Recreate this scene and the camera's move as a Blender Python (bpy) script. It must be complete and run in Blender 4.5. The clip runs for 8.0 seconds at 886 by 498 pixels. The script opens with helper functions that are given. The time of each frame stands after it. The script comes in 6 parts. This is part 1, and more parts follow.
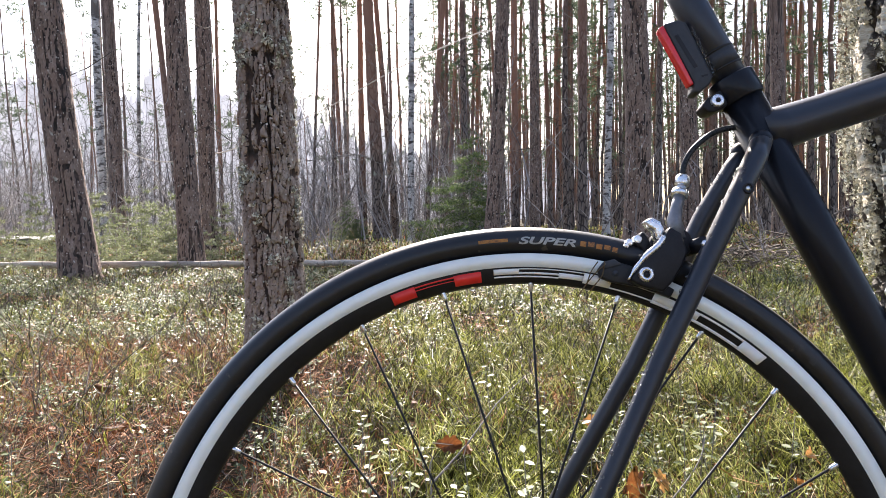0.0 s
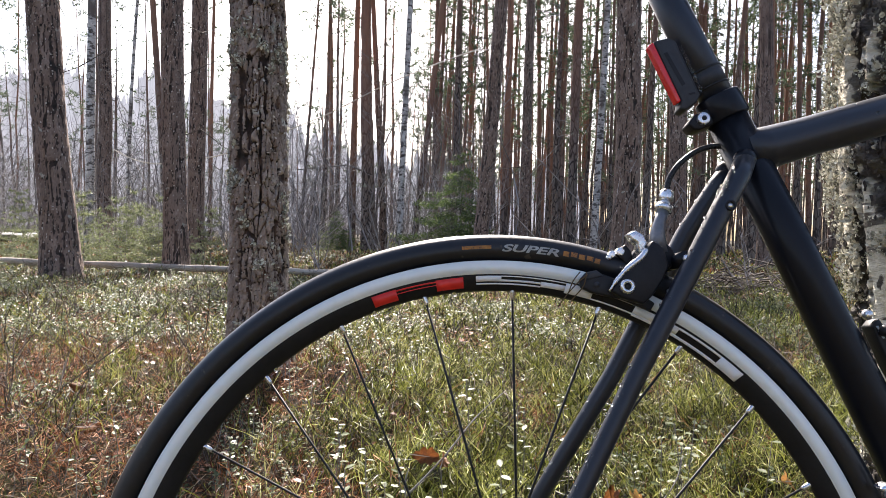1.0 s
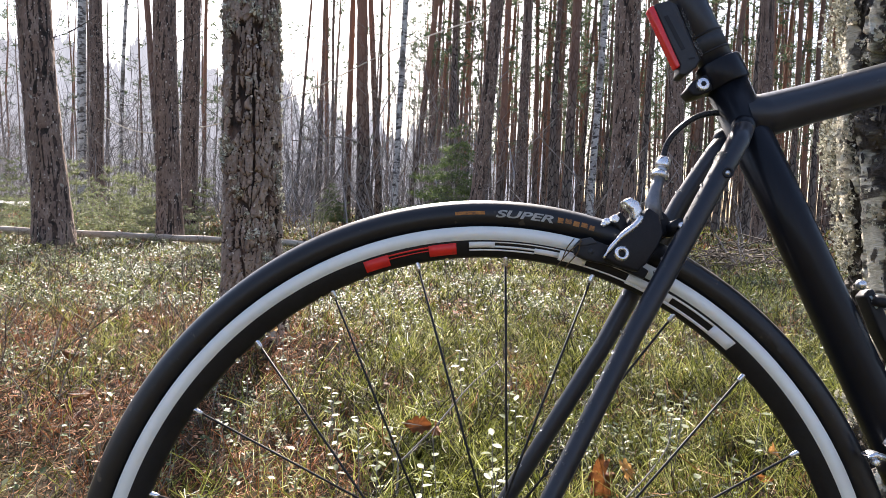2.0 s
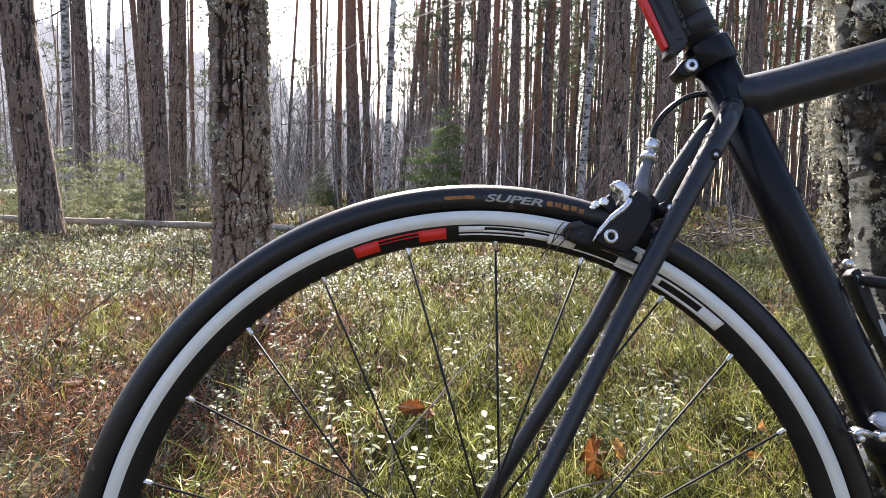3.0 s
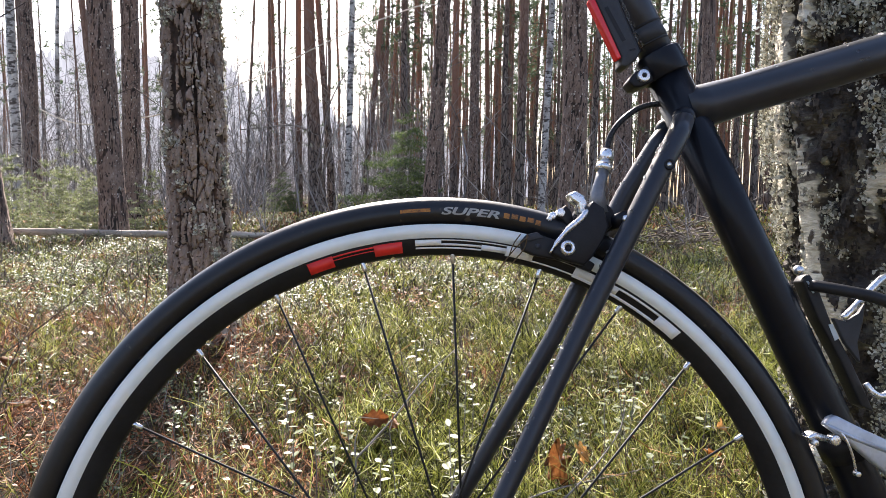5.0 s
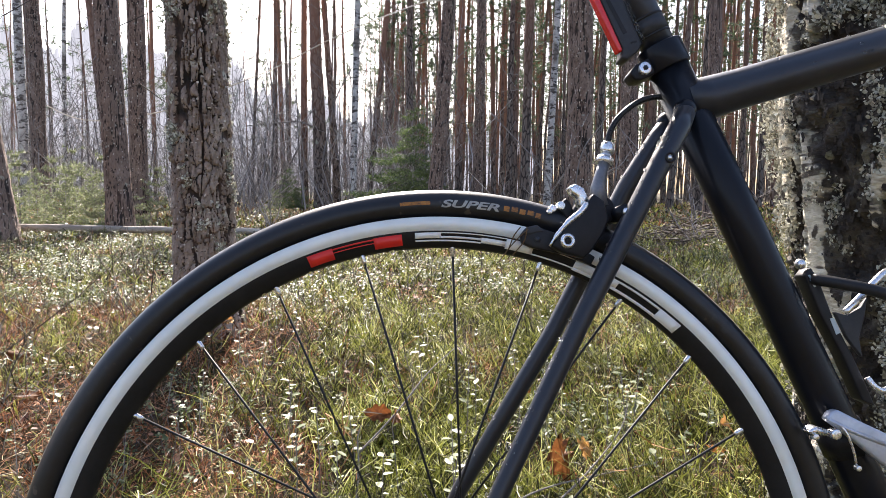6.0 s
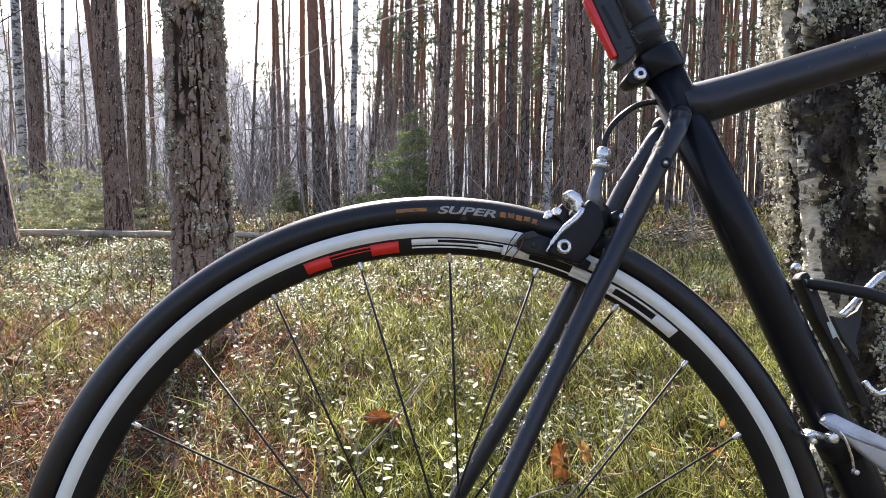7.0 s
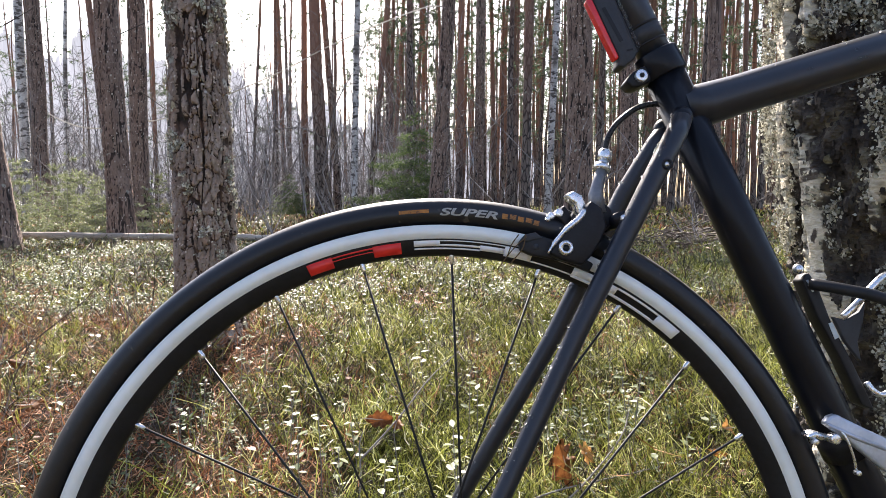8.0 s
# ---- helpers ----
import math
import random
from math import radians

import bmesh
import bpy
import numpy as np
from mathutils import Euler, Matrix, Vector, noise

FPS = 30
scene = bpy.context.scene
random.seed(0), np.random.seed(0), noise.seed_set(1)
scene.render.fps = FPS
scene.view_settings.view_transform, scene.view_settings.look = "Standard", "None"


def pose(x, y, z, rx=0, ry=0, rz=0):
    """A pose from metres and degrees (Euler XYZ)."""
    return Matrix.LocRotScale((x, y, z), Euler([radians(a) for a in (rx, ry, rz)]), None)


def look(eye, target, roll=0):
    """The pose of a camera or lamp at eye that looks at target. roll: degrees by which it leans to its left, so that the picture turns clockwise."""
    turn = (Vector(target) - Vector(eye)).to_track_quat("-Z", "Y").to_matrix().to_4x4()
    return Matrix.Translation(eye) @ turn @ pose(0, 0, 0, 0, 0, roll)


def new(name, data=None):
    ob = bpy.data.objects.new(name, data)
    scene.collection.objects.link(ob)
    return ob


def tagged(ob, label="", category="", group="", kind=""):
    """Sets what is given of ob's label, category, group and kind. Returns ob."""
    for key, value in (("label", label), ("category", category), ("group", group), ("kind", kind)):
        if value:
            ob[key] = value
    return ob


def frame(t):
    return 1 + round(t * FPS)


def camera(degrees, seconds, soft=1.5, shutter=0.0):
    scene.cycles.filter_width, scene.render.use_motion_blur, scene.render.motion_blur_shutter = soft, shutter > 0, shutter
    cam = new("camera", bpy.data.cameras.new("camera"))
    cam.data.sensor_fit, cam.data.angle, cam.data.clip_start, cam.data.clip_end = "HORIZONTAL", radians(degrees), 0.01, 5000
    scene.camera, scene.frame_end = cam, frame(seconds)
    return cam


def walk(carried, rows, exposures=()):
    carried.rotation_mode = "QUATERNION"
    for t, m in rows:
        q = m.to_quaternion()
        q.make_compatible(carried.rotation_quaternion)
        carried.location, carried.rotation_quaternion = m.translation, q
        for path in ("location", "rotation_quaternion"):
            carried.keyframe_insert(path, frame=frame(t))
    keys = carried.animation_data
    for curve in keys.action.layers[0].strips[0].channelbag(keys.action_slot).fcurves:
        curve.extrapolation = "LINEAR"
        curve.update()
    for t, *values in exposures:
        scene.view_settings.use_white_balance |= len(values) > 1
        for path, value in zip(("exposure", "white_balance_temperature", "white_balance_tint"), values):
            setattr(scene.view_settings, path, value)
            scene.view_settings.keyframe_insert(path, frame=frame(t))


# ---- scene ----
EXPOSURE, SKY, SUN = 2.09, 0.095, 5.0
cam = camera(69.70, 8.0, soft=0.45)
ROWS = [
    (0.0, pose(-0.0471, -0.4407, 0.6722, 87.21, 1.15, 1.79)),
    (0.5, pose(-0.0537, -0.4444, 0.6685, 88.94, -0.09, 1.76)),
    (1.0, pose(-0.0437, -0.4405, 0.6630, 88.58, -1.38, 0.75)),
    (1.5, pose(-0.0428, -0.4336, 0.6565, 86.86, -1.89, 0.47)),
    (2.8, pose(-0.0400, -0.4361, 0.6558, 85.36, -1.69, -0.14)),
    (3.0, pose(-0.0399, -0.4340, 0.6578, 84.68, -1.33, -0.43)),
    (3.5, pose(-0.0344, -0.4280, 0.6658, 85.13, -1.25, -2.10)),
    (4.0, pose(-0.0330, -0.4210, 0.6664, 85.00, -0.79, -3.91)),
    (4.5, pose(-0.0345, -0.4233, 0.6670, 85.14, -0.59, -3.98)),
    (6.0, pose(-0.0291, -0.4252, 0.6626, 84.74, -0.63, -3.27)),
    (6.5, pose(-0.0273, -0.4241, 0.6662, 85.00, -0.33, -3.55)),
    (7.0, pose(-0.0269, -0.4257, 0.6658, 84.97, -0.29, -3.35)),
    (7.5, pose(-0.0259, -0.4246, 0.6659, 84.93, -0.05, -3.51)),
    (8.0, pose(-0.0273, -0.4277, 0.6655, 85.16, -0.20, -3.19)),
]
walk(cam, ROWS, exposures=[(0.0, EXPOSURE + 0.12, 6430, 15), (0.4, EXPOSURE - 0.12, 6430, 15), (1.0, EXPOSURE - 0.24, 6430, 15), (1.7, EXPOSURE - 0.15, 6430, 15), (3.0, EXPOSURE - 0.08, 6430, 15), (4.0, EXPOSURE, 6430, 15), (8.0, EXPOSURE + 0.02, 6430, 15)])

# ---------------------------------------------------------------- light
world = bpy.data.worlds.new("sky")
scene.world = world
world.use_nodes = True
wn = world.node_tree.nodes
sky = wn.new("ShaderNodeTexSky")
sky.sky_type = "NISHITA"
sky.sun_disc = False
SUN_EL, SUN_AZ = 39.0, 6.0          # degrees up, and degrees to the left of straight ahead (+y)
sky.sun_elevation = radians(SUN_EL)
sky.sun_rotation = radians(-SUN_AZ)
sky.dust_density = 2.6
sky.ozone_density = 1.0
world.node_tree.links.new(sky.outputs["Color"], wn["Background"].inputs["Color"])
wn["Background"].inputs["Strength"].default_value = SKY
sun = new("sun", bpy.data.lights.new("sun", "SUN"))
sun.data.energy, sun.data.angle, sun.data.color = SUN, radians(2.0), (1.0, 0.93, 0.82)
sun_from = Vector((-math.sin(radians(SUN_AZ)) * math.cos(radians(SUN_EL)), math.cos(radians(SUN_AZ)) * math.cos(radians(SUN_EL)), math.sin(radians(SUN_EL))))
sun.matrix_world = look(sun_from * 50, (0, 0, 0))


# ---------------------------------------------------------------- materials
def shader(name, stops, rough=0.7, scale=8.0, bump=0.0, bump_scale=None, metal=0.0, stretch=(1, 1, 1), rand="", translucent=0.0, spots=None, coat=0.0, spec=0.5, depth=0.01, coat_rough=0.16, coat_ior=1.5, sheen=0.0):
    """A procedural surface: a ramp of colours over two scales of noise, with relief. rand: 'island' or 'object' varies pieces."""
    m = bpy.data.materials.new(name)
    m.use_nodes = True
    nt = m.node_tree
    n, link = nt.nodes, nt.links.new
    bsdf = n["Principled BSDF"]
    tc, mp = n.new("ShaderNodeTexCoord"), n.new("ShaderNodeMapping")
    link(tc.outputs["Object"], mp.inputs["Vector"])
    mp.inputs["Scale"].default_value = stretch
    big, small = n.new("ShaderNodeTexNoise"), n.new("ShaderNodeTexNoise")
    for node, s, d in ((big, scale, 4), (small, scale * 7.3, 6)):
        link(mp.outputs["Vector"], node.inputs["Vector"])
        node.inputs["Scale"].default_value, node.inputs["Detail"].default_value = s, d
    mix = n.new("ShaderNodeMath")
    mix.operation = "MULTIPLY_ADD"
    link(small.outputs["Fac"], mix.inputs[0])
    mix.inputs[1].default_value = 0.45
    half = n.new("ShaderNodeMath")
    half.operation = "MULTIPLY"
    link(big.outputs["Fac"], half.inputs[0])
    half.inputs[1].default_value = 0.55
    link(half.outputs[0], mix.inputs[2])
    fac = mix.outputs[0]
    if rand:
        src = n.new("ShaderNodeNewGeometry").outputs["Random Per Island"] if rand == "island" else n.new("ShaderNodeObjectInfo").outputs["Random"]
        blend = n.new("ShaderNodeMath")
        blend.operation = "MULTIPLY_ADD"
        link(src, blend.inputs[0])
        blend.inputs[1].default_value = 0.6
        lo = n.new("ShaderNodeMath")
        lo.operation = "MULTIPLY_ADD"
        link(fac, lo.inputs[0])
        lo.inputs[1].default_value, lo.inputs[2].default_value = 0.8, -0.2
        link(lo.outputs[0], blend.inputs[2])
        fac = blend.outputs[0]
    ramp = n.new("ShaderNodeValToRGB")
    link(fac, ramp.inputs["Fac"])
    el = ramp.color_ramp.elements
    el[0].position, el[0].color = stops[0][0], (*stops[0][1], 1)
    el[1].position, el[1].color = stops[-1][0], (*stops[-1][1], 1)
    for p, c in stops[1:-1]:
        el.new(p).color = (*c, 1)
    col = ramp.outputs["Color"]
    if spots:                                    # (scale, threshold, colour): lichen, mud, lenticels
        for s_scale, thr, s_col, s_stretch in spots:
            mp2 = n.new("ShaderNodeMapping")
            link(tc.outputs["Object"], mp2.inputs["Vector"])
            mp2.inputs["Scale"].default_value = s_stretch
            no = n.new("ShaderNodeTexNoise")
            link(mp2.outputs["Vector"], no.inputs["Vector"])
            no.inputs["Scale"].default_value, no.inputs["Detail"].default_value = s_scale, 5
            rg = n.new("ShaderNodeMapRange")
            link(no.outputs["Fac"], rg.inputs["Value"])
            rg.inputs["From Min"].default_value, rg.inputs["From Max"].default_value = thr, thr + 0.05
            mx = n.new("ShaderNodeMix")
            mx.data_type = "RGBA"
            link(rg.outputs["Result"], mx.inputs["Factor"])
            link(col, mx.inputs["A"])
            mx.inputs["B"].default_value = (*s_col, 1)
            col = mx.outputs["Result"]
    link(col, bsdf.inputs["Base Color"])
    bsdf.inputs["Metallic"].default_value = metal
    bsdf.inputs["Specular IOR Level"].default_value = spec
    bsdf.inputs["Coat Weight"].default_value, bsdf.inputs["Coat Roughness"].default_value = coat, coat_rough
    bsdf.inputs["Sheen Weight"].default_value, bsdf.inputs["Sheen Roughness"].default_value = sheen, 0.35
    bsdf.inputs["Coat IOR"].default_value = coat_ior
    rr = n.new("ShaderNodeMapRange")
    link(small.outputs["Fac"], rr.inputs["Value"])
    rr.inputs["From Min"].default_value, rr.inputs["From Max"].default_value = 0.3, 0.7
    rr.inputs["To Min"].default_value, rr.inputs["To Max"].default_value = max(0.03, rough - 0.1), min(1, rough + 0.1)
    link(rr.outputs["Result"], bsdf.inputs["Roughness"])
    if bump:
        b = n.new("ShaderNodeBump")
        b.inputs["Strength"].default_value, b.inputs["Distance"].default_value = bump, depth
        if bump_scale:
            bn = n.new("ShaderNodeTexNoise")
            link(mp.outputs["Vector"], bn.inputs["Vector"])
            bn.inputs["Scale"].default_value, bn.inputs["Detail"].default_value = bump_scale, 6
            link(bn.outputs["Fac"], b.inputs["Height"])
        else:
            link(mix.outputs[0], b.inputs["Height"])
        link(b.outputs["Normal"], bsdf.inputs["Normal"])
    if translucent:
        tr, sh = n.new("ShaderNodeBsdfTranslucent"), n.new("ShaderNodeMixShader")
        link(col, tr.inputs["Color"])
        sh.inputs["Fac"].default_value = translucent
        link(bsdf.outputs["BSDF"], sh.inputs[1])
        link(tr.outputs["BSDF"], sh.inputs[2])
        link(sh.outputs["Shader"], n["Material Output"].inputs["Surface"])
    return m


def pine_bark_tall(name, crack_scale, rand):
    """Grey-brown cracked plates below that turn into thin orange bark higher up; each stem differs a little."""
    m = shader(name, [(0.3, (0.075, 0.055, 0.045)), (0.5, (0.165, 0.128, 0.105)), (0.72, (0.29, 0.25, 0.215))], rough=0.9, scale=3.0, bump=0.9, bump_scale=9.0, stretch=(3.2, 3.2, 0.8), depth=0.03,
               spots=[(5.0, 0.64, (0.30, 0.32, 0.25), (1.5, 1.5, 1.0))])
    nt = m.node_tree
    n, link = nt.nodes, nt.links.new
    bsdf = n["Principled BSDF"]
    old = bsdf.inputs["Base Color"].links[0].from_socket
    tc, sep, mp = n.new("ShaderNodeTexCoord"), n.new("ShaderNodeSeparateXYZ"), n.new("ShaderNodeMapping")
    link(tc.outputs["Object"], sep.inputs["Vector"])
    link(tc.outputs["Object"], mp.inputs["Vector"])
    mp.inputs["Scale"].default_value = (1, 1, 0.32)
    vo = n.new("ShaderNodeTexVoronoi")
    vo.feature = "DISTANCE_TO_EDGE"
    vo.inputs["Scale"].default_value = crack_scale
    link(mp.outputs["Vector"], vo.inputs["Vector"])
    cr = n.new("ShaderNodeMapRange")
    link(vo.outputs["Distance"], cr.inputs["Value"])
    cr.inputs["From Min"].default_value, cr.inputs["From Max"].default_value = 0.02, 0.13
    no = n.new("ShaderNodeTexNoise")
    no.inputs["Scale"].default_value = 1.3
    link(tc.outputs["Object"], no.inputs["Vector"])
    own = n.new("ShaderNodeNewGeometry").outputs["Random Per Island"] if rand == "island" else n.new("ShaderNodeObjectInfo").outputs["Random"]
    add, add2 = n.new("ShaderNodeMath"), n.new("ShaderNodeMath")
    add.operation = add2.operation = "MULTIPLY_ADD"
    link(no.outputs["Fac"], add.inputs[0])
    add.inputs[1].default_value = 2.5
    link(sep.outputs["Z"], add.inputs[2])
    link(own, add2.inputs[0])
    add2.inputs[1].default_value = -4.5 if rand == "island" else -6.0
    link(add.outputs[0], add2.inputs[2])
    rg = n.new("ShaderNodeMapRange")
    link(add2.outputs[0], rg.inputs["Value"])
    rg.inputs["From Min"].default_value, rg.inputs["From Max"].default_value = 0.6, 4.6
    dark, mx = n.new("ShaderNodeMix"), n.new("ShaderNodeMix")
    dark.data_type = mx.data_type = "RGBA"
    link(cr.outputs["Result"], dark.inputs["Factor"])
    dark.inputs["A"].default_value = (0.022, 0.016, 0.013, 1)
    link(old, dark.inputs["B"])
    up = n.new("ShaderNodeValToRGB")
    link(own, up.inputs["Fac"])
    up.color_ramp.elements[0].color, up.color_ramp.elements[1].color = (0.285, 0.135, 0.080, 1), (0.145, 0.095, 0.073, 1)
    link(rg.outputs["Result"], mx.inputs["Factor"])
    link(dark.outputs["Result"], mx.inputs["A"])
    link(up.outputs["Color"], mx.inputs["B"])
    link(mx.outputs["Result"], bsdf.inputs["Base Color"])
    return m


SOIL = shader("forest_floor", [(0.3, (0.012, 0.009, 0.006)), (0.45, (0.030, 0.022, 0.012)), (0.6, (0.055, 0.046, 0.020)), (0.75, (0.12, 0.085, 0.045))], rough=0.95, scale=2.2, bump=0.8, bump_scale=40, depth=0.02, spec=0.1)
PAINT = shader("matt_black_paint", [(0.3, (0.0030, 0.0038, 0.0062)), (0.7, (0.0060, 0.0074, 0.0118))], rough=0.5, scale=30, bump=0.12, bump_scale=700, depth=0.0005, spec=0.12, coat=0.9, coat_rough=0.20, coat_ior=1.22)
WET_PAINT = shader("wet_black_paint", [(0.3, (0.0065, 0.0085, 0.0140)), (0.7, (0.0120, 0.0155, 0.0245))], rough=0.42, scale=30, bump=0.12, bump_scale=500, depth=0.0005, spec=0.2, coat=0.85, coat_rough=0.30, coat_ior=1.38, sheen=0.08)
RUBBER = shader("tyre_rubber", [(0.3, (0.004, 0.0043, 0.0058)), (0.6, (0.009, 0.0098, 0.0125)), (0.75, (0.032, 0.029, 0.026))], rough=0.45, scale=26, bump=0.35, bump_scale=320, depth=0.0006, spec=0.15, coat=1.0, coat_rough=0.32, coat_ior=1.32, sheen=0.08, spots=[(75, 0.66, (0.055, 0.045, 0.036), (1, 1, 1))])
RIM_BLACK = shader("black_anodised_rim", [(0.3, (0.008, 0.008, 0.009)), (0.7, (0.016, 0.016, 0.017))], rough=0.42, scale=40, spec=0.22)
BRAKE_TRACK = shader("worn_brake_track", [(0.3, (0.66, 0.685, 0.65)), (0.6, (0.75, 0.775, 0.74)), (0.8, (0.80, 0.815, 0.785))], rough=0.40, scale=14, bump=0.1, bump_scale=220, metal=0.1, depth=0.0005, spots=[(90, 0.70, (0.12, 0.12, 0.12), (1, 1, 1))])
WHITE_DECAL = shader("white_decal", [(0.3, (0.70, 0.71, 0.69)), (0.7, (0.80, 0.80, 0.78))], rough=0.4, scale=20)
RED_DECAL = shader("red_decal", [(0.3, (0.62, 0.018, 0.014)), (0.7, (0.75, 0.03, 0.02))], rough=0.4, scale=20)
ALLOY = shader("polished_alloy", [(0.3, (0.55, 0.56, 0.58)), (0.7, (0.78, 0.79, 0.80))], rough=0.28, scale=50, metal=0.9)
ALLOY_BLUE = shader("brushed_alloy", [(0.3, (0.34, 0.37, 0.43)), (0.7, (0.52, 0.55, 0.61))], rough=0.42, scale=50, metal=0.55)
STEEL = shader("spoke_steel", [(0.3, (0.010, 0.010, 0.011)), (0.7, (0.025, 0.025, 0.026))], rough=0.55, scale=60, spec=0.22)
DARK_ALLOY = shader("dark_alloy", [(0.3, (0.10, 0.105, 0.115)), (0.7, (0.20, 0.205, 0.22))], rough=0.4, scale=50, metal=0.5)
BLACK_ALLOY = shader("black_alloy", [(0.3, (0.008, 0.008, 0.010)), (0.7, (0.018, 0.018, 0.021))], rough=0.38, scale=60, spec=0.18)
BLACK_PLASTIC = shader("black_plastic", [(0.3, (0.012, 0.012, 0.013)), (0.7, (0.022, 0.022, 0.024))], rough=0.45, scale=60, spec=0.22)
GREY_PLASTIC = shader("dark_grey_plastic", [(0.3, (0.030, 0.032, 0.036)), (0.7, (0.048, 0.050, 0.055))], rough=0.5, scale=60, spec=0.22)
RED_LENS = shader("red_lens", [(0.3, (0.55, 0.010, 0.012)), (0.7, (0.72, 0.02, 0.02))], rough=0.18, scale=40, coat=0.4)
CABLE = shader("cable_housing", [(0.3, (0.010, 0.010, 0.011)), (0.7, (0.02, 0.02, 0.02))], rough=0.3, scale=60, spec=0.22)
GREY_PRINT = shader("grey_print", [(0.3, (0.20, 0.20, 0.19)), (0.6, (0.36, 0.36, 0.34))], rough=0.6, scale=160)
ORANGE_PRINT = shader("orange_print", [(0.35, (0.03, 0.02, 0.015)), (0.5, (0.30, 0.12, 0.02)), (0.7, (0.45, 0.20, 0.03))], rough=0.6, scale=190)
CREAM_STICKER = shader("pale_sticker", [(0.3, (0.35, 0.42, 0.45)), (0.7, (0.50, 0.56, 0.58))], rough=0.5, scale=90)
DROP = bpy.data.materials.new("water")
DROP.use_nodes = True
_b = DROP.node_tree.nodes["Principled BSDF"]
_b.inputs["Base Color"].default_value, _b.inputs["Roughness"].default_value, _b.inputs["Transmission Weight"].default_value, _b.inputs["IOR"].default_value = (1, 1, 1, 1), 0.08, 1.0, 1.33
def mix_by_furrow(m, stops, scale, ragged):
    """Mixes darker colours into m by the mesh's own 'furrow' value, with a ragged edge."""
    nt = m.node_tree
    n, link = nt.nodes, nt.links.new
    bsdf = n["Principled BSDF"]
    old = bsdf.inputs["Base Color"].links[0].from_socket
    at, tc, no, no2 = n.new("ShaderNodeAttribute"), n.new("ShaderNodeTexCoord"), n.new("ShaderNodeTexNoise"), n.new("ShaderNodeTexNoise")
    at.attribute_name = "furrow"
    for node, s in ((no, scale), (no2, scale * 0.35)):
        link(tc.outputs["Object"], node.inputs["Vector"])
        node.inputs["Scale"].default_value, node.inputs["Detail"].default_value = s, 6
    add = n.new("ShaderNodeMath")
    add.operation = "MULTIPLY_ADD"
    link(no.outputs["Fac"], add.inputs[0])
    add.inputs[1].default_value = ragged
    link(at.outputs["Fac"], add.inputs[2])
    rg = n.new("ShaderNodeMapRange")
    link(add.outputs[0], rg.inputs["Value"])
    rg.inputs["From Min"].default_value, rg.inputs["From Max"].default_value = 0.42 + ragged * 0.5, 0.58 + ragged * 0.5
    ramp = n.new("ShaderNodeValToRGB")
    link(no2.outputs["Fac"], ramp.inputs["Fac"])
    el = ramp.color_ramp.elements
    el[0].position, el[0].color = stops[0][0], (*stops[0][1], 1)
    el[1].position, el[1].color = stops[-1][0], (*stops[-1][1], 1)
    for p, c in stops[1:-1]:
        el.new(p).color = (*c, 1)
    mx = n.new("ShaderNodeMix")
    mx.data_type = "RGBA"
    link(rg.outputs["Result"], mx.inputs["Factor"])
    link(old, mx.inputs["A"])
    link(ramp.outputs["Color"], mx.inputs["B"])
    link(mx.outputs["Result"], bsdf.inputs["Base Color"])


BARK_NEAR = shader("scaly_pine_bark", [(0.28, (0.080, 0.055, 0.043)), (0.42, (0.175, 0.130, 0.103)), (0.58, (0.29, 0.230, 0.190)), (0.75, (0.46, 0.41, 0.35))], rough=0.92, scale=9, bump=1.0, bump_scale=90, stretch=(1.6, 1.6, 0.9), depth=0.003,
                   spots=[(14, 0.63, (0.35, 0.335, 0.285), (1, 1, 1))])
BARK_TALL = pine_bark_tall("pine_bark", 11.0, "object")
BARK_FAR = pine_bark_tall("far_pine_bark", 8.0, "island")
BARK_MID = shader("furrowed_pine_bark", [(0.28, (0.085, 0.055, 0.042)), (0.45, (0.165, 0.112, 0.086)), (0.6, (0.25, 0.180, 0.145)), (0.78, (0.38, 0.33, 0.28))], rough=0.92, scale=6, bump=1.0, bump_scale=45, stretch=(1.6, 1.6, 0.7), depth=0.01,
                  spots=[(9, 0.66, (0.33, 0.32, 0.27), (1, 1, 1)), (30, 0.60, (0.05, 0.035, 0.028), (1.6, 1.6, 0.6))])
BIRCH_WHITE = shader("white_birch_bark", [(0.3, (0.24, 0.195, 0.13)), (0.46, (0.54, 0.485, 0.37)), (0.64, (0.78, 0.73, 0.60))], rough=0.8, scale=9, bump=0.8, bump_scale=110, depth=0.006, stretch=(1, 1, 2.5),
                     spots=[(13, 0.57, (0.09, 0.075, 0.06), (0.7, 0.7, 4.0)), (9, 0.56, (0.25, 0.235, 0.15), (1, 1, 1)), (38, 0.58, (0.07, 0.055, 0.042), (1, 1, 1)), (22, 0.62, (0.04, 0.032, 0.025), (1, 1, 0.6))])
# pine colours grow darker with the furrow value
mix_by_furrow(BARK_NEAR, [(0.35, (0.014, 0.010, 0.008)), (0.5, (0.045, 0.029, 0.022)), (0.68, (0.13, 0.08, 0.06))], 55, 0.7)
mix_by_furrow(BARK_MID, [(0.35, (0.012, 0.009, 0.007)), (0.5, (0.034, 0.023, 0.018)), (0.68, (0.09, 0.055, 0.042))], 40, 0.5)
# the birch's black bark between its white plates
mix_by_furrow(BIRCH_WHITE, [(0.35, (0.012, 0.009, 0.007)), (0.5, (0.040, 0.031, 0.024)), (0.6, (0.10, 0.085, 0.062)), (0.72, (0.24, 0.22, 0.16))], 60, 1.0)
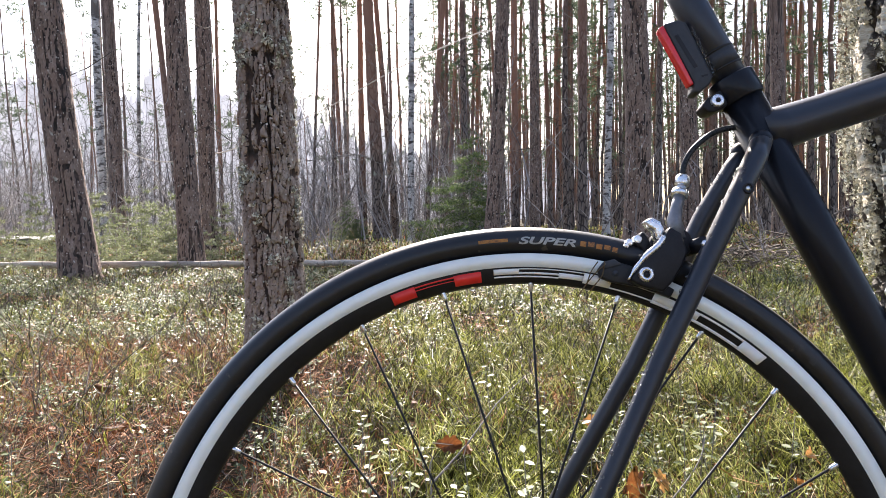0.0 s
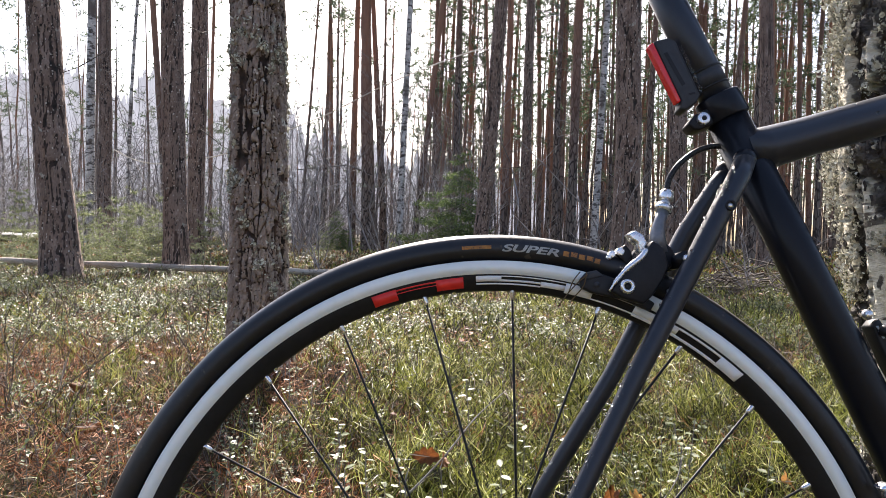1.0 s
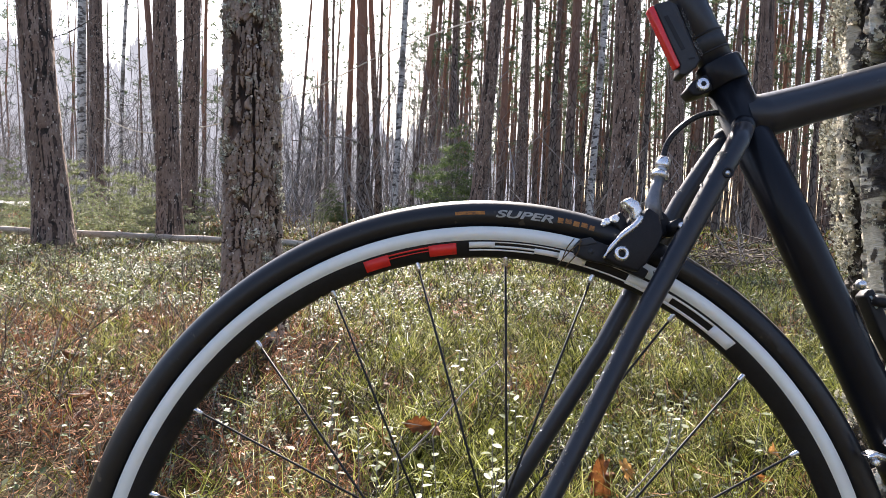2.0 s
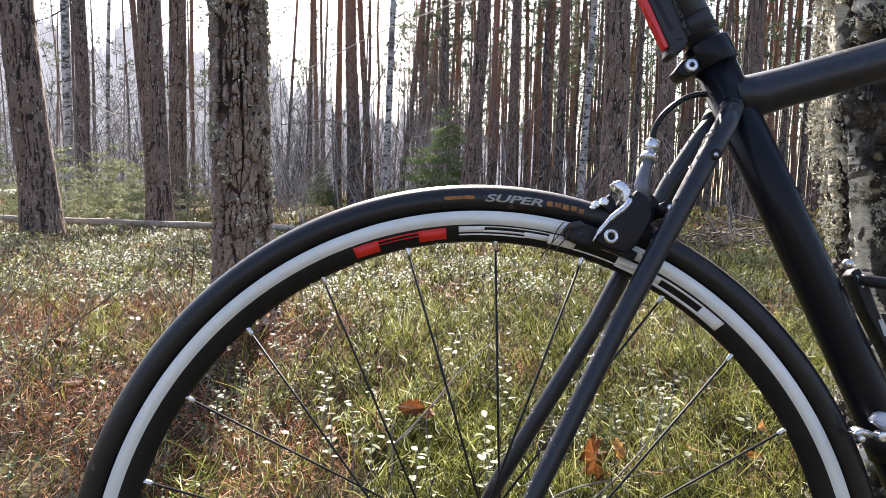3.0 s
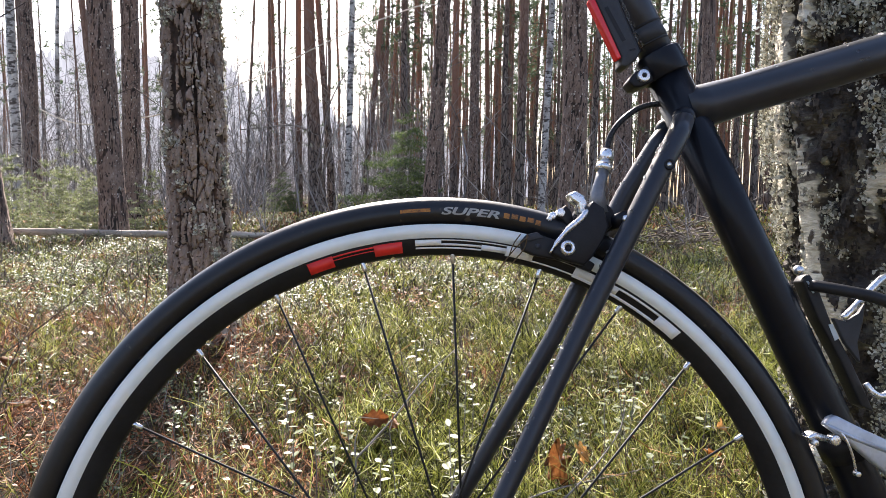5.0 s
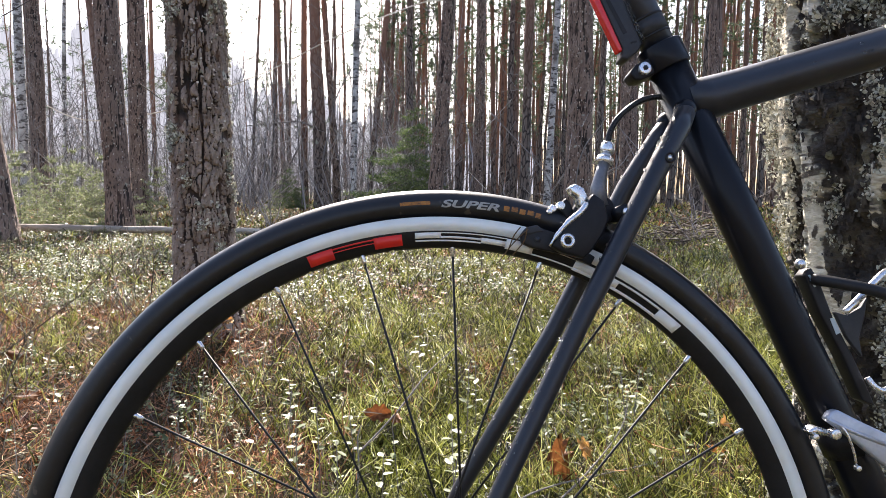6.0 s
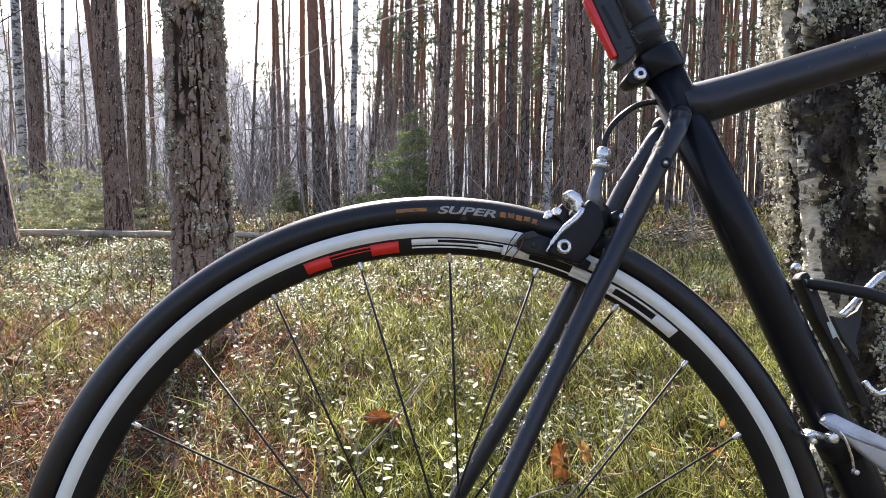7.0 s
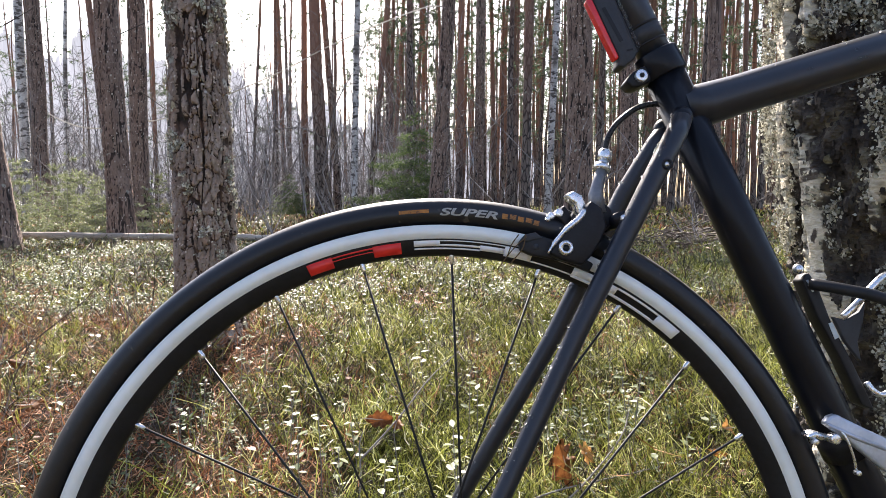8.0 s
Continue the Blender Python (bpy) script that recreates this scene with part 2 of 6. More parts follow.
BIRCH_FAR = shader("birch_bark", [(0.3, (0.20, 0.19, 0.18)), (0.55, (0.50, 0.48, 0.45)), (0.7, (0.66, 0.64, 0.60))], rough=0.85, scale=2.0, stretch=(1, 1, 2), bump=0.4, spots=[(2.6, 0.55, (0.06, 0.05, 0.045), (2.4, 2.4, 5.5)), (7.0, 0.56, (0.10, 0.09, 0.08), (1, 1, 1.6)), (0.9, 0.55, (0.12, 0.10, 0.085), (1, 1, 0.6))])
BARK_SCALE = shader("loose_bark_scale", [(0.1, (0.11, 0.08, 0.065)), (0.4, (0.27, 0.21, 0.17)), (0.65, (0.42, 0.365, 0.315)), (0.9, (0.58, 0.54, 0.48))], rough=0.92, scale=30, rand="island", bump=0.5)
BIRCH_SCALE = shader("dark_bark_crumb", [(0.1, (0.012, 0.009, 0.007)), (0.55, (0.030, 0.023, 0.018)), (0.85, (0.085, 0.07, 0.054))], rough=0.95, scale=30, rand="island", bump=0.5)
LICHEN = shader("grey_lichen", [(0.1, (0.05, 0.045, 0.034)), (0.4, (0.29, 0.28, 0.215)), (0.85, (0.70, 0.685, 0.58))], rough=0.95, scale=40, rand="island", translucent=0.15)
GREY_TWIG = shader("bare_twig", [(0.2, (0.08, 0.068, 0.062)), (0.5, (0.17, 0.152, 0.145)), (0.8, (0.34, 0.32, 0.31))], rough=0.9, scale=6, rand="island")
DARK_TWIG = shader("dark_dead_twig", [(0.2, (0.035, 0.026, 0.020)), (0.5, (0.10, 0.078, 0.06)), (0.8, (0.22, 0.18, 0.14))], rough=0.9, scale=6, rand="island")
DEAD_WOOD = shader("weathered_dead_wood", [(0.3, (0.28, 0.24, 0.18)), (0.5, (0.46, 0.40, 0.32)), (0.7, (0.62, 0.56, 0.47))], rough=0.85, scale=6, bump=0.5, stretch=(0.4, 3, 3))
LOG_WOOD = shader("grey_brown_log", [(0.3, (0.17, 0.135, 0.10)), (0.5, (0.34, 0.29, 0.235)), (0.7, (0.50, 0.45, 0.38))], rough=0.9, scale=7, bump=0.8, bump_scale=30, stretch=(0.4, 3, 3), spots=[(5, 0.60, (0.08, 0.09, 0.04), (1, 1, 1))])
# tones differ from stem to stem; the palest stand in for sunlit glints
GREEN_STEM = shader("green_bilberry_stem", [(0.26, (0.010, 0.011, 0.004)), (0.40, (0.050, 0.056, 0.011)), (0.54, (0.155, 0.175, 0.026)), (0.68, (0.34, 0.36, 0.068)), (0.80, (0.60, 0.57, 0.24))], rough=0.5, scale=3, rand="island", translucent=0.2, spec=0.3)
STRAW = shader("dry_grass", [(0.26, (0.030, 0.018, 0.010)), (0.46, (0.15, 0.095, 0.042)), (0.78, (0.60, 0.47, 0.28))], rough=0.6, scale=3, rand="island", translucent=0.2, spec=0.3)
RUST = shader("rusty_needle_litter", [(0.26, (0.020, 0.009, 0.006)), (0.44, (0.15, 0.052, 0.022)), (0.64, (0.36, 0.15, 0.065)), (0.80, (0.58, 0.33, 0.19))], rough=0.75, scale=4, rand="island", translucent=0.15, spec=0.25)
GLOSS_LEAF = shader("glossy_berry_leaf", [(0.1, (0.045, 0.065, 0.022)), (0.5, (0.11, 0.138, 0.055)), (0.9, (0.26, 0.275, 0.155))], rough=0.46, scale=5, rand="island", translucent=0.3, spec=0.32)
BROWN_LEAF = shader("fallen_brown_leaf", [(0.2, (0.20, 0.075, 0.025)), (0.5, (0.42, 0.20, 0.065)), (0.8, (0.60, 0.36, 0.14))], rough=0.55, scale=30, bump=0.4, rand="object", translucent=0.35, depth=0.002)
LITTER_LEAF = shader("brown_leaf_litter", [(0.2, (0.10, 0.036, 0.018)), (0.45, (0.26, 0.11, 0.055)), (0.75, (0.44, 0.24, 0.14)), (0.88, (0.56, 0.40, 0.30))], rough=0.5, scale=30, rand="island", translucent=0.15)
NEEDLE_FAR = shader("pine_needles", [(0.1, (0.045, 0.068, 0.034)), (0.5, (0.09, 0.122, 0.064)), (0.9, (0.155, 0.185, 0.115))], rough=0.6, scale=2, rand="island", translucent=0.35)
NEEDLE_SPRUCE = shader("spruce_needles", [(0.1, (0.014, 0.028, 0.010)), (0.45, (0.052, 0.090, 0.024)), (0.85, (0.20, 0.26, 0.075))], rough=0.55, scale=3, rand="island", translucent=0.35)
NEEDLE_PALE = shader("pale_sapling_needles", [(0.1, (0.06, 0.08, 0.03)), (0.5, (0.19, 0.22, 0.095)), (0.9, (0.42, 0.44, 0.25))], rough=0.55, scale=3, rand="island", translucent=0.4)
# haze put into the far wood's colour, with a glow of its own
PAINTED_HAZE = shader("painted_haze_wood", [(0.3, (0.31, 0.297, 0.30)), (0.7, (0.49, 0.468, 0.475))], rough=1.0, scale=0.12, stretch=(6, 6, 0.6))
_b = PAINTED_HAZE.node_tree.nodes["Principled BSDF"]
PAINTED_HAZE.node_tree.links.new(_b.inputs["Base Color"].links[0].from_socket, _b.inputs["Emission Color"])
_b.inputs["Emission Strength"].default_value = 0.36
TRACK = shader("wet_sandy_track", [(0.3, (0.42, 0.40, 0.36)), (0.7, (0.62, 0.60, 0.56))], rough=0.35, scale=1.5, bump=0.3)


# ---------------------------------------------------------------- mesh helpers
def link_mesh(name, me, material, parent=None, label="", smooth=True):
    if material is not None and not me.materials:
        me.materials.append(material)
    if smooth:
        me.polygons.foreach_set("use_smooth", [True] * len(me.polygons))
    ob = new(name, me)
    if parent is not None:
        ob.parent = parent
    if label:
        ob["label"] = label
    return ob


def part(name, bm, material, parent=None, label="", smooth=True):
    me = bpy.data.meshes.new(name)
    bm.to_mesh(me)
    bm.free()
    return link_mesh(name, me, material, parent, label, smooth)


def fast_mesh(name, verts, faces):
    """verts (n,3) and faces as a list of index arrays (m,3) or (m,4)."""
    me = bpy.data.meshes.new(name)
    verts = np.asarray(verts, dtype=np.float32)
    faces = [np.asarray(a, dtype=np.int32) for a in faces if len(a)]
    loops = np.concatenate([a.ravel() for a in faces])
    totals = np.concatenate([np.full(len(a), a.shape[1], dtype=np.int32) for a in faces])
    starts = np.concatenate(([0], np.cumsum(totals)[:-1])).astype(np.int32)
    me.vertices.add(len(verts))
    me.vertices.foreach_set("co", verts.ravel())
    me.loops.add(len(loops))
    me.loops.foreach_set("vertex_index", loops)
    me.polygons.add(len(totals))
    me.polygons.foreach_set("loop_start", starts)
    me.polygons.foreach_set("loop_total", totals)
    me.update(calc_edges=True)
    return me


def tube(points, radii, segs=12, caps=True, bm=None, squash=1.0):
    """A round bar along points, with one radius or a radius at each point."""
    bm = bm or bmesh.new()
    pts = [Vector(p) for p in points]
    radii = [radii] * len(pts) if isinstance(radii, (int, float)) else radii
    rings, side = [], None
    for i, p in enumerate(pts):
        d = (pts[min(i + 1, len(pts) - 1)] - pts[max(i - 1, 0)]).normalized()
        if side is None:
            side = d.orthogonal().normalized()
        side = (side - d * side.dot(d)).normalized()
        up = d.cross(side)
        rings.append([bm.verts.new(p + (side * math.cos(a) + up * math.sin(a) * squash) * radii[i]) for a in (2 * math.pi * k / segs for k in range(segs))])
    for a, b in zip(rings, rings[1:]):
        for k in range(segs):
            bm.faces.new((a[k], a[(k + 1) % segs], b[(k + 1) % segs], b[k]))
    if caps:
        bm.faces.new(rings[0][::-1])
        bm.faces.new(rings[-1])
    return bm


def curve_points(ctrl, n=24):
    """A smooth line through control points (Catmull-Rom)."""
    c = [Vector(p) for p in ctrl]
    c = [c[0] * 2 - c[1]] + c + [c[-1] * 2 - c[-2]]
    out = []
    spans = len(c) - 3
    for i in range(n + 1):
        u = min(i / n * spans, spans - 1e-6)
        k, f = int(u), u - int(u)
        a, b, d, e = c[k:k + 4]
        out.append(0.5 * ((2 * b) + (d - a) * f + (2 * a - 5 * b + 4 * d - e) * f * f + (3 * b - a - 3 * d + e) * f ** 3))
    return out


def lathe(profile, segs=96, a0=0.0, a1=360.0, closed=True):
    """A profile of (radius, y) turned about the y axis, between two angles that run from +x to +z."""
    bm = bmesh.new()
    full = abs(a1 - a0 - 360) < 1e-6
    n = segs if full else segs + 1
    rings = []
    for i in range(n):
        a = radians(a0 + (a1 - a0) * i / segs)
        rings.append([bm.verts.new((r * math.cos(a), y, r * math.sin(a))) for r, y in profile])
    m = len(profile)
    for i in range(segs):
        p, q = rings[i], rings[(i + 1) % n]
        for k in range(m if closed else m - 1):
            bm.faces.new((p[k], p[(k + 1) % m], q[(k + 1) % m], q[k]))
    if closed and not full:
        bm.faces.new(rings[0])
        bm.faces.new(rings[-1][::-1])
    bmesh.ops.recalc_face_normals(bm, faces=bm.faces)
    return bm


def plate(outline, y0, y1, bevel=0.0015):
    """An outline of (x, z) with a thickness in y and broken edges."""
    bm = bmesh.new()
    a = [bm.verts.new((x, y0, z)) for x, z in outline]
    b = [bm.verts.new((x, y1, z)) for x, z in outline]
    bm.faces.new(a)
    bm.faces.new(b[::-1])
    for k in range(len(a)):
        bm.faces.new((a[k], b[k], b[(k + 1) % len(a)], a[(k + 1) % len(a)]))
    bmesh.ops.recalc_face_normals(bm, faces=bm.faces)
    if bevel:
        bmesh.ops.bevel(bm, geom=list(bm.edges), offset=bevel, segments=2, affect="EDGES", profile=0.6)
    return bm


def disc(x, y0, y1, z, r, segs=20, bevel=0.0008):
    bm = bmesh.new()
    a = [(x + r * math.cos(t), z + r * math.sin(t)) for t in (2 * math.pi * k / segs for k in range(segs))]
    bm.free()
    return plate(a, y0, y1, bevel)


def smoothstep(a, b, x):
    u = np.clip((x - a) / (b - a), 0, 1)
    return u * u * (3 - 2 * u)


RNG = np.random.default_rng(7)
_W = [(RNG.uniform(-1, 1, 2), RNG.uniform(0, 6.28)) for _ in range(24)]


def wavy(x, y, size):
    """Smooth uneven values about 0, with humps of about that size in metres."""
    out = 0
    for i, (d, ph) in enumerate(_W):
        d = d / np.hypot(*d) * (0.6 + 0.8 * (i % 5) / 4)
        out = out + np.sin((x * d[0] + y * d[1]) * 3.2 / size + ph + i)
    return out / 5.0


def lattice(i, j, k, seed):
    """A steady random value from 0 to 1 for each whole-number place."""
    n = (i.astype(np.int64) * 374761393 + j.astype(np.int64) * 668265263 + k.astype(np.int64) * 2147483647 + seed * 144665) & 0xFFFFFFFF
    n = ((n ^ (n >> 13)) * 1274126177) & 0xFFFFFFFF
    n = ((n ^ (n >> 16)) * 2246822519) & 0xFFFFFFFF
    return ((n ^ (n >> 15)) & 0xFFFFFF) / 16777216.0


def vnoise(x, y, z, seed=0):
    """Smooth noise from -1 to 1."""
    i, j, k = np.floor(x), np.floor(y), np.floor(z)
    fx, fy, fz = x - i, y - j, z - k
    fx, fy, fz = fx * fx * (3 - 2 * fx), fy * fy * (3 - 2 * fy), fz * fz * (3 - 2 * fz)
    out = 0
    for a in (0, 1):
        for b in (0, 1):
            for c in (0, 1):
                out = out + lattice(i + a, j + b, k + c, seed) * (fx if a else 1 - fx) * (fy if b else 1 - fy) * (fz if c else 1 - fz)
    return out * 2 - 1


def cells(u, v, around, seed):
    """Uneven cells on an unrolled stem: distance to the nearest border, a value for each cell, and the height within it."""
    iu, iv = np.floor(u), np.floor(v)
    f1, f2 = np.full(u.shape, 9.0), np.full(u.shape, 9.0)
    who, up = np.zeros(u.shape), np.zeros(u.shape)
    for a in (-1, 0, 1):
        for b in (-1, 0, 1):
            cu, cv = iu + a, iv + b
            w = np.mod(cu, around)
            px = cu + 0.1 + 0.8 * lattice(w, cv, cv * 0, seed)
            py = cv + 0.1 + 0.8 * lattice(w, cv, cv * 0 + 1, seed)
            d = np.hypot(u - px, v - py)
            near = d < f1
            f2 = np.where(near, f1, np.minimum(f2, d))
            who = np.where(near, lattice(w, cv, cv * 0 + 2, seed), who)
            up = np.where(near, v - py, up)
            f1 = np.where(near, d, f1)
    return f2 - f1, who, up


def bark_relief(th, z, r, seed, wide=0.036, high=0.085, coarse=False):
    """Pine bark: long plates between braided furrows, flaking in layers. Gives the relief in metres and the depth of furrow, 0 to 1."""
    c, s = np.cos(th) * r, np.sin(th) * r
    k = 0.116 / r if np.isscalar(r) else 0.116 / np.mean(r)
    around = max(6, int(round(2 * math.pi * 0.116 / k / wide)))
    w1 = vnoise(c * 22 * k, s * 22 * k, z * 9 * k, seed + 1)
    w2 = vnoise(c * 60 * k, s * 60 * k, z * 30 * k, seed + 2)
    u = th / (2 * math.pi) * around
    e1, id1, up1 = cells(u + 0.40 * w1 + 0.14 * w2, z / high + 0.35 * w1 + 0.15 * w2, around, seed)
    e2, id2, up2 = cells(u * 3 + 0.5 * w1 + 0.35 * w2, z / high * 4.4 + 0.5 * w2, around * 3, seed + 5)
    long_ = np.abs(vnoise(c * 44 * k + 0.25 * w2, s * 44 * k + 0.4 * w1, z * (3.0 if coarse else 5.0) * k, seed + 3))
    long2 = np.abs(vnoise(c * 58 * k + 0.3 * w2, s * 58 * k + 7, z * 8.0 * k, seed + 4))
    crack = np.maximum.reduce([np.clip((0.135 - long_) / 0.07, 0, 1), 0.6 * np.clip((0.055 - long2) / 0.03, 0, 1), 0.6 * np.clip((0.085 - e1) / 0.05, 0, 1)])
    if coarse:
        crack = np.maximum(np.clip((0.16 - long_) / 0.12, 0, 1), 0.8 * np.clip((0.12 - long2) / 0.10, 0, 1))
        e2, id2 = e2 * 0 + 1, id2 * 0.4 + 0.2
    fine = vnoise(c * 240 * k, s * 240 * k, z * 150 * k, seed + 8)
    dr = -0.015 * crack + (0.0045 * (id1 - 0.5) - 0.0035 * up1 + 0.0026 * (id2 - 0.5) - 0.0022 * up2) * (1 - crack) + 0.0008 * w2 + 0.0013 * fine
    return dr / k, np.clip(crack + 0.55 * np.clip((0.11 - e2) / 0.06, 0, 1) + 0.30 * (id2 - 0.5), 0, 1)


PINE_AT = (-0.73, 1.85)
BIRCH_AT = (0.655, 0.43)


def ground_z(x, y):
    x, y = np.asarray(x, float), np.asarray(y, float)
    r = np.hypot(x, y)
    z = 0.10 * smoothstep(0.3, 2.4, r) * smoothstep(-0.6, 1.2, y)
    z = z + 0.095 * smoothstep(0.35, 0.95, x) * np.exp(-(y / 0.9) ** 2) * np.exp(-(np.maximum(x - 1.1, 0) / 0.8) ** 2)
    z = z + 0.06 * np.exp(-((x - PINE_AT[0]) ** 2 + (y - PINE_AT[1]) ** 2) / 0.16)
    z = z + 0.018 * wavy(x, y, 0.6) * smoothstep(0.5, 1.4, r) * (1 - smoothstep(10, 30, r))
    z = z + 0.05 * wavy(x, y, 4.0) * smoothstep(3, 9, r) * (1 - smoothstep(60, 200, r))
    return z


# ---------------------------------------------------------------- ground
def build_ground():
    u = np.linspace(-1, 1, 211)
    ax = np.sign(u) * (np.sinh(np.abs(u) * 7.2) / np.sinh(7.2)) * 600
    gx, gy = np.meshgrid(ax, ax + 1.0)
    v = np.stack([gx, gy, ground_z(gx, gy)], -1).reshape(-1, 3)
    n = len(ax)
    i = np.arange(n * n).reshape(n, n)
    q = np.stack([i[:-1, :-1], i[:-1, 1:], i[1:, 1:], i[1:, :-1]], -1).reshape(-1, 4)
    ob = link_mesh("ground", fast_mesh("ground", v, [q]), SOIL)
    tagged(ob, "mossy brown forest floor under low plants", "ground", kind="structure")


build_ground()


# ---------------------------------------------------------------- bicycle
R_TYRE, R_CORE, A_TYRE = 0.336, 0.3235, 0.0125
LEAN = 9.6
bike = new("bicycle")
bike.matrix_world = pose(0, 0, 0, -LEAN, 0, 0)
tagged(bike, "matt black road bicycle wet with drops, leaning against a birch", "bicycle")
AXLE = Vector((0, 0, R_TYRE))


def bike_part(name, bm, material, label="", smooth=True, parent=None):
    ob = part(name, bm, material, parent or bike, label, smooth)
    if parent is None:
        ob.location = AXLE
    return ob


def strip(a0, a1, r0, r1, lift=0.0004):
    """A printed strip on the sloping flank of the rim that faces the near side."""
    def flank(r):
        return -(0.0030 + (r - 0.2887) / (0.2998 - 0.2887) * 0.0075)
    n = max(2, int(abs(a1 - a0) * 1.2))
    return lathe([(r0, flank(r0) - lift), (r1, flank(r1) - lift), (r1, flank(r1) - lift - 0.0002), (r0, flank(r0) - lift - 0.0002)], n, min(a0, a1), max(a0, a1))


def tyre_point(angle, r, lift=0.0003):
    """A place on the near flank of the tyre at that angle and radius."""
    c = max(-1.0, min(1.0, (r - R_CORE) / A_TYRE))
    s = math.sin(math.acos(c))
    rr, y = R_CORE + (A_TYRE + lift) * c, -(A_TYRE + lift) * s
    return Vector((rr * math.cos(radians(angle)), y, rr * math.sin(radians(angle))))


def tyre_strip(a0, a1, r0, r1):
    bm = bmesh.new()
    n = max(2, int(abs(a1 - a0) * 2))
    rows = [[bm.verts.new(tyre_point(a0 + (a1 - a0) * i / n, r0 + (r1 - r0) * k / 3)) for k in range(4)] for i in range(n + 1)]
    for p, q in zip(rows, rows[1:]):
        for k in range(3):
            bm.faces.new((p[k], p[k + 1], q[k + 1], q[k]))
    return bm


def tyre_word(word, a0, a1, r0, r1):
    """Letters bent round the near flank of the tyre, reading from angle a0 to a1."""
    cu = bpy.data.curves.new("letters", "FONT")
    cu.body, cu.shear, cu.offset = word, 0.25, 0.03
    tmp = new("letters", cu)
    dg = bpy.context.evaluated_depsgraph_get()
    me = bpy.data.meshes.new_from_object(tmp.evaluated_get(dg))
    bpy.data.objects.remove(tmp)
    bm = bmesh.new()
    bm.from_mesh(me)
    bmesh.ops.triangulate(bm, faces=bm.faces)
    bmesh.ops.subdivide_edges(bm, edges=bm.edges, cuts=1)
    xs, ys = [v.co.x for v in bm.verts], [v.co.y for v in bm.verts]
    x0, x1, y0, y1 = min(xs), max(xs), min(ys), max(ys)
    for v in bm.verts:
        v.co = tyre_point(a0 + (a1 - a0) * (v.co.x - x0) / (x1 - x0), r0 + (r1 - r0) * (v.co.y - y0) / (y1 - y0), 0.0004)
    return bm


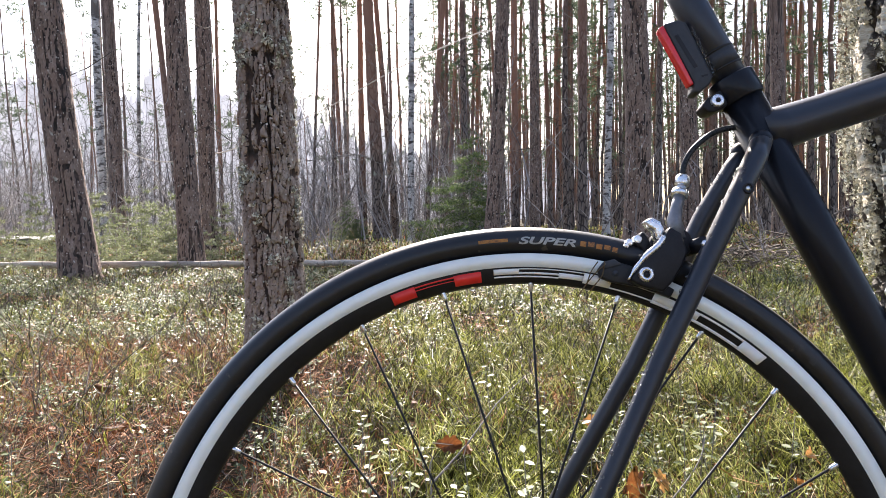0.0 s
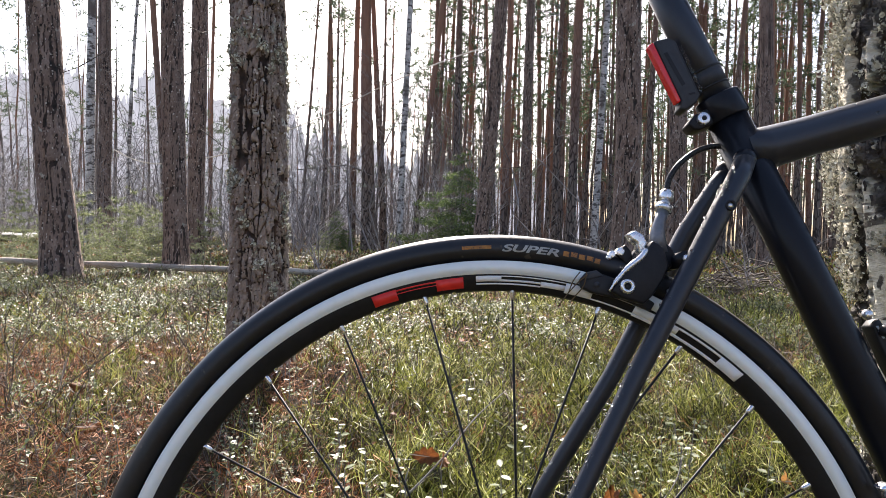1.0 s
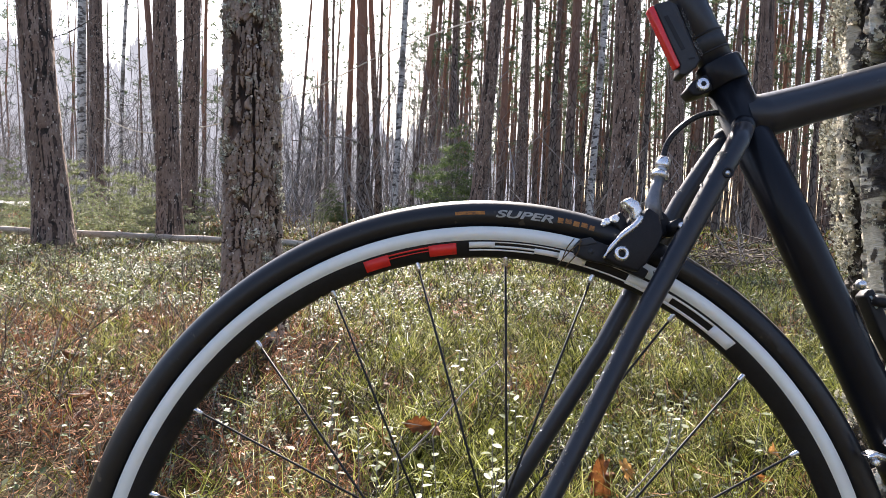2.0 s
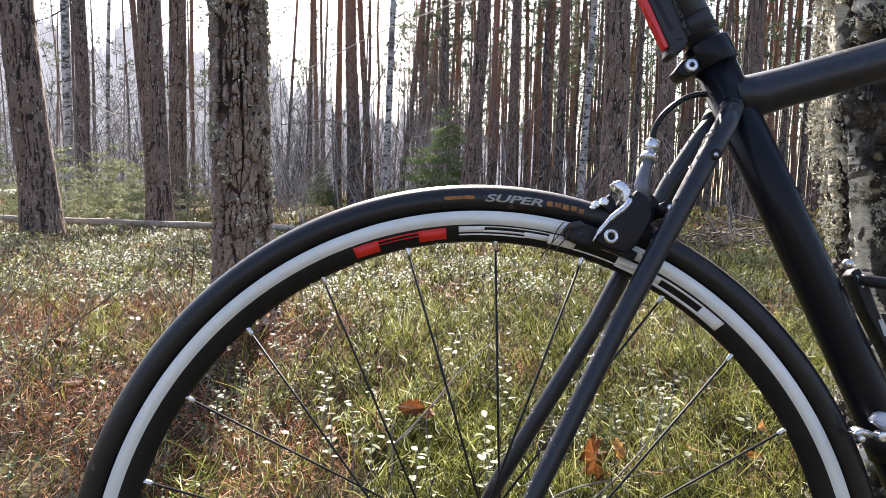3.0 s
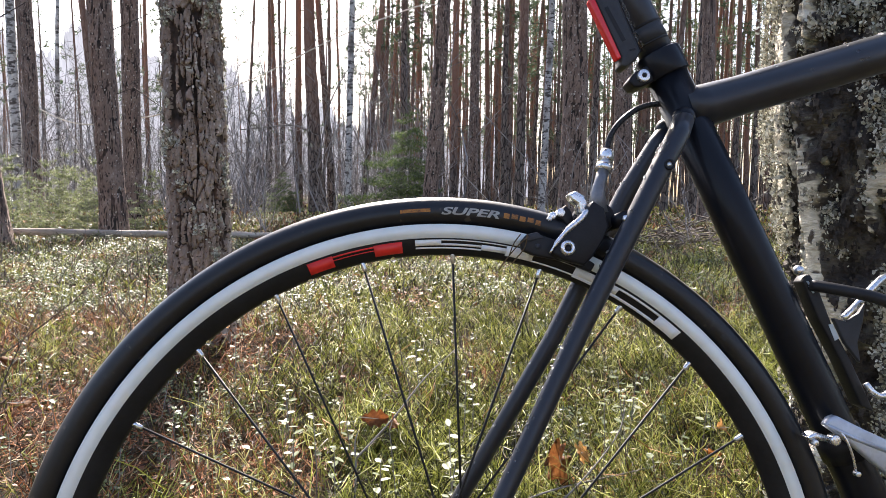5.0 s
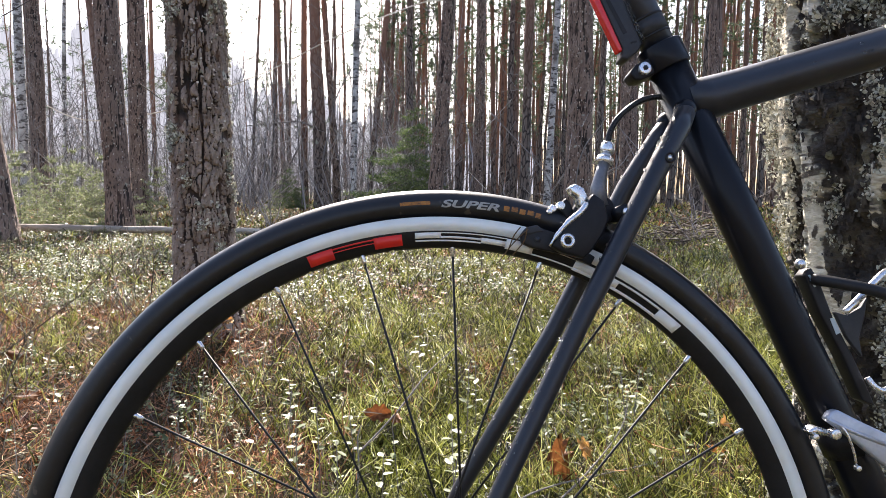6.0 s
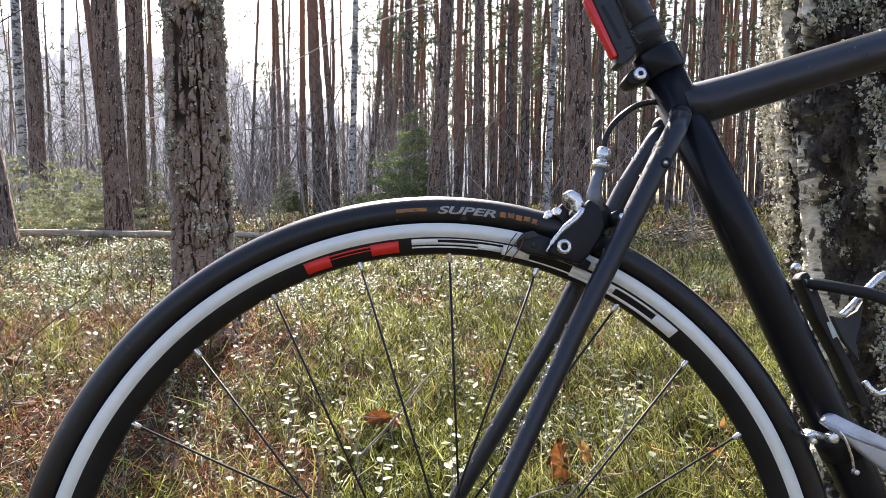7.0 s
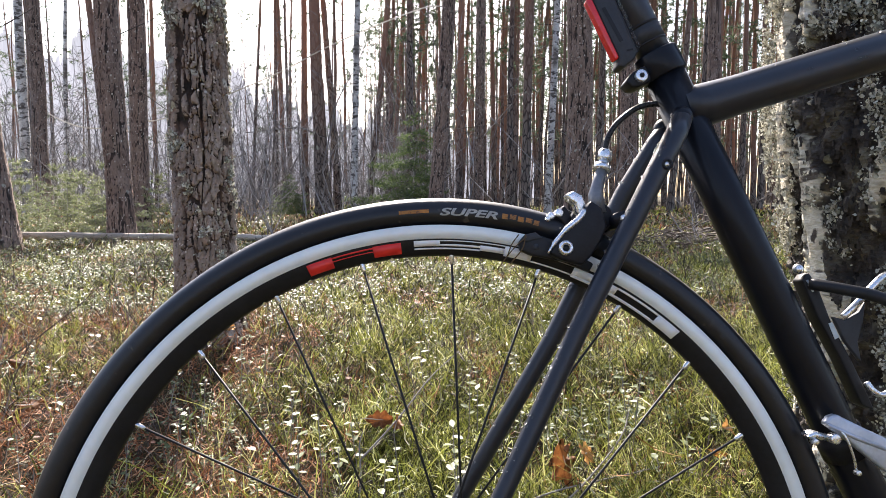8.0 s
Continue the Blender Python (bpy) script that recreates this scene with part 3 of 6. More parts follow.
def build_wheel(name, centre, printed, label):
    wheel = part(name, lathe([(0.3110, -0.0098), (0.2998, -0.0105), (0.2887, -0.0030), (0.2872, 0.0), (0.2887, 0.0030), (0.2998, 0.0105), (0.3110, 0.0098), (0.3060, 0.0)], 180), RIM_BLACK, bike, label)
    wheel.location = AXLE + Vector((centre[0], 0, centre[1]))
    prof = [(R_CORE + A_TYRE * math.cos(t), A_TYRE * math.sin(t)) for t in (radians(-152 + 304 * k / 23) for k in range(24))]
    part("tyre", lathe(prof + [(0.3085, 0.006), (0.3085, -0.006)], 220), RUBBER, wheel, "worn black rubber road tyre")
    for s in (-1, 1):
        part("brake_track", lathe([(0.3002, 0.0104 * s), (0.3122, 0.0108 * s), (0.3126, 0.0100 * s), (0.3002, 0.0096 * s)], 180), BRAKE_TRACK, wheel, "pale scuffed metal brake track")
    hub = lathe([(0.010, -0.06), (0.016, -0.05), (0.016, -0.03), (0.024, -0.021), (0.024, -0.017), (0.012, -0.012), (0.012, 0.028), (0.024, 0.033), (0.024, 0.037), (0.010, 0.06), (0.004, 0.06), (0.004, -0.06)], 32)
    part("hub", hub, BLACK_ALLOY, wheel)
    for k in range(24):
        a = radians(88.1 + 15 * k)
        s = (-1, -1, 1, 1)[k % 4]
        yf = -0.019 if k % 2 else 0.035
        rim_end = Vector((0.2885 * math.cos(a), 0, 0.2885 * math.sin(a)))
        hub_end = Vector((0.022 * math.cos(a + s * radians(78)), yf, 0.022 * math.sin(a + s * radians(78))))
        d = (hub_end - rim_end).normalized()
        part("spoke", tube([rim_end + d * 0.006, rim_end.lerp(hub_end, 0.5), hub_end], 0.00105, 6), STEEL, wheel)
        part("spoke_nipple", tube([rim_end - d * 0.001, rim_end + d * 0.001, rim_end + d * 0.006, rim_end + d * 0.008], [0.0022, 0.0021, 0.0020, 0.0013], 8), ALLOY, wheel, "small bright metal nipple")
    if printed:
        for a0, a1, r0, r1, m in (
                (111.5, 107.4, 0.2903, 0.2992, RED_DECAL), (107.4, 100.8, 0.2974, 0.2986, RED_DECAL), (107.4, 100.8, 0.2950, 0.2957, RED_DECAL), (100.8, 96.3, 0.2903, 0.2992, RED_DECAL),
                (94.25, 90.1, 0.2950, 0.2995, WHITE_DECAL), (94.2, 83.6, 0.2925, 0.2937, WHITE_DECAL), (90.1, 79.5, 0.2988, 0.2996, WHITE_DECAL), (90.1, 83.6, 0.2950, 0.2966, WHITE_DECAL),
                (83.6, 79.6, 0.2930, 0.2972, WHITE_DECAL), (79.6, 75.1, 0.2915, 0.2996, WHITE_DECAL), (75.1, 68.0, 0.2914, 0.2926, WHITE_DECAL), (75.1, 68.0, 0.2985, 0.2996, WHITE_DECAL),
                (68.0, 52.4, 0.2905, 0.2926, WHITE_DECAL), (68.0, 60.2, 0.2926, 0.2988, WHITE_DECAL), (60.2, 52.4, 0.2974, 0.2990, WHITE_DECAL), (52.4, 48.2, 0.2905, 0.2990, WHITE_DECAL)):
            part("decal", strip(a0, a1, r0, r1), m, wheel)
        part("lettering", tyre_word("SUPER", 90.1, 81.5, 0.3200, 0.3263), GREY_PRINT, wheel, "faded grey letters on the tyre")
        a = 80.9
        for w, r0, r1 in ((0.85, 0.3215, 0.3257), (0.95, 0.3222, 0.3262), (0.9, 0.3215, 0.3257), (0.95, 0.3222, 0.3260), (0.8, 0.3215, 0.3256)):
            part("print_bar", tyre_strip(a, a - w, r0, r1), ORANGE_PRINT, wheel, "worn orange print on the tyre")
            a -= w + 0.28
        part("print_bar", tyre_strip(96.1, 91.7, 0.3222, 0.3250), ORANGE_PRINT, wheel, "worn orange print on the tyre")
        part("tyre_patch", tyre_strip(43.4, 42.5, 0.3190, 0.3335), RUBBER, wheel)
        for a_drop in (112.0, 120.2, 137.4, 131.0, 98.0):
            d = bmesh.new()
            bmesh.ops.create_icosphere(d, subdivisions=2, radius=0.0021)
            p = Vector((0.2862 * math.cos(radians(a_drop)), -0.002, 0.2862 * math.sin(radians(a_drop))))
            bmesh.ops.translate(d, verts=d.verts, vec=p)
            part("water_drop", d, DROP, wheel, "clear hanging drop of water")
    return wheel


build_wheel("rear_wheel", (0, 0), True, "black rear road wheel with pale brake track")
build_wheel("front_wheel", (0.98, 0.096), False, "black front road wheel with pale brake track")


def seat_axis(z):
    return Vector((0.1965 + (0.45 - z) * 0.4475, 0, z))


BB = Vector((0.408, 0, -0.03))
bike_part("seat_tube", tube([seat_axis(0.456), seat_axis(0.3), seat_axis(0.1), BB], 0.0176, 32), PAINT)
top_tube = bike_part("top_tube", tube([(0.212, 0, 0.4133), (0.232, 0, 0.4195), (0.262, 0, 0.4288), (0.404, 0, 0.4727), (0.735, 0, 0.575)], [0.0205, 0.0190, 0.0176, 0.0174, 0.0174], 32), WET_PAINT)
bike_part("down_tube", tube([(0.785, 0, 0.455), (0.6, 0, 0.217), BB], 0.021, 28), PAINT)
bike_part("head_tube", tube([(0.727, 0, 0.592), (0.735, 0, 0.574), (0.794, 0, 0.434), (0.799, 0, 0.422)], [0.0205, 0.019, 0.019, 0.0205], 28), PAINT)
bike_part("bottom_bracket", tube([(0.408, -0.036, -0.03), (0.408, 0.036, -0.03)], 0.021, 28), PAINT)
near = [(0.2045, -0.019, 0.4034), (0.1955, -0.0255, 0.3865), (0.1787, -0.030, 0.3583), (0.1056, -0.0375, 0.2250), (0.0424, -0.052, 0.1057), (-0.003, -0.062, 0.012)]
far = [(0.2070, 0.016, 0.4050), (0.1965, 0.021, 0.3890), (0.1682, 0.027, 0.3443), (0.1031, 0.037, 0.2165), (0.0205, 0.050, 0.0760), (-0.008, 0.062, 0.012)]
near_stay = bike_part("seat_stay", tube(near, [0.0085, 0.0090, 0.0088, 0.0080, 0.0072, 0.0068], 24), WET_PAINT)
far_stay = bike_part("seat_stay", tube(far, [0.0085, 0.0090, 0.0088, 0.0080, 0.0072, 0.0068], 24), WET_PAINT)
ring = lathe([(0.0026, -0.0008), (0.0044, -0.0008), (0.0044, 0.0010), (0.0026, 0.0010)], 24)
bmesh.ops.translate(ring, verts=ring.verts, vec=(0.1816, -0.0388, 0.3583))
eyelet = part("eyelet", ring, BLACK_ALLOY, near_stay, "small threaded eyelet")
part("eyelet_hole", disc(0.1816, -0.0392, -0.038, 0.3583, 0.0026, 16, 0), ALLOY, near_stay)
for s in (-1, 1):
    cap = bmesh.new()
    bmesh.ops.create_uvsphere(cap, u_segments=20, v_segments=12, radius=0.0095)
    bmesh.ops.translate(cap, verts=cap.verts, vec=(0.2040, 0.0185 * s, 0.4030))
    bike_part("stay_cap", cap, PAINT)
    bike_part("chain_stay", tube([(0.0, 0.062 * s, 0.0), (0.2, 0.045 * s, -0.012), (0.39, 0.024 * s, -0.029)], [0.007, 0.009, 0.010], 18), PAINT)
    bike_part("dropout", plate([(-0.015, 0.02), (0.012, 0.024), (0.03, -0.008), (0.0, -0.02), (-0.02, -0.012)], 0.060 * s, 0.065 * s), BLACK_ALLOY)
    bike_part("fork_blade", tube([(0.797, 0.03 * s, 0.40), (0.85, 0.045 * s, 0.28), (0.93, 0.05 * s, 0.13), (0.98, 0.05 * s, 0.096)], [0.012, 0.012, 0.009, 0.007], 18), PAINT)
bike_part("stay_bridge", tube([(0.1462, -0.032, 0.3152), (0.1462, 0.032, 0.3152)], 0.0062, 16), PAINT)
bike_part("fork_crown", tube([(0.797, -0.032, 0.405), (0.797, 0.032, 0.405)], 0.015, 16), PAINT)

post = bike_part("seatpost", tube([seat_axis(0.44), seat_axis(0.52), seat_axis(0.62)], 0.0146, 32), WET_PAINT, "black alloy seatpost")
for z in (0.4885, 0.4735):
    d = (seat_axis(z + 0.001) - seat_axis(z)).normalized()
    part("ring", tube([seat_axis(z) - d * 0.0009, seat_axis(z) + d * 0.0009], 0.0150, 32), BLACK_PLASTIC, post)
part("sleeve", tube([seat_axis(0.4872), seat_axis(0.4750)], 0.0148, 32), GREY_PLASTIC, post)
saddle = bmesh.new()
rows = []
for i in range(13):
    u = i / 12
    x = 0.02 + 0.27 * u
    w = 0.068 * (1 - smoothstep(0.1, 0.75, u)) + 0.019
    rows.append([saddle.verts.new((x, w * math.cos(a), 0.665 + 0.05 * (u - 0.5) * 0.4 + 0.022 * math.sin(a) * (1 if math.sin(a) > 0 else 0.7))) for a in (2 * math.pi * k / 16 for k in range(16))])
for p, q in zip(rows, rows[1:]):
    for k in range(16):
        saddle.faces.new((p[k], p[(k + 1) % 16], q[(k + 1) % 16], q[k]))
saddle.faces.new(rows[0][::-1]), saddle.faces.new(rows[-1])
bike_part("saddle", saddle, BLACK_PLASTIC, "narrow black saddle")

clamp = bike_part("seat_clamp", tube([seat_axis(0.4445), seat_axis(0.4455), seat_axis(0.4640), seat_axis(0.4650)], [0.0190, 0.0197, 0.0197, 0.0190], 36), PAINT, "black clamp ring with a pinch bolt")
part("ear", plate([(0.1640, 0.4400), (0.1685, 0.4345), (0.1745, 0.4345), (0.1860, 0.4400), (0.1890, 0.4540), (0.1800, 0.4535), (0.1700, 0.4480)], -0.0095, 0.0095, 0.0018), BLACK_ALLOY, clamp)
part("pinch_bolt", disc(0.1764, -0.0135, -0.0090, 0.4436, 0.0054, 24, 0.001), ALLOY, clamp, "bright pinch bolt")
part("bolt_socket", disc(0.1764, -0.0138, -0.0130, 0.4436, 0.0024, 6, 0), BLACK_PLASTIC, clamp)

for piece in clamp.children:
    piece.location = (-0.0033, 0, -0.0026)

# rear light on the seatpost
lamp = bike_part("rear_light", plate([(0.1350, 0.5150), (0.1587, 0.4610), (0.1570, 0.4530), (0.1625, 0.4520), (0.1722, 0.4595), (0.1752, 0.4660), (0.1550, 0.5158), (0.1482, 0.5188)], -0.0100, 0.0080, 0.002), GREY_PLASTIC, "dark grey rear light with a red lens")
part("lens", plate([(0.1300, 0.5108), (0.1541, 0.4580), (0.1585, 0.4600), (0.1350, 0.5143)], -0.0098, -0.0010, 0.0015), RED_LENS, lamp, "unlit red plastic lens")
part("slot", plate([(0.1437, 0.5035), (0.1590, 0.4735), (0.1622, 0.4752), (0.1469, 0.5050)], -0.0103, -0.0095, 0), BLACK_PLASTIC, lamp, smooth=False)
part("slot", plate([(0.1652, 0.4655), (0.1705, 0.4668), (0.1702, 0.4684), (0.1648, 0.4671)], -0.0103, -0.0095, 0), BLACK_PLASTIC, lamp, smooth=False)
part("mount", plate([(0.1552, 0.5158), (0.1592, 0.5158), (0.1780, 0.4680), (0.1740, 0.4640)], -0.006, 0.006, 0.001), BLACK_PLASTIC, lamp)

lamp.location = AXLE + Vector((-0.0033, 0, -0.0026))

# rear brake
cable = bike_part("brake_cable", tube(curve_points([(0.192, 0, 0.4205), (0.1815, -0.001, 0.4190), (0.1690, -0.002, 0.4140), (0.1540, -0.002, 0.4020), (0.1455, -0.002, 0.3890), (0.1425, -0.002, 0.3760)], 30), 0.0026, 12), CABLE, "black cable housing")


def bk(x, y):
    """A place on the brake's own drawing, in millimetres right of and below its pad bolt."""
    return (0.0995 + x * 0.001, 0.2913 - y * 0.001)


brake = bike_part("rear_brake", disc(*([bk(32, -27)[0], -0.016, 0.016, bk(32, -27)[1]]), 0.0125, 32, 0.002), BLACK_ALLOY, "dual pivot caliper brake, dark and bare metal")
arm = [bk(17, -31), bk(22, -39), bk(31, -33), bk(35, -18), bk(30, -6), bk(21, 7), bk(14, 14), bk(-4, 9), bk(-13, 4), bk(-1, -13), bk(9, -22)]
part("arm", plate(arm, -0.0290, -0.0165, 0.0022), BLACK_ALLOY, brake)
part("arm", plate(arm, 0.0165, 0.0290, 0.0022), BLACK_ALLOY, brake)
# the highlight along the arm, put in as a thin bright strip
part("arm_highlight", tube(curve_points([(bk(17, -31)[0], -0.0270, bk(17, -31)[1]), (bk(12, -24)[0], -0.0280, bk(12, -24)[1]), (bk(1, -15)[0], -0.0285, bk(1, -15)[1]), (bk(-8, -5)[0], -0.0285, bk(-8, -5)[1]), (bk(-14, 4)[0], -0.0285, bk(-14, 4)[1])], 14), [0.0026] * 8 + [0.0019] * 4 + [0.001] * 3, 10), ALLOY, brake, "bright strip standing in for the highlight on the arm's edge")
part("hook", plate([bk(3, -45), bk(10, -48), bk(17, -44), bk(20, -36), bk(17, -28), bk(12, -29), bk(11, -37), bk(6, -40)], -0.0225, -0.0100, 0.002), ALLOY, brake, "bright metal cable yoke")
part("hook", plate([bk(-4, -28), bk(1, -33), bk(4, -38), bk(9, -32), bk(11, -24), bk(5, -18), bk(2, -24)], -0.012, 0.004, 0.0018), BLACK_ALLOY, brake)
for x, y, r in ((-7.5, -28.5, 0.0031), (-0.5, -31.0, 0.0036), (-10.0, -26.0, 0.0022)):
    part("cable_bolt", disc(bk(x, y)[0], -0.014, -0.004, bk(x, y)[1], r, 16, 0.001), ALLOY, brake)
part("upper_arm", tube([(0.1385, -0.006, 0.3610), (0.1345, -0.008, 0.3500), (0.1310, -0.010, 0.3380), (0.1330, -0.010, 0.3220)], [0.0052, 0.0050, 0.0062, 0.008], 18), DARK_ALLOY, brake, "grey metal upper arm")
part("collar", tube([(0.1394, -0.005, 0.3642), (0.1376, -0.006, 0.3592)], 0.0072, 20), ALLOY, brake)
part("adjuster", tube([(0.1412, -0.004, 0.3690), (0.1394, -0.005, 0.3640)], 0.0042, 16), ALLOY_BLUE, brake)
part("adjuster_barrel", tube([(0.1432, -0.003, 0.3785), (0.1428, -0.003, 0.3770), (0.1414, -0.004, 0.3700), (0.1410, -0.004, 0.3688)], [0.0040, 0.0058, 0.0062, 0.0050], 20), ALLOY, brake, "knurled bright barrel adjuster")
part("pad_holder", plate([bk(-36, -6), bk(-30, -11), bk(-20, -12), bk(-8, -8), bk(6, 0), bk(26, 12), bk(22, 19), bk(0, 10), bk(-26, 5), bk(-35, 1)], -0.0195, -0.0125, 0.0018), BLACK_PLASTIC, brake, "black brake pad holder")
part("pad_holder", plate([bk(-36, -6), bk(-30, -11), bk(-20, -12), bk(-8, -8), bk(6, 0), bk(26, 12), bk(22, 19), bk(0, 10), bk(-26, 5), bk(-35, 1)], 0.0125, 0.0195, 0.0018), BLACK_PLASTIC, brake)
part("pad_tip", plate([bk(-36, -6), bk(-31, -12), bk(-22, -14), bk(-16, -9), bk(-28, -6)], -0.0205, -0.0150, 0.0015), GREY_PLASTIC, brake)
part("pad_screw", disc(bk(-22, -2)[0], -0.0202, -0.0190, bk(-22, -2)[1], 0.0024, 14, 0), GREY_PLASTIC, brake)
ring = lathe([(0.0028, -0.0015), (0.0045, -0.0022), (0.0060, -0.0010), (0.0060, 0.003), (0.0028, 0.003)], 28)
bmesh.ops.translate(ring, verts=ring.verts, vec=(0.0995, -0.0312, 0.2913))
part("pad_bolt", ring, ALLOY, brake, "bright pad bolt")
part("bolt_socket", disc(0.0995, -0.0315, -0.0290, 0.2913, 0.0030, 6, 0), BLACK_PLASTIC, brake)
part("stay_bolt", disc(0.1462, -0.0355, -0.0320, 0.3152, 0.0027, 16, 0.0008), ALLOY, brake)

# bottle cage on the seat tube
def cg(x, y):
    return (0.3081 + x * 0.000483, 0.2760 - y * 0.000483)


cage = bike_part("bottle_cage", plate([cg(2, 22), cg(14, 8), cg(28, 30), cg(52, 100), cg(82, 160), cg(106, 215), cg(120, 250), cg(98, 240), cg(64, 160), cg(28, 90)], -0.008, 0.008, 0.0015), BLACK_PLASTIC, "black bottle cage with bare metal hoops")
part("arm", tube(curve_points([(*[cg(14, 28)[0]], -0.008, cg(14, 28)[1]), (cg(50, 38)[0], -0.022, cg(50, 38)[1]), (cg(105, 55)[0], -0.034, cg(105, 55)[1]), (cg(165, 90)[0], -0.036, cg(165, 90)[1]), (cg(215, 110)[0], -0.02, cg(215, 110)[1])], 18), 0.0050, 12), BLACK_PLASTIC, cage)
part("hoop", tube(curve_points([(cg(68, 88)[0], -0.010, cg(68, 88)[1]), (cg(90, 66)[0], -0.012, cg(90, 66)[1]), (cg(118, 38)[0], -0.012, cg(118, 38)[1]), (cg(150, 16)[0], -0.008, cg(150, 16)[1]), (cg(190, 12)[0], 0.004, cg(190, 12)[1])], 18), 0.0030, 12), ALLOY, cage, "bare metal hoop")
part("gusset", plate([cg(50, 86), cg(72, 92), cg(98, 78), cg(110, 60), cg(104, 95), cg(92, 130), cg(96, 165), cg(70, 130)], -0.011, -0.006, 0.001), GREY_PLASTIC, cage)
part("hoop", tube(curve_points([(cg(104, 200)[0], -0.010, cg(104, 200)[1]), (cg(112, 214)[0], -0.012, cg(112, 214)[1]), (cg(128, 222)[0], -0.012, cg(128, 222)[1]), (cg(148, 212)[0], -0.012, cg(148, 212)[1]), (cg(170, 190)[0], -0.010, cg(170, 190)[1])], 16), 0.0026, 10), ALLOY, cage, "bare metal hoop")
part("sticker", plate([cg(44, 98), cg(51, 96), cg(62, 122), cg(54, 126)], -0.0086, -0.0081, 0), CREAM_STICKER, cage, "small pale blue sticker", smooth=False)
for x0, y0 in ((7, 22), (10, 30), (14, 37)):
    part("print_bar", plate([cg(x0, y0), cg(x0 + 4, y0 - 1), cg(x0 + 7, y0 + 5), cg(x0 + 4, y0 + 6)], -0.0086, -0.0081, 0), CREAM_STICKER, cage, smooth=False)
knob = bmesh.new()
bmesh.ops.create_uvsphere(knob, u_segments=16, v_segments=10, radius=0.0046)
bmesh.ops.translate(knob, verts=knob.verts, vec=(cg(2, 2)[0], -0.002, cg(2, 2)[1]))
part("cage_bolt", knob, ALLOY, cage, "bright round-headed bolt")

# front derailleur
def fd(x, y):
    return (0.3058 + x * 0.000455, 0.1506 - y * 0.000455)


mech = bike_part("front_derailleur", plate([fd(-2, 2), fd(8, -11), fd(20, -15), fd(66, 8), fd(118, 32), fd(150, 60), fd(150, 100), fd(120, 96), fd(85, 70), fd(45, 36)], -0.034, -0.026, 0.002), ALLOY_BLUE, "silver front derailleur on a tube clamp")
part("cage_rib", tube([(fd(2, 2)[0], -0.0345, fd(2, 2)[1]), (fd(50, 25)[0], -0.0350, fd(50, 25)[1]), (fd(110, 48)[0], -0.0345, fd(110, 48)[1])], 0.0016, 8), ALLOY_BLUE, mech)
part("tube_band", tube([seat_axis(0.118), seat_axis(0.140)], 0.0192, 30), BLACK_ALLOY, mech)
part("link", plate([fd(-25, 22), fd(-10, 16), fd(8, 22), fd(18, 24), fd(10, 34), fd(-10, 30), fd(-24, 30)], -0.028, -0.016, 0.002), ALLOY, mech)
part("link_bolt", disc(fd(14, 27)[0], -0.036, -0.028, fd(14, 27)[1], 0.0042, 16, 0.001), ALLOY, mech)
part("link_bolt", disc(fd(-14, 34)[0], -0.030, -0.024, fd(-14, 34)[1], 0.0026, 16, 0.0008), ALLOY, mech)
part("gear_cable", tube(curve_points([(fd(10, 0)[0], -0.030, fd(10, 0)[1]), (fd(28, 20)[0], -0.036, fd(28, 20)[1]), (fd(42, 55)[0], -0.036, fd(42, 55)[1]), (fd(49, 82)[0], -0.034, fd(49, 82)[1])], 12), 0.0010, 8), ALLOY, mech)
part("cable_end", disc(fd(50, 85)[0], -0.037, -0.032, fd(50, 85)[1], 0.0022, 12, 0.0006), ALLOY, mech)

crank = bike_part("crankset", lathe([(0.085, -0.046), (0.100, -0.046), (0.100, -0.043), (0.085, -0.043)], 72), BLACK_ALLOY, "black crankset with a chainring")
crank.location = AXLE + BB
part("spider", lathe([(0.012, -0.050), (0.022, -0.050), (0.022, -0.036), (0.012, -0.036)], 24), BLACK_ALLOY, crank)
for k in range(5):
    a = radians(20 + 72 * k)
    part("spider_arm", tube([(0.018 * math.cos(a), -0.046, 0.018 * math.sin(a)), (0.088 * math.cos(a), -0.046, 0.088 * math.sin(a))], [0.007, 0.005], 10), BLACK_ALLOY, crank)
part("crank_arm", tube([(0, -0.056, 0), (0.085, -0.062, -0.02), (0.163, -0.066, -0.04)], [0.013, 0.010, 0.011], 14), BLACK_ALLOY, crank)
part("crank_arm", tube([(0, 0.056, 0), (-0.085, 0.062, 0.02), (-0.163, 0.066, 0.04)], [0.013, 0.010, 0.011], 14), BLACK_ALLOY, crank)
bike_part("stem", tube([(0.722, 0, 0.605), (0.76, 0, 0.640), (0.815, 0, 0.665)], [0.019, 0.015, 0.016], 18), BLACK_ALLOY)
bar = [(0.815, 0, 0.665), (0.815, 0.12, 0.665), (0.83, 0.19, 0.667), (0.88, 0.205, 0.66), (0.91, 0.21, 0.61), (0.88, 0.215, 0.555), (0.80, 0.22, 0.53)]
bar = [(x, -y, z) for x, y, z in bar[:0:-1]] + bar
bike_part("handlebar", tube(curve_points(bar, 60), 0.014, 14), BLACK_PLASTIC, "taped black drop handlebar")

# drops of rain on the tubes
_drop = bmesh.new()
bmesh.ops.create_icosphere(_drop, subdivisions=2, radius=1.0)
DROP_MESH = bpy.data.meshes.new("water_drop")
_drop.to_mesh(DROP_MESH)
_drop.free()
DROP_MESH.materials.append(DROP)


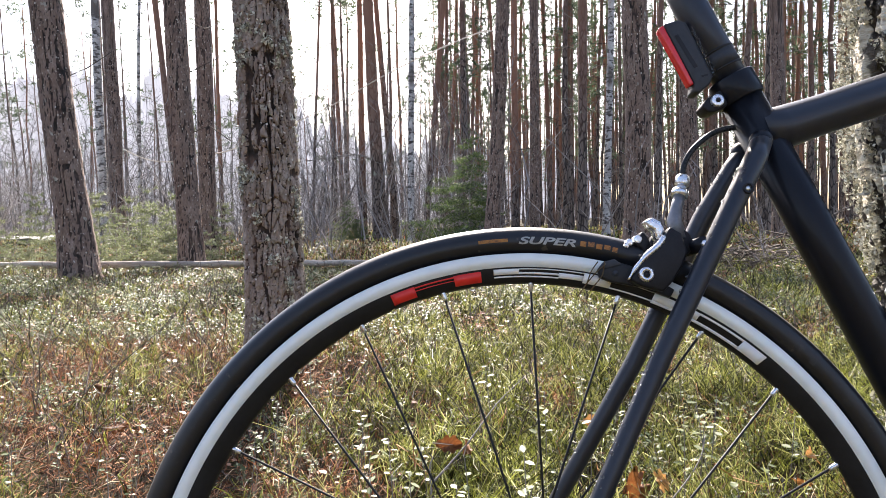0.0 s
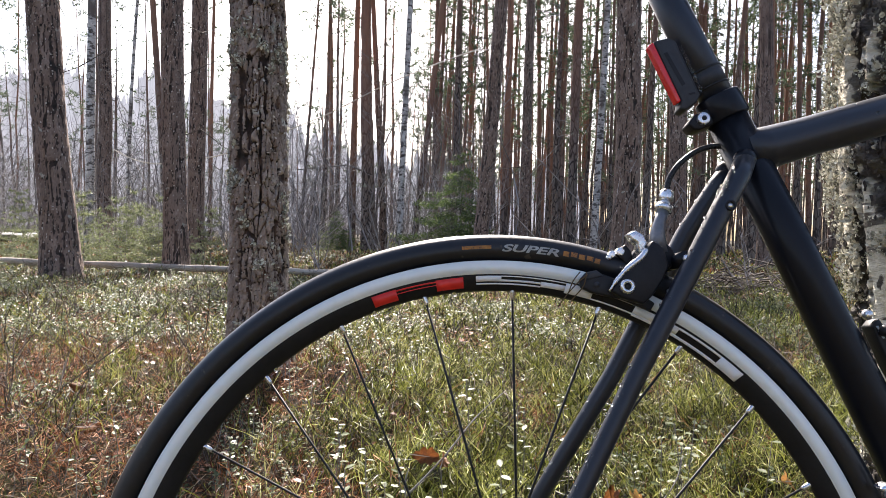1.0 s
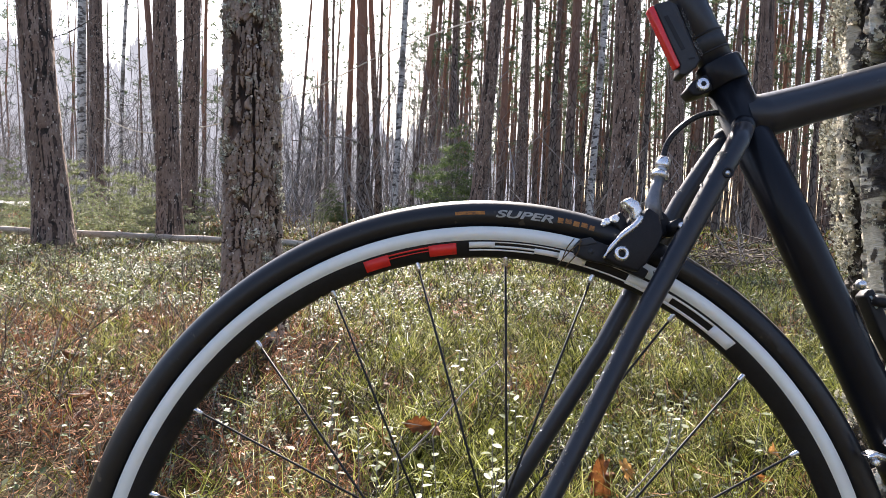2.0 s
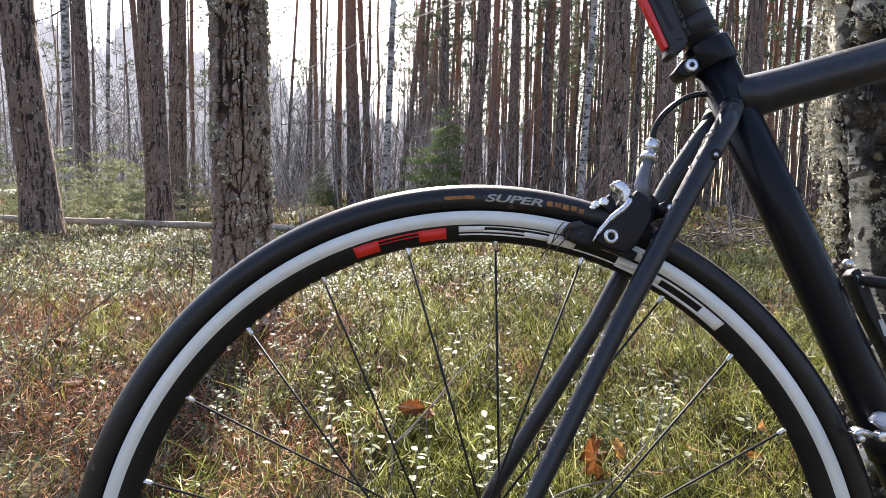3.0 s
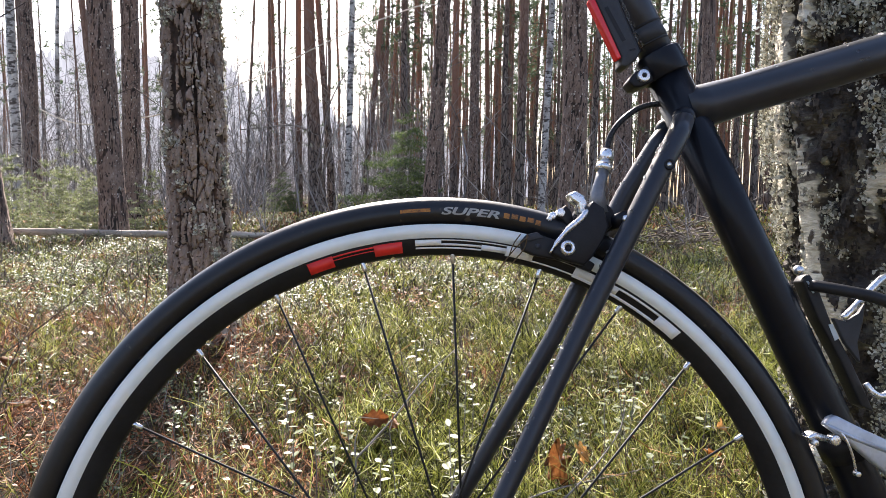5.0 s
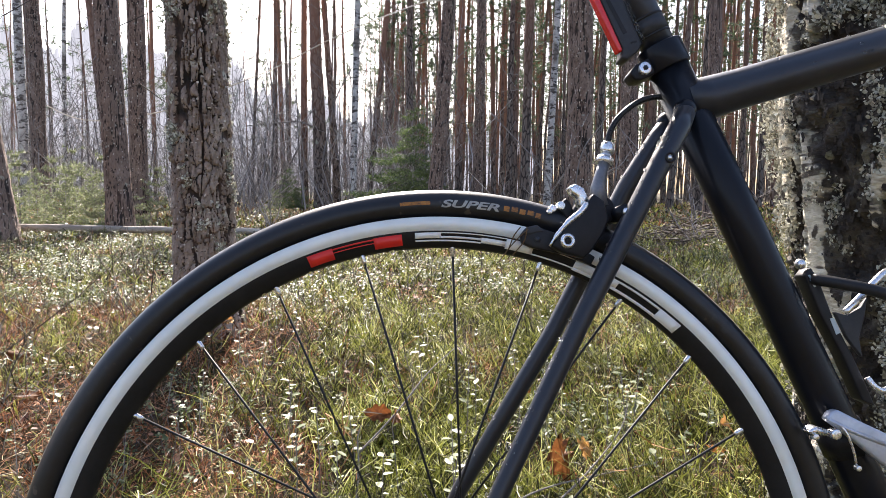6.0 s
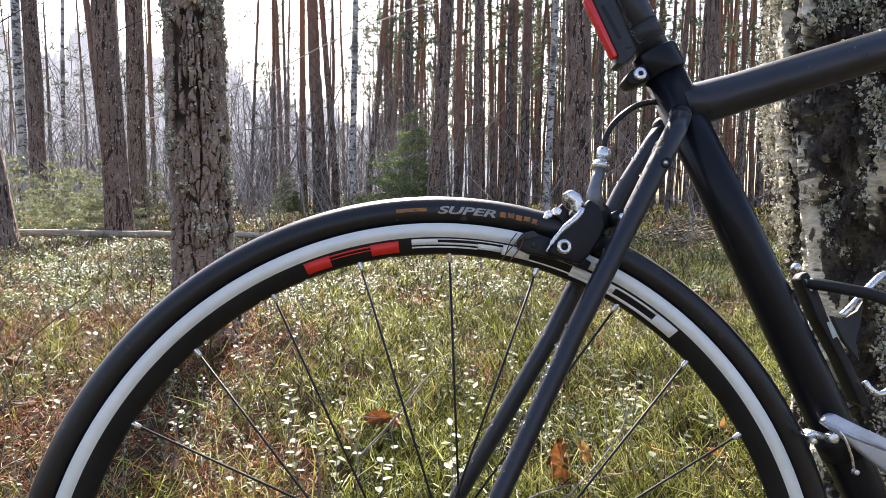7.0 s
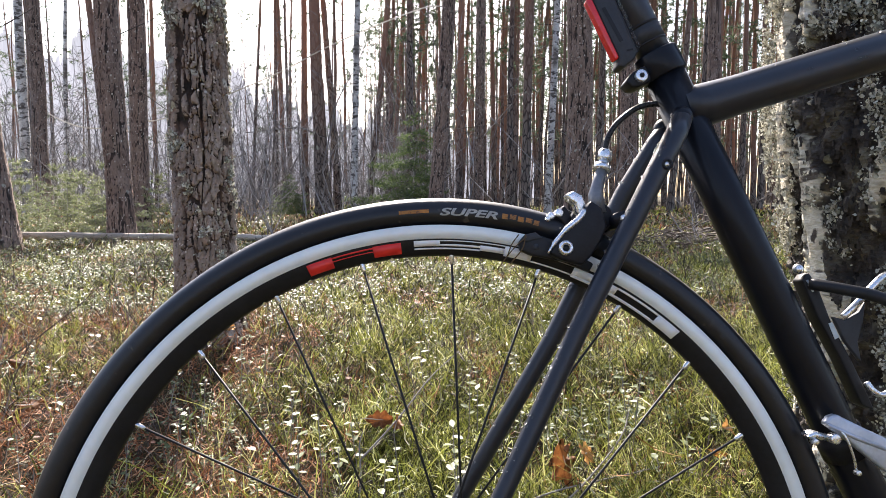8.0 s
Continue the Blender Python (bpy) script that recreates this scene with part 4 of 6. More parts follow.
def wet(parent, line, radius, count, spread, seed):
    """Flattened drops on a tube, between two angles from the near side towards the top."""
    rnd = random.Random(seed)
    for _ in range(count):
        i = rnd.randrange(len(line) - 1)
        p = Vector(line[i]).lerp(Vector(line[i + 1]), rnd.random())
        d = (Vector(line[i + 1]) - Vector(line[i])).normalized()
        a = radians(rnd.uniform(*spread))
        side = Vector((0, -1, 0))
        up = side.cross(d).normalized()
        if up.z < 0:
            up = -up
        nrm = side * math.cos(a) + up * math.sin(a)
        s = rnd.choice((0.0007, 0.0009, 0.0012, 0.0017))
        ob = link_mesh("water_drop", DROP_MESH, DROP, parent)
        ob.location = p + nrm * (radius + s * 0.15)
        ob.scale = (s, s, s * 0.9)


wet(near_stay, near[1:], 0.0083, 120, (35, 110), 3)
wet(far_stay, far[1:], 0.0083, 50, (35, 110), 4)
wet(top_tube, [(0.262, 0, 0.4288), (0.404, 0, 0.4727), (0.52, 0, 0.5085)], 0.0174, 30, (-20, 100), 5)
wet(post, [seat_axis(0.475), seat_axis(0.53)], 0.0146, 16, (40, 110), 6)
for k in range(15):
    d = bmesh.new()
    bmesh.ops.create_icosphere(d, subdivisions=2, radius=0.0011 + 0.0007 * ((k * 7) % 3) / 2)
    bmesh.ops.translate(d, verts=d.verts, vec=(0.1590 + 0.0165 * k / 14 + 0.0004 * math.sin(k * 5), -0.0098, 0.5110 - 0.0400 * k / 14))
    part("water_drop", d, DROP, lamp)
for ctrl in ([(-30, -10), (-38, -3), (-46, 6), (-54, 17)], [(-31, -12), (-33, -1), (-40, 8), (-43, 12)], [(-46, 6), (-42, -4), (-36, -12)]):
    part("grass_strand", tube(curve_points([(bk(x, y)[0], -0.0225 + 0.001 * i, bk(x, y)[1]) for i, (x, y) in enumerate(ctrl)], 10), 0.0005, 6), STRAW, brake, "dry grass strand caught in the brake")


# ---------------------------------------------------------------- trees
def trunk_mesh(name, r, height, lean, segs=20, rings=40, rough=0.03, taper=0.55, flare=0.35, seed=0, bow=0.15):
    """A tapered stem that starts a little under the ground, with an uneven outline."""
    rnd = np.random.default_rng(seed)
    t = np.linspace(0, 1, rings) ** 1.6
    z = -0.25 + t * (height + 0.25)
    th = np.linspace(0, 2 * np.pi, segs, endpoint=False)
    Z, TH = np.meshgrid(z, th, indexing="ij")
    rad = r * (1 - taper * np.clip(Z, 0, None) / height) * (1 + flare * np.exp(-np.clip(Z, 0, None) / (r * 2.2)))
    n = 0
    for k in range(7):
        n = n + np.sin(TH * rnd.integers(1, 6) + Z * rnd.uniform(0.8, 7.0) + rnd.uniform(0, 6.28)) / (1 + k * 0.3)
    n2 = rnd.normal(0, 1, Z.shape)
    rad = rad * (1 + rough * 0.5 * n + rough * 0.5 * n2)
    bx = lean * Z + bow * np.sin(Z / height * 3.0 + rnd.uniform(0, 6.28)) * Z / height
    by = bow * np.sin(Z / height * 2.6 + rnd.uniform(0, 6.28)) * Z / height
    v = np.stack([bx + rad * np.cos(TH), by + rad * np.sin(TH), Z], -1).reshape(-1, 3)
    i = np.arange(rings * segs).reshape(rings, segs)
    j = np.roll(i, -1, 1)
    q = np.stack([i[:-1], j[:-1], j[1:], i[1:]], -1).reshape(-1, 4)
    return fast_mesh(name, v, [q]), Vector((float(bx[-1, 0]), float(by[-1, 0]), height))


def scales(c, nrm, wide, high, rnd):
    """Loose scales of bark that lie nearly flat on a stem, each lifted at one edge."""
    m = len(c)
    up = np.column_stack([rnd.normal(0, 0.25, (m, 2)), np.ones(m)])
    up -= nrm * (up * nrm).sum(1, keepdims=True)
    up /= np.linalg.norm(up, axis=1, keepdims=True)
    s = np.cross(up, nrm)
    w, h = wide * rnd.uniform(0.4, 1.2, (m, 1)), high * rnd.uniform(0.4, 1.3, (m, 1))
    k = rnd.uniform(0.0, 0.30, (m, 4, 1)) * w[:, None] * 0.9
    j = rnd.uniform(0.7, 1.1, (m, 4, 1))
    base = c + nrm * 0.0012
    v = np.stack([base - s * w / 2 - up * h / 2, base + s * w / 2 - up * h / 2, base + s * w / 2 + up * h / 2, base - s * w / 2 + up * h / 2], 1)
    v = base[:, None] + (v - base[:, None]) * j + nrm[:, None] * k
    return v.reshape(-1, 3), np.arange(m * 4).reshape(-1, 4)


def voro(x, y, z):
    d = noise.voronoi(Vector((x, y, z)))[0]
    return d[1] - d[0]


def rosettes(c, nrm, per, size, spread, rnd):
    """Curled leafy lichen lobes in tufts round each centre, standing off the bark: arrays for one joined mesh."""
    c, nrm = np.repeat(c, per, 0), np.repeat(nrm, per, 0)
    m = len(c)
    side = np.cross(nrm, np.array([0, 0, 1.0]))
    side /= np.linalg.norm(side, axis=1, keepdims=True)
    up = np.cross(side, nrm)
    a = rnd.uniform(0, 2 * math.pi, m)[:, None]
    off = rnd.normal(0, 1, (m, 2)) * spread
    d = side * np.cos(a) + up * np.sin(a) * 0.8
    base = c + side * off[:, :1] + up * off[:, 1:] * 0.75 + nrm * rnd.uniform(-0.1, 0.35, (m, 1)) * size
    l = rnd.uniform(0.5, 1.3, (m, 1)) * size
    w = np.cross(d, nrm)
    w = (w + rnd.normal(0, 0.25, (m, 3))) * l * rnd.uniform(0.30, 0.55, (m, 1))
    m1 = base + d * l * 0.5 + nrm * l * rnd.uniform(0.15, 0.6, (m, 1))
    tip = base + d * l * rnd.uniform(0.7, 1.0, (m, 1)) + nrm * l * rnd.uniform(0.1, 1.1, (m, 1)) + up * l * 0.25
    v = np.stack([base - w * 0.5, base + w * 0.5, m1 + w * 1.1, m1 - w * 1.0, tip + w * 0.8, tip - w * 0.7], 1).reshape(-1, 3)
    i = np.arange(m)[:, None] * 6
    return v, np.concatenate([np.concatenate([i, i + 1, i + 2, i + 3], 1), np.concatenate([i + 3, i + 2, i + 4, i + 5], 1)])


def near_pine():
    """The pine close by: long flaking plates with dark furrows between, and tufts of lichen on the plates."""
    x0, y0 = PINE_AT
    tree = new("pine_tree")
    tree.location = (x0, y0, float(ground_z(x0, y0)))
    tagged(tree, "scaly grey-brown pine with lichen on its bark", "tree")
    segs = 240
    zs = np.concatenate([np.linspace(-0.1, 1.75, 480), np.linspace(1.8, 17, 30)])
    rnd = np.random.default_rng(5)
    Z, TH = np.meshgrid(zs, np.linspace(0, 2 * np.pi, segs, endpoint=False), indexing="ij")
    zc = np.clip(Z, 0, None)
    r = 0.094 * (1 - 0.5 * zc / 17) * (1 + 0.15 * np.exp(-zc / 0.5) + 0.22 * np.exp(-zc / 0.10))
    dr, crack = bark_relief(TH, Z, 0.116, 3)
    rr = r + 1.15 * dr * (Z < 2.4) + 0.004
    v = np.stack([-0.019 * Z + rr * np.cos(TH), rr * np.sin(TH), Z], -1).reshape(-1, 3)
    i = np.arange(len(zs) * segs).reshape(len(zs), segs)
    j = np.roll(i, -1, 1)
    q = np.stack([i[:-1], j[:-1], j[1:], i[1:]], -1).reshape(-1, 4)
    me = fast_mesh("trunk", v, [q])
    me.materials.append(BARK_NEAR)
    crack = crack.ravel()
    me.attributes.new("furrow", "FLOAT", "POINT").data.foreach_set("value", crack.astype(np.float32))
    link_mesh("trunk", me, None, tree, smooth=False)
    nrm = np.stack([np.cos(TH), np.sin(TH), np.full(TH.shape, 0.15)], -1).reshape(-1, 3)
    zf, tf = Z.ravel(), TH.ravel()
    free = (zf > 0.05) & (zf < 1.7) & (crack < 0.2)
    pick = rnd.choice(np.flatnonzero(free), 1000)
    sv, sq = scales(v[pick], nrm[pick], 0.009, 0.007, rnd)
    link_mesh("loose_bark", fast_mesh("loose_bark", sv, [sq]), BARK_SCALE, tree, smooth=False)["kind"] = "stuff"
    # lichen keeps to some stretches of the stem, in tufts on the plates
    where = vnoise(np.cos(tf) * 1.7 + 4, np.sin(tf) * 1.7, zf * 5.5, 31) + 0.5 * vnoise(np.cos(tf) * 5, np.sin(tf) * 5, zf * 16, 32)
    where = where + 0.35 * np.exp(-((zf - 0.62) / 0.14) ** 2) + 0.45 * np.exp(-((zf - 1.13) / 0.10) ** 2)
    spots = rnd.choice(np.flatnonzero(free & (where > 0.42)), 330)
    few = rnd.choice(np.flatnonzero(free & (where > 0.0)), 200)
    pieces = [rosettes(v[spots], nrm[spots], 10, 0.0092, 0.0075, rnd), rosettes(v[few], nrm[few], 3, 0.0065, 0.005, rnd)]
    fv, fq = joined(pieces)
    link_mesh("lichen", fast_mesh("lichen", fv, [np.concatenate(fq)]), LICHEN, tree, "pale grey-green lichen", smooth=False)["kind"] = "stuff"
    return tree


def near_birch():
    """The old birch behind the bicycle: white peeling plates, black cracked bark between, shaggy lichen."""
    x0, y0 = BIRCH_AT
    gz = float(ground_z(x0, y0))
    tree = new("birch_tree")
    tree.location = (x0, y0, gz)
    tagged(tree, "old birch with peeling white bark and shaggy lichen", "tree")
    face = math.atan2(-0.423 - y0, -0.034 - x0)
    segs, rings = 230, 270
    zs = np.concatenate([np.linspace(-0.3, 1.35, rings), np.linspace(1.42, 14, 36)])
    v, white = [], []
    surf, nrm = [], []
    rnd = np.random.default_rng(11)
    for z in zs:
        wz = z + gz
        r = 0.158 * (1 - 0.6 * max(z, 0) / 14) * (1 + 0.35 * math.exp(-max(z, 0) / 0.10))
        cx = 0.06 * (1 - float(smoothstep(0.35, 0.85, wz)))
        for k in range(segs):
            a = face - 2 * math.pi * k / segs          # grows to the left as seen from the bicycle
            ca, sa = math.cos(a), math.sin(a)
            phi = 360.0 * k / segs
            if phi > 180:
                phi -= 360
            wob = 9 * noise.noise((1.5, 0.3, z * 5.5)) + 6 * noise.noise((ca * 3, sa * 3, z * 9))
            p = phi + wob
            narrow = 5 * noise.noise((7.7, 2.1, z * 7))
            ragged = 0.5 * noise.noise((ca * 5, sa * 5, z * 12)) + 0.35 * noise.noise((ca * 14, sa * 14, z * 34)) + 0.25 * noise.noise((ca * 34, sa * 34, z * 90))
            plate_in = (0.62 - abs(p - 47 - narrow) / 12 - 0.8 * float(smoothstep(0.68, 0.84, wz))) + ragged * 2.0
            if abs(p - 48) > 13:                       # other plates, scattered
                big = noise.noise((ca * 2.3 + 4, sa * 2.3, z * 3.2)) + ragged * 0.8
                plate_in = max(plate_in, (big - (0.62 if 17 < p < 38 else 0.40 if p > 58 else 0.42)) * 3)
            is_white = plate_in > 0 and z > 0.02
            px_, py_ = ca * r, sa * r
            if is_white:
                dr = 0.004 * min(1, plate_in * 2) + 0.002 * noise.noise((px_ * 30, py_ * 30, z * 40)) + 0.0012 * noise.noise((px_ * 20, py_ * 20, z * 160))
            else:
                e = voro(px_ * 26, py_ * 26, z * 14)
                dr = -0.004 - 0.014 * max(0, 1 - e / 0.3) + 0.016 * noise.noise((px_ * 24, py_ * 24, z * 17)) + 0.011 * noise.noise((px_ * 80, py_ * 80, z * 60)) + 0.006 * noise.noise((px_ * 190, py_ * 190, z * 150))
                if 18 < p < 37:
                    dr -= 0.010
            v.append((cx + (r + dr) * ca, (r + dr) * sa, z))
            white.append(min(1.0, max(0.0, 0.5 - plate_in * 0.9)))
            shag = noise.noise((ca * 3 + 9, sa * 3, z * 5)) + (0.55 if 56 < p < 115 and wz > 0.58 else 0) + (0.15 if p < 20 else -0.25)
            if 0.1 < z < 1.2 and -40 < phi < 115 and shag + 0.6 * noise.noise((ca * 9 + 2, sa * 9, z * 17)) > 0.16 and rnd.random() < (0.62 if 54 < p < 115 and wz > 0.58 else 0.48) * (0.45 if is_white else 1):
                o = abs(rnd.normal(0, 0.006)) + (0.016 * rnd.random() if 55 < p < 115 else 0)
                surf.append((v[-1][0] + o * ca, v[-1][1] + o * sa, z))
                nrm.append((ca, sa, 0.0))
    n = len(zs)
    i = np.arange(n * segs).reshape(n, segs)
    j = np.roll(i, -1, 1)
    q = np.stack([i[:-1], i[1:], j[1:], j[:-1]], -1).reshape(-1, 4)
    me = fast_mesh("trunk", np.array(v), [q])
    me.materials.append(BIRCH_WHITE)
    me.attributes.new("furrow", "FLOAT", "POINT").data.foreach_set("value", np.array(white, dtype=np.float32))
    link_mesh("trunk", me, None, tree)
    pick = rnd.choice(len(v), 36000)
    pv, pw = np.array(v)[pick], np.array(white)[pick]
    pn = pv - np.array([[0.03, 0, 0]])
    pn[:, 2] = 0
    pn /= np.linalg.norm(pn, axis=1, keepdims=True)
    seen = (pv[:, 2] < 1.3) & (pv[:, 2] > 0) & (pw > 0.45) & (pn @ np.array([math.cos(face + 0.4), math.sin(face + 0.4), 0]) > -0.75)
    sv, sq = scales(pv[seen], pn[seen], 0.0055, 0.008, rnd)
    link_mesh("loose_bark", fast_mesh("loose_bark", sv, [sq]), BIRCH_SCALE, tree, smooth=False)["kind"] = "stuff"
    fv, fq = rosettes(np.array(surf), np.array(nrm), 13, 0.0042, 0.0055, rnd)
    link_mesh("lichen", fast_mesh("lichen", fv, [fq]), LICHEN, tree, "shaggy grey-green lichen", smooth=False)["kind"] = "stuff"
    return tree


def needle_clumps(centres, per, length, width, rnd, droop=0.0):
    """Tufts of narrow needles round each centre."""
    c = np.repeat(centres, per, 0)
    m = len(c)
    d = rnd.normal(0, 1, (m, 3))
    d[:, 2] -= droop
    d /= np.linalg.norm(d, axis=1, keepdims=True)
    s = np.cross(d, rnd.normal(0, 1, (m, 3)))
    s /= np.linalg.norm(s, axis=1, keepdims=True)
    l = rnd.uniform(0.6, 1.2, (m, 1)) * length
    a, b, t = c - s * width / 2, c + s * width / 2, c + d * l
    return np.stack([a, b, t], 1).reshape(-1, 3), np.arange(m * 3).reshape(-1, 3)


def sticks(a, b, ra, rb, sides=3):
    """Many thin straight tapered bars from a to b: arrays for one joined mesh."""
    a, b = np.asarray(a, float), np.asarray(b, float)
    m = len(a)
    ra, rb = np.broadcast_to(np.asarray(ra, float), (m,)), np.broadcast_to(np.asarray(rb, float), (m,))
    d = b - a
    d = d / (np.linalg.norm(d, axis=1, keepdims=True) + 1e-9)
    ref = np.where(np.abs(d[:, 2:3]) > 0.9, np.array([[1.0, 0, 0]]), np.array([[0, 0, 1.0]]))
    s = np.cross(d, ref)
    s /= np.linalg.norm(s, axis=1, keepdims=True)
    u = np.cross(d, s)
    v = np.empty((m, 2 * sides, 3))
    for k in range(sides):
        o = s * math.cos(2 * math.pi * k / sides) + u * math.sin(2 * math.pi * k / sides)
        v[:, k] = a + o * ra[:, None]
        v[:, sides + k] = b + o * rb[:, None]
    base = np.arange(m)[:, None] * 2 * sides
    q = np.concatenate([np.concatenate([base + k, base + (k + 1) % sides, base + sides + (k + 1) % sides, base + sides + k], 1) for k in range(sides)])
    return v.reshape(-1, 3), q


def joined(pieces):
    """Puts several (verts, faces) together."""
    vs, fs, off = [], [], 0
    for v, f in pieces:
        vs.append(v)
        fs.append(f + off)
        off += len(v)
    return np.concatenate(vs), fs


def crown_mesh(seed, bare=False):
    """The crown of a tall tree, from its lowest live branch (z = 0) up."""
    rnd = np.random.default_rng(seed)
    h = 6.0
    a, b, ra, cl = [], [], [], []
    for k in range(46):
        z = h * (k / 46) ** 0.9
        reach = (1.9 * (1 - z / h) + 0.5) * rnd.uniform(0.6, 1.1)
        an = rnd.uniform(0, 6.28)
        p = np.array([0, 0, z])
        e = p + np.array([math.cos(an) * reach, math.sin(an) * reach, reach * rnd.uniform(0.0, 0.45)])
        a.append(p), b.append(e), ra.append(0.03)
        for s in range(7):
            f = rnd.uniform(0.35, 1.05)
            q = p + (e - p) * f
            g = q + rnd.normal(0, 0.28, 3)
            a.append(q), b.append(g), ra.append(0.010)
            cl.append(g)
    v1, f1 = sticks(a, b, ra, 0.004)
    if bare:
        return [(v1, f1)], None
    v2, f2 = needle_clumps(np.array(cl), 14, 0.24, 0.03, rnd)
    return [(v1, f1)], (v2, f2)


CROWNS = []
for s in range(3):
    limbs, leaf = crown_mesh(40 + s)
    CROWNS.append((fast_mesh("limbs", *[limbs[0][0], [limbs[0][1]]]), fast_mesh("needles", leaf[0], [leaf[1]])))
BARE_CROWNS = []
for s in range(2):
    limbs, _ = crown_mesh(60 + s, True)
    BARE_CROWNS.append(fast_mesh("limbs", limbs[0][0], [limbs[0][1]]))


def furrowed_trunk(r, height, lean, seed):
    """A tall pine stem with its plates and furrows as relief on the lower part."""
    segs = 72
    zs = np.concatenate([np.linspace(-0.25, 4.4, 165), np.linspace(4.7, height, 14)])
    Z, TH = np.meshgrid(zs, np.linspace(0, 2 * np.pi, segs, endpoint=False), indexing="ij")
    zc = np.clip(Z, 0, None)
    dr, crack = bark_relief(TH, Z, r, seed, 0.042, 0.12, True)
    rad = r * (1 - 0.6 * zc / height) * (1 + 0.35 * np.exp(-zc / (r * 2.2))) + 0.8 * dr * (Z < 4.8)
    bx = lean * Z + 0.02 * vnoise(Z * 0.7, Z * 0 + seed, Z * 0, seed) * np.clip(Z, 0, 2)
    v = np.stack([bx + rad * np.cos(TH), rad * np.sin(TH), Z], -1).reshape(-1, 3)
    i = np.arange(len(zs) * segs).reshape(len(zs), segs)
    j = np.roll(i, -1, 1)
    me = fast_mesh("trunk", v, [np.stack([i[:-1], j[:-1], j[1:], i[1:]], -1).reshape(-1, 4)])
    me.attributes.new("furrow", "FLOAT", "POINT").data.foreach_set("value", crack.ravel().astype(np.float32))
    return me, Vector((lean * height, 0, height))


def tall_tree(kind, x, y, r, lean, height, seed, label, bark, segs=22, rough=0.05):
    tree = new(kind)
    tree.location = (x, y, float(ground_z(x, y)))
    tagged(tree, label, "tree", group="forest trees")
    if y < 14 and bark is BARK_TALL:
        me, top = furrowed_trunk(r, height, lean, seed)
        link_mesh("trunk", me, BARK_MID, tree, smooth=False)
    else:
        me, top = trunk_mesh("trunk", r, height, lean, segs, 70, rough, seed=seed, taper=0.6)
        link_mesh("trunk", me, bark, tree)
    at = top - Vector((0, 0, 4.4))
    if bark is BIRCH_FAR:
        c = link_mesh("crown", BARE_CROWNS[seed % 2], GREY_TWIG, tree, "leafless twigs")
    else:
        c = link_mesh("crown", CROWNS[seed % 3][0], GREY_TWIG, tree)
        n = link_mesh("needles", CROWNS[seed % 3][1], NEEDLE_FAR, c, "dark green needles", smooth=False)
    c.location = (at.x, at.y, at.z)
    c.scale = (0.7, 0.7, 0.7)
    rnd = np.random.default_rng(seed + 900)
    if y < 14 and bark is BARK_TALL:          # loose plates on the stems that stand near
        co = np.empty(len(me.vertices) * 3, dtype=np.float32)
        me.vertices.foreach_get("co", co)
        co = co.reshape(-1, 3)
        low = co[(co[:, 2] < 5.5) & (co[:, 2] > -0.05)]
        pc = low[rnd.integers(0, len(low), 1500)]
        pn = pc - np.column_stack([lean * pc[:, 2], np.zeros(1500), pc[:, 2]])
        pn[:, 2] = 0
        pn /= np.linalg.norm(pn, axis=1, keepdims=True) + 1e-9
        sv, sq = scales(pc, pn, 0.014, 0.022, rnd)
        link_mesh("loose_bark", fast_mesh("loose_bark", sv, [sq]), BARK_SCALE, tree, smooth=False)["kind"] = "stuff"
    a, b = [], []
    for _ in range(12):                       # dead snags on the lower stem
        z = rnd.uniform(1.2, 9)
        an = rnd.uniform(0, 6.28)
        p = np.array([lean * z, 0, z])
        l = rnd.uniform(0.3, 1.1)
        m = p + np.array([math.cos(an) * l * 0.5, math.sin(an) * l * 0.5, rnd.uniform(-0.1, 0.3)])
        e = m + np.array([math.cos(an + 0.5) * l * 0.5, math.sin(an + 0.5) * l * 0.5, rnd.uniform(-0.5, 0.3)])
        a.extend((p, m)), b.extend((m, e))
    v, q = sticks(a, b, 0.007, 0.003, 4)
    link_mesh("dead_twig", fast_mesh("dead_twig", v, [q]), DARK_TWIG, tree)["kind"] = "stuff"
    return tree


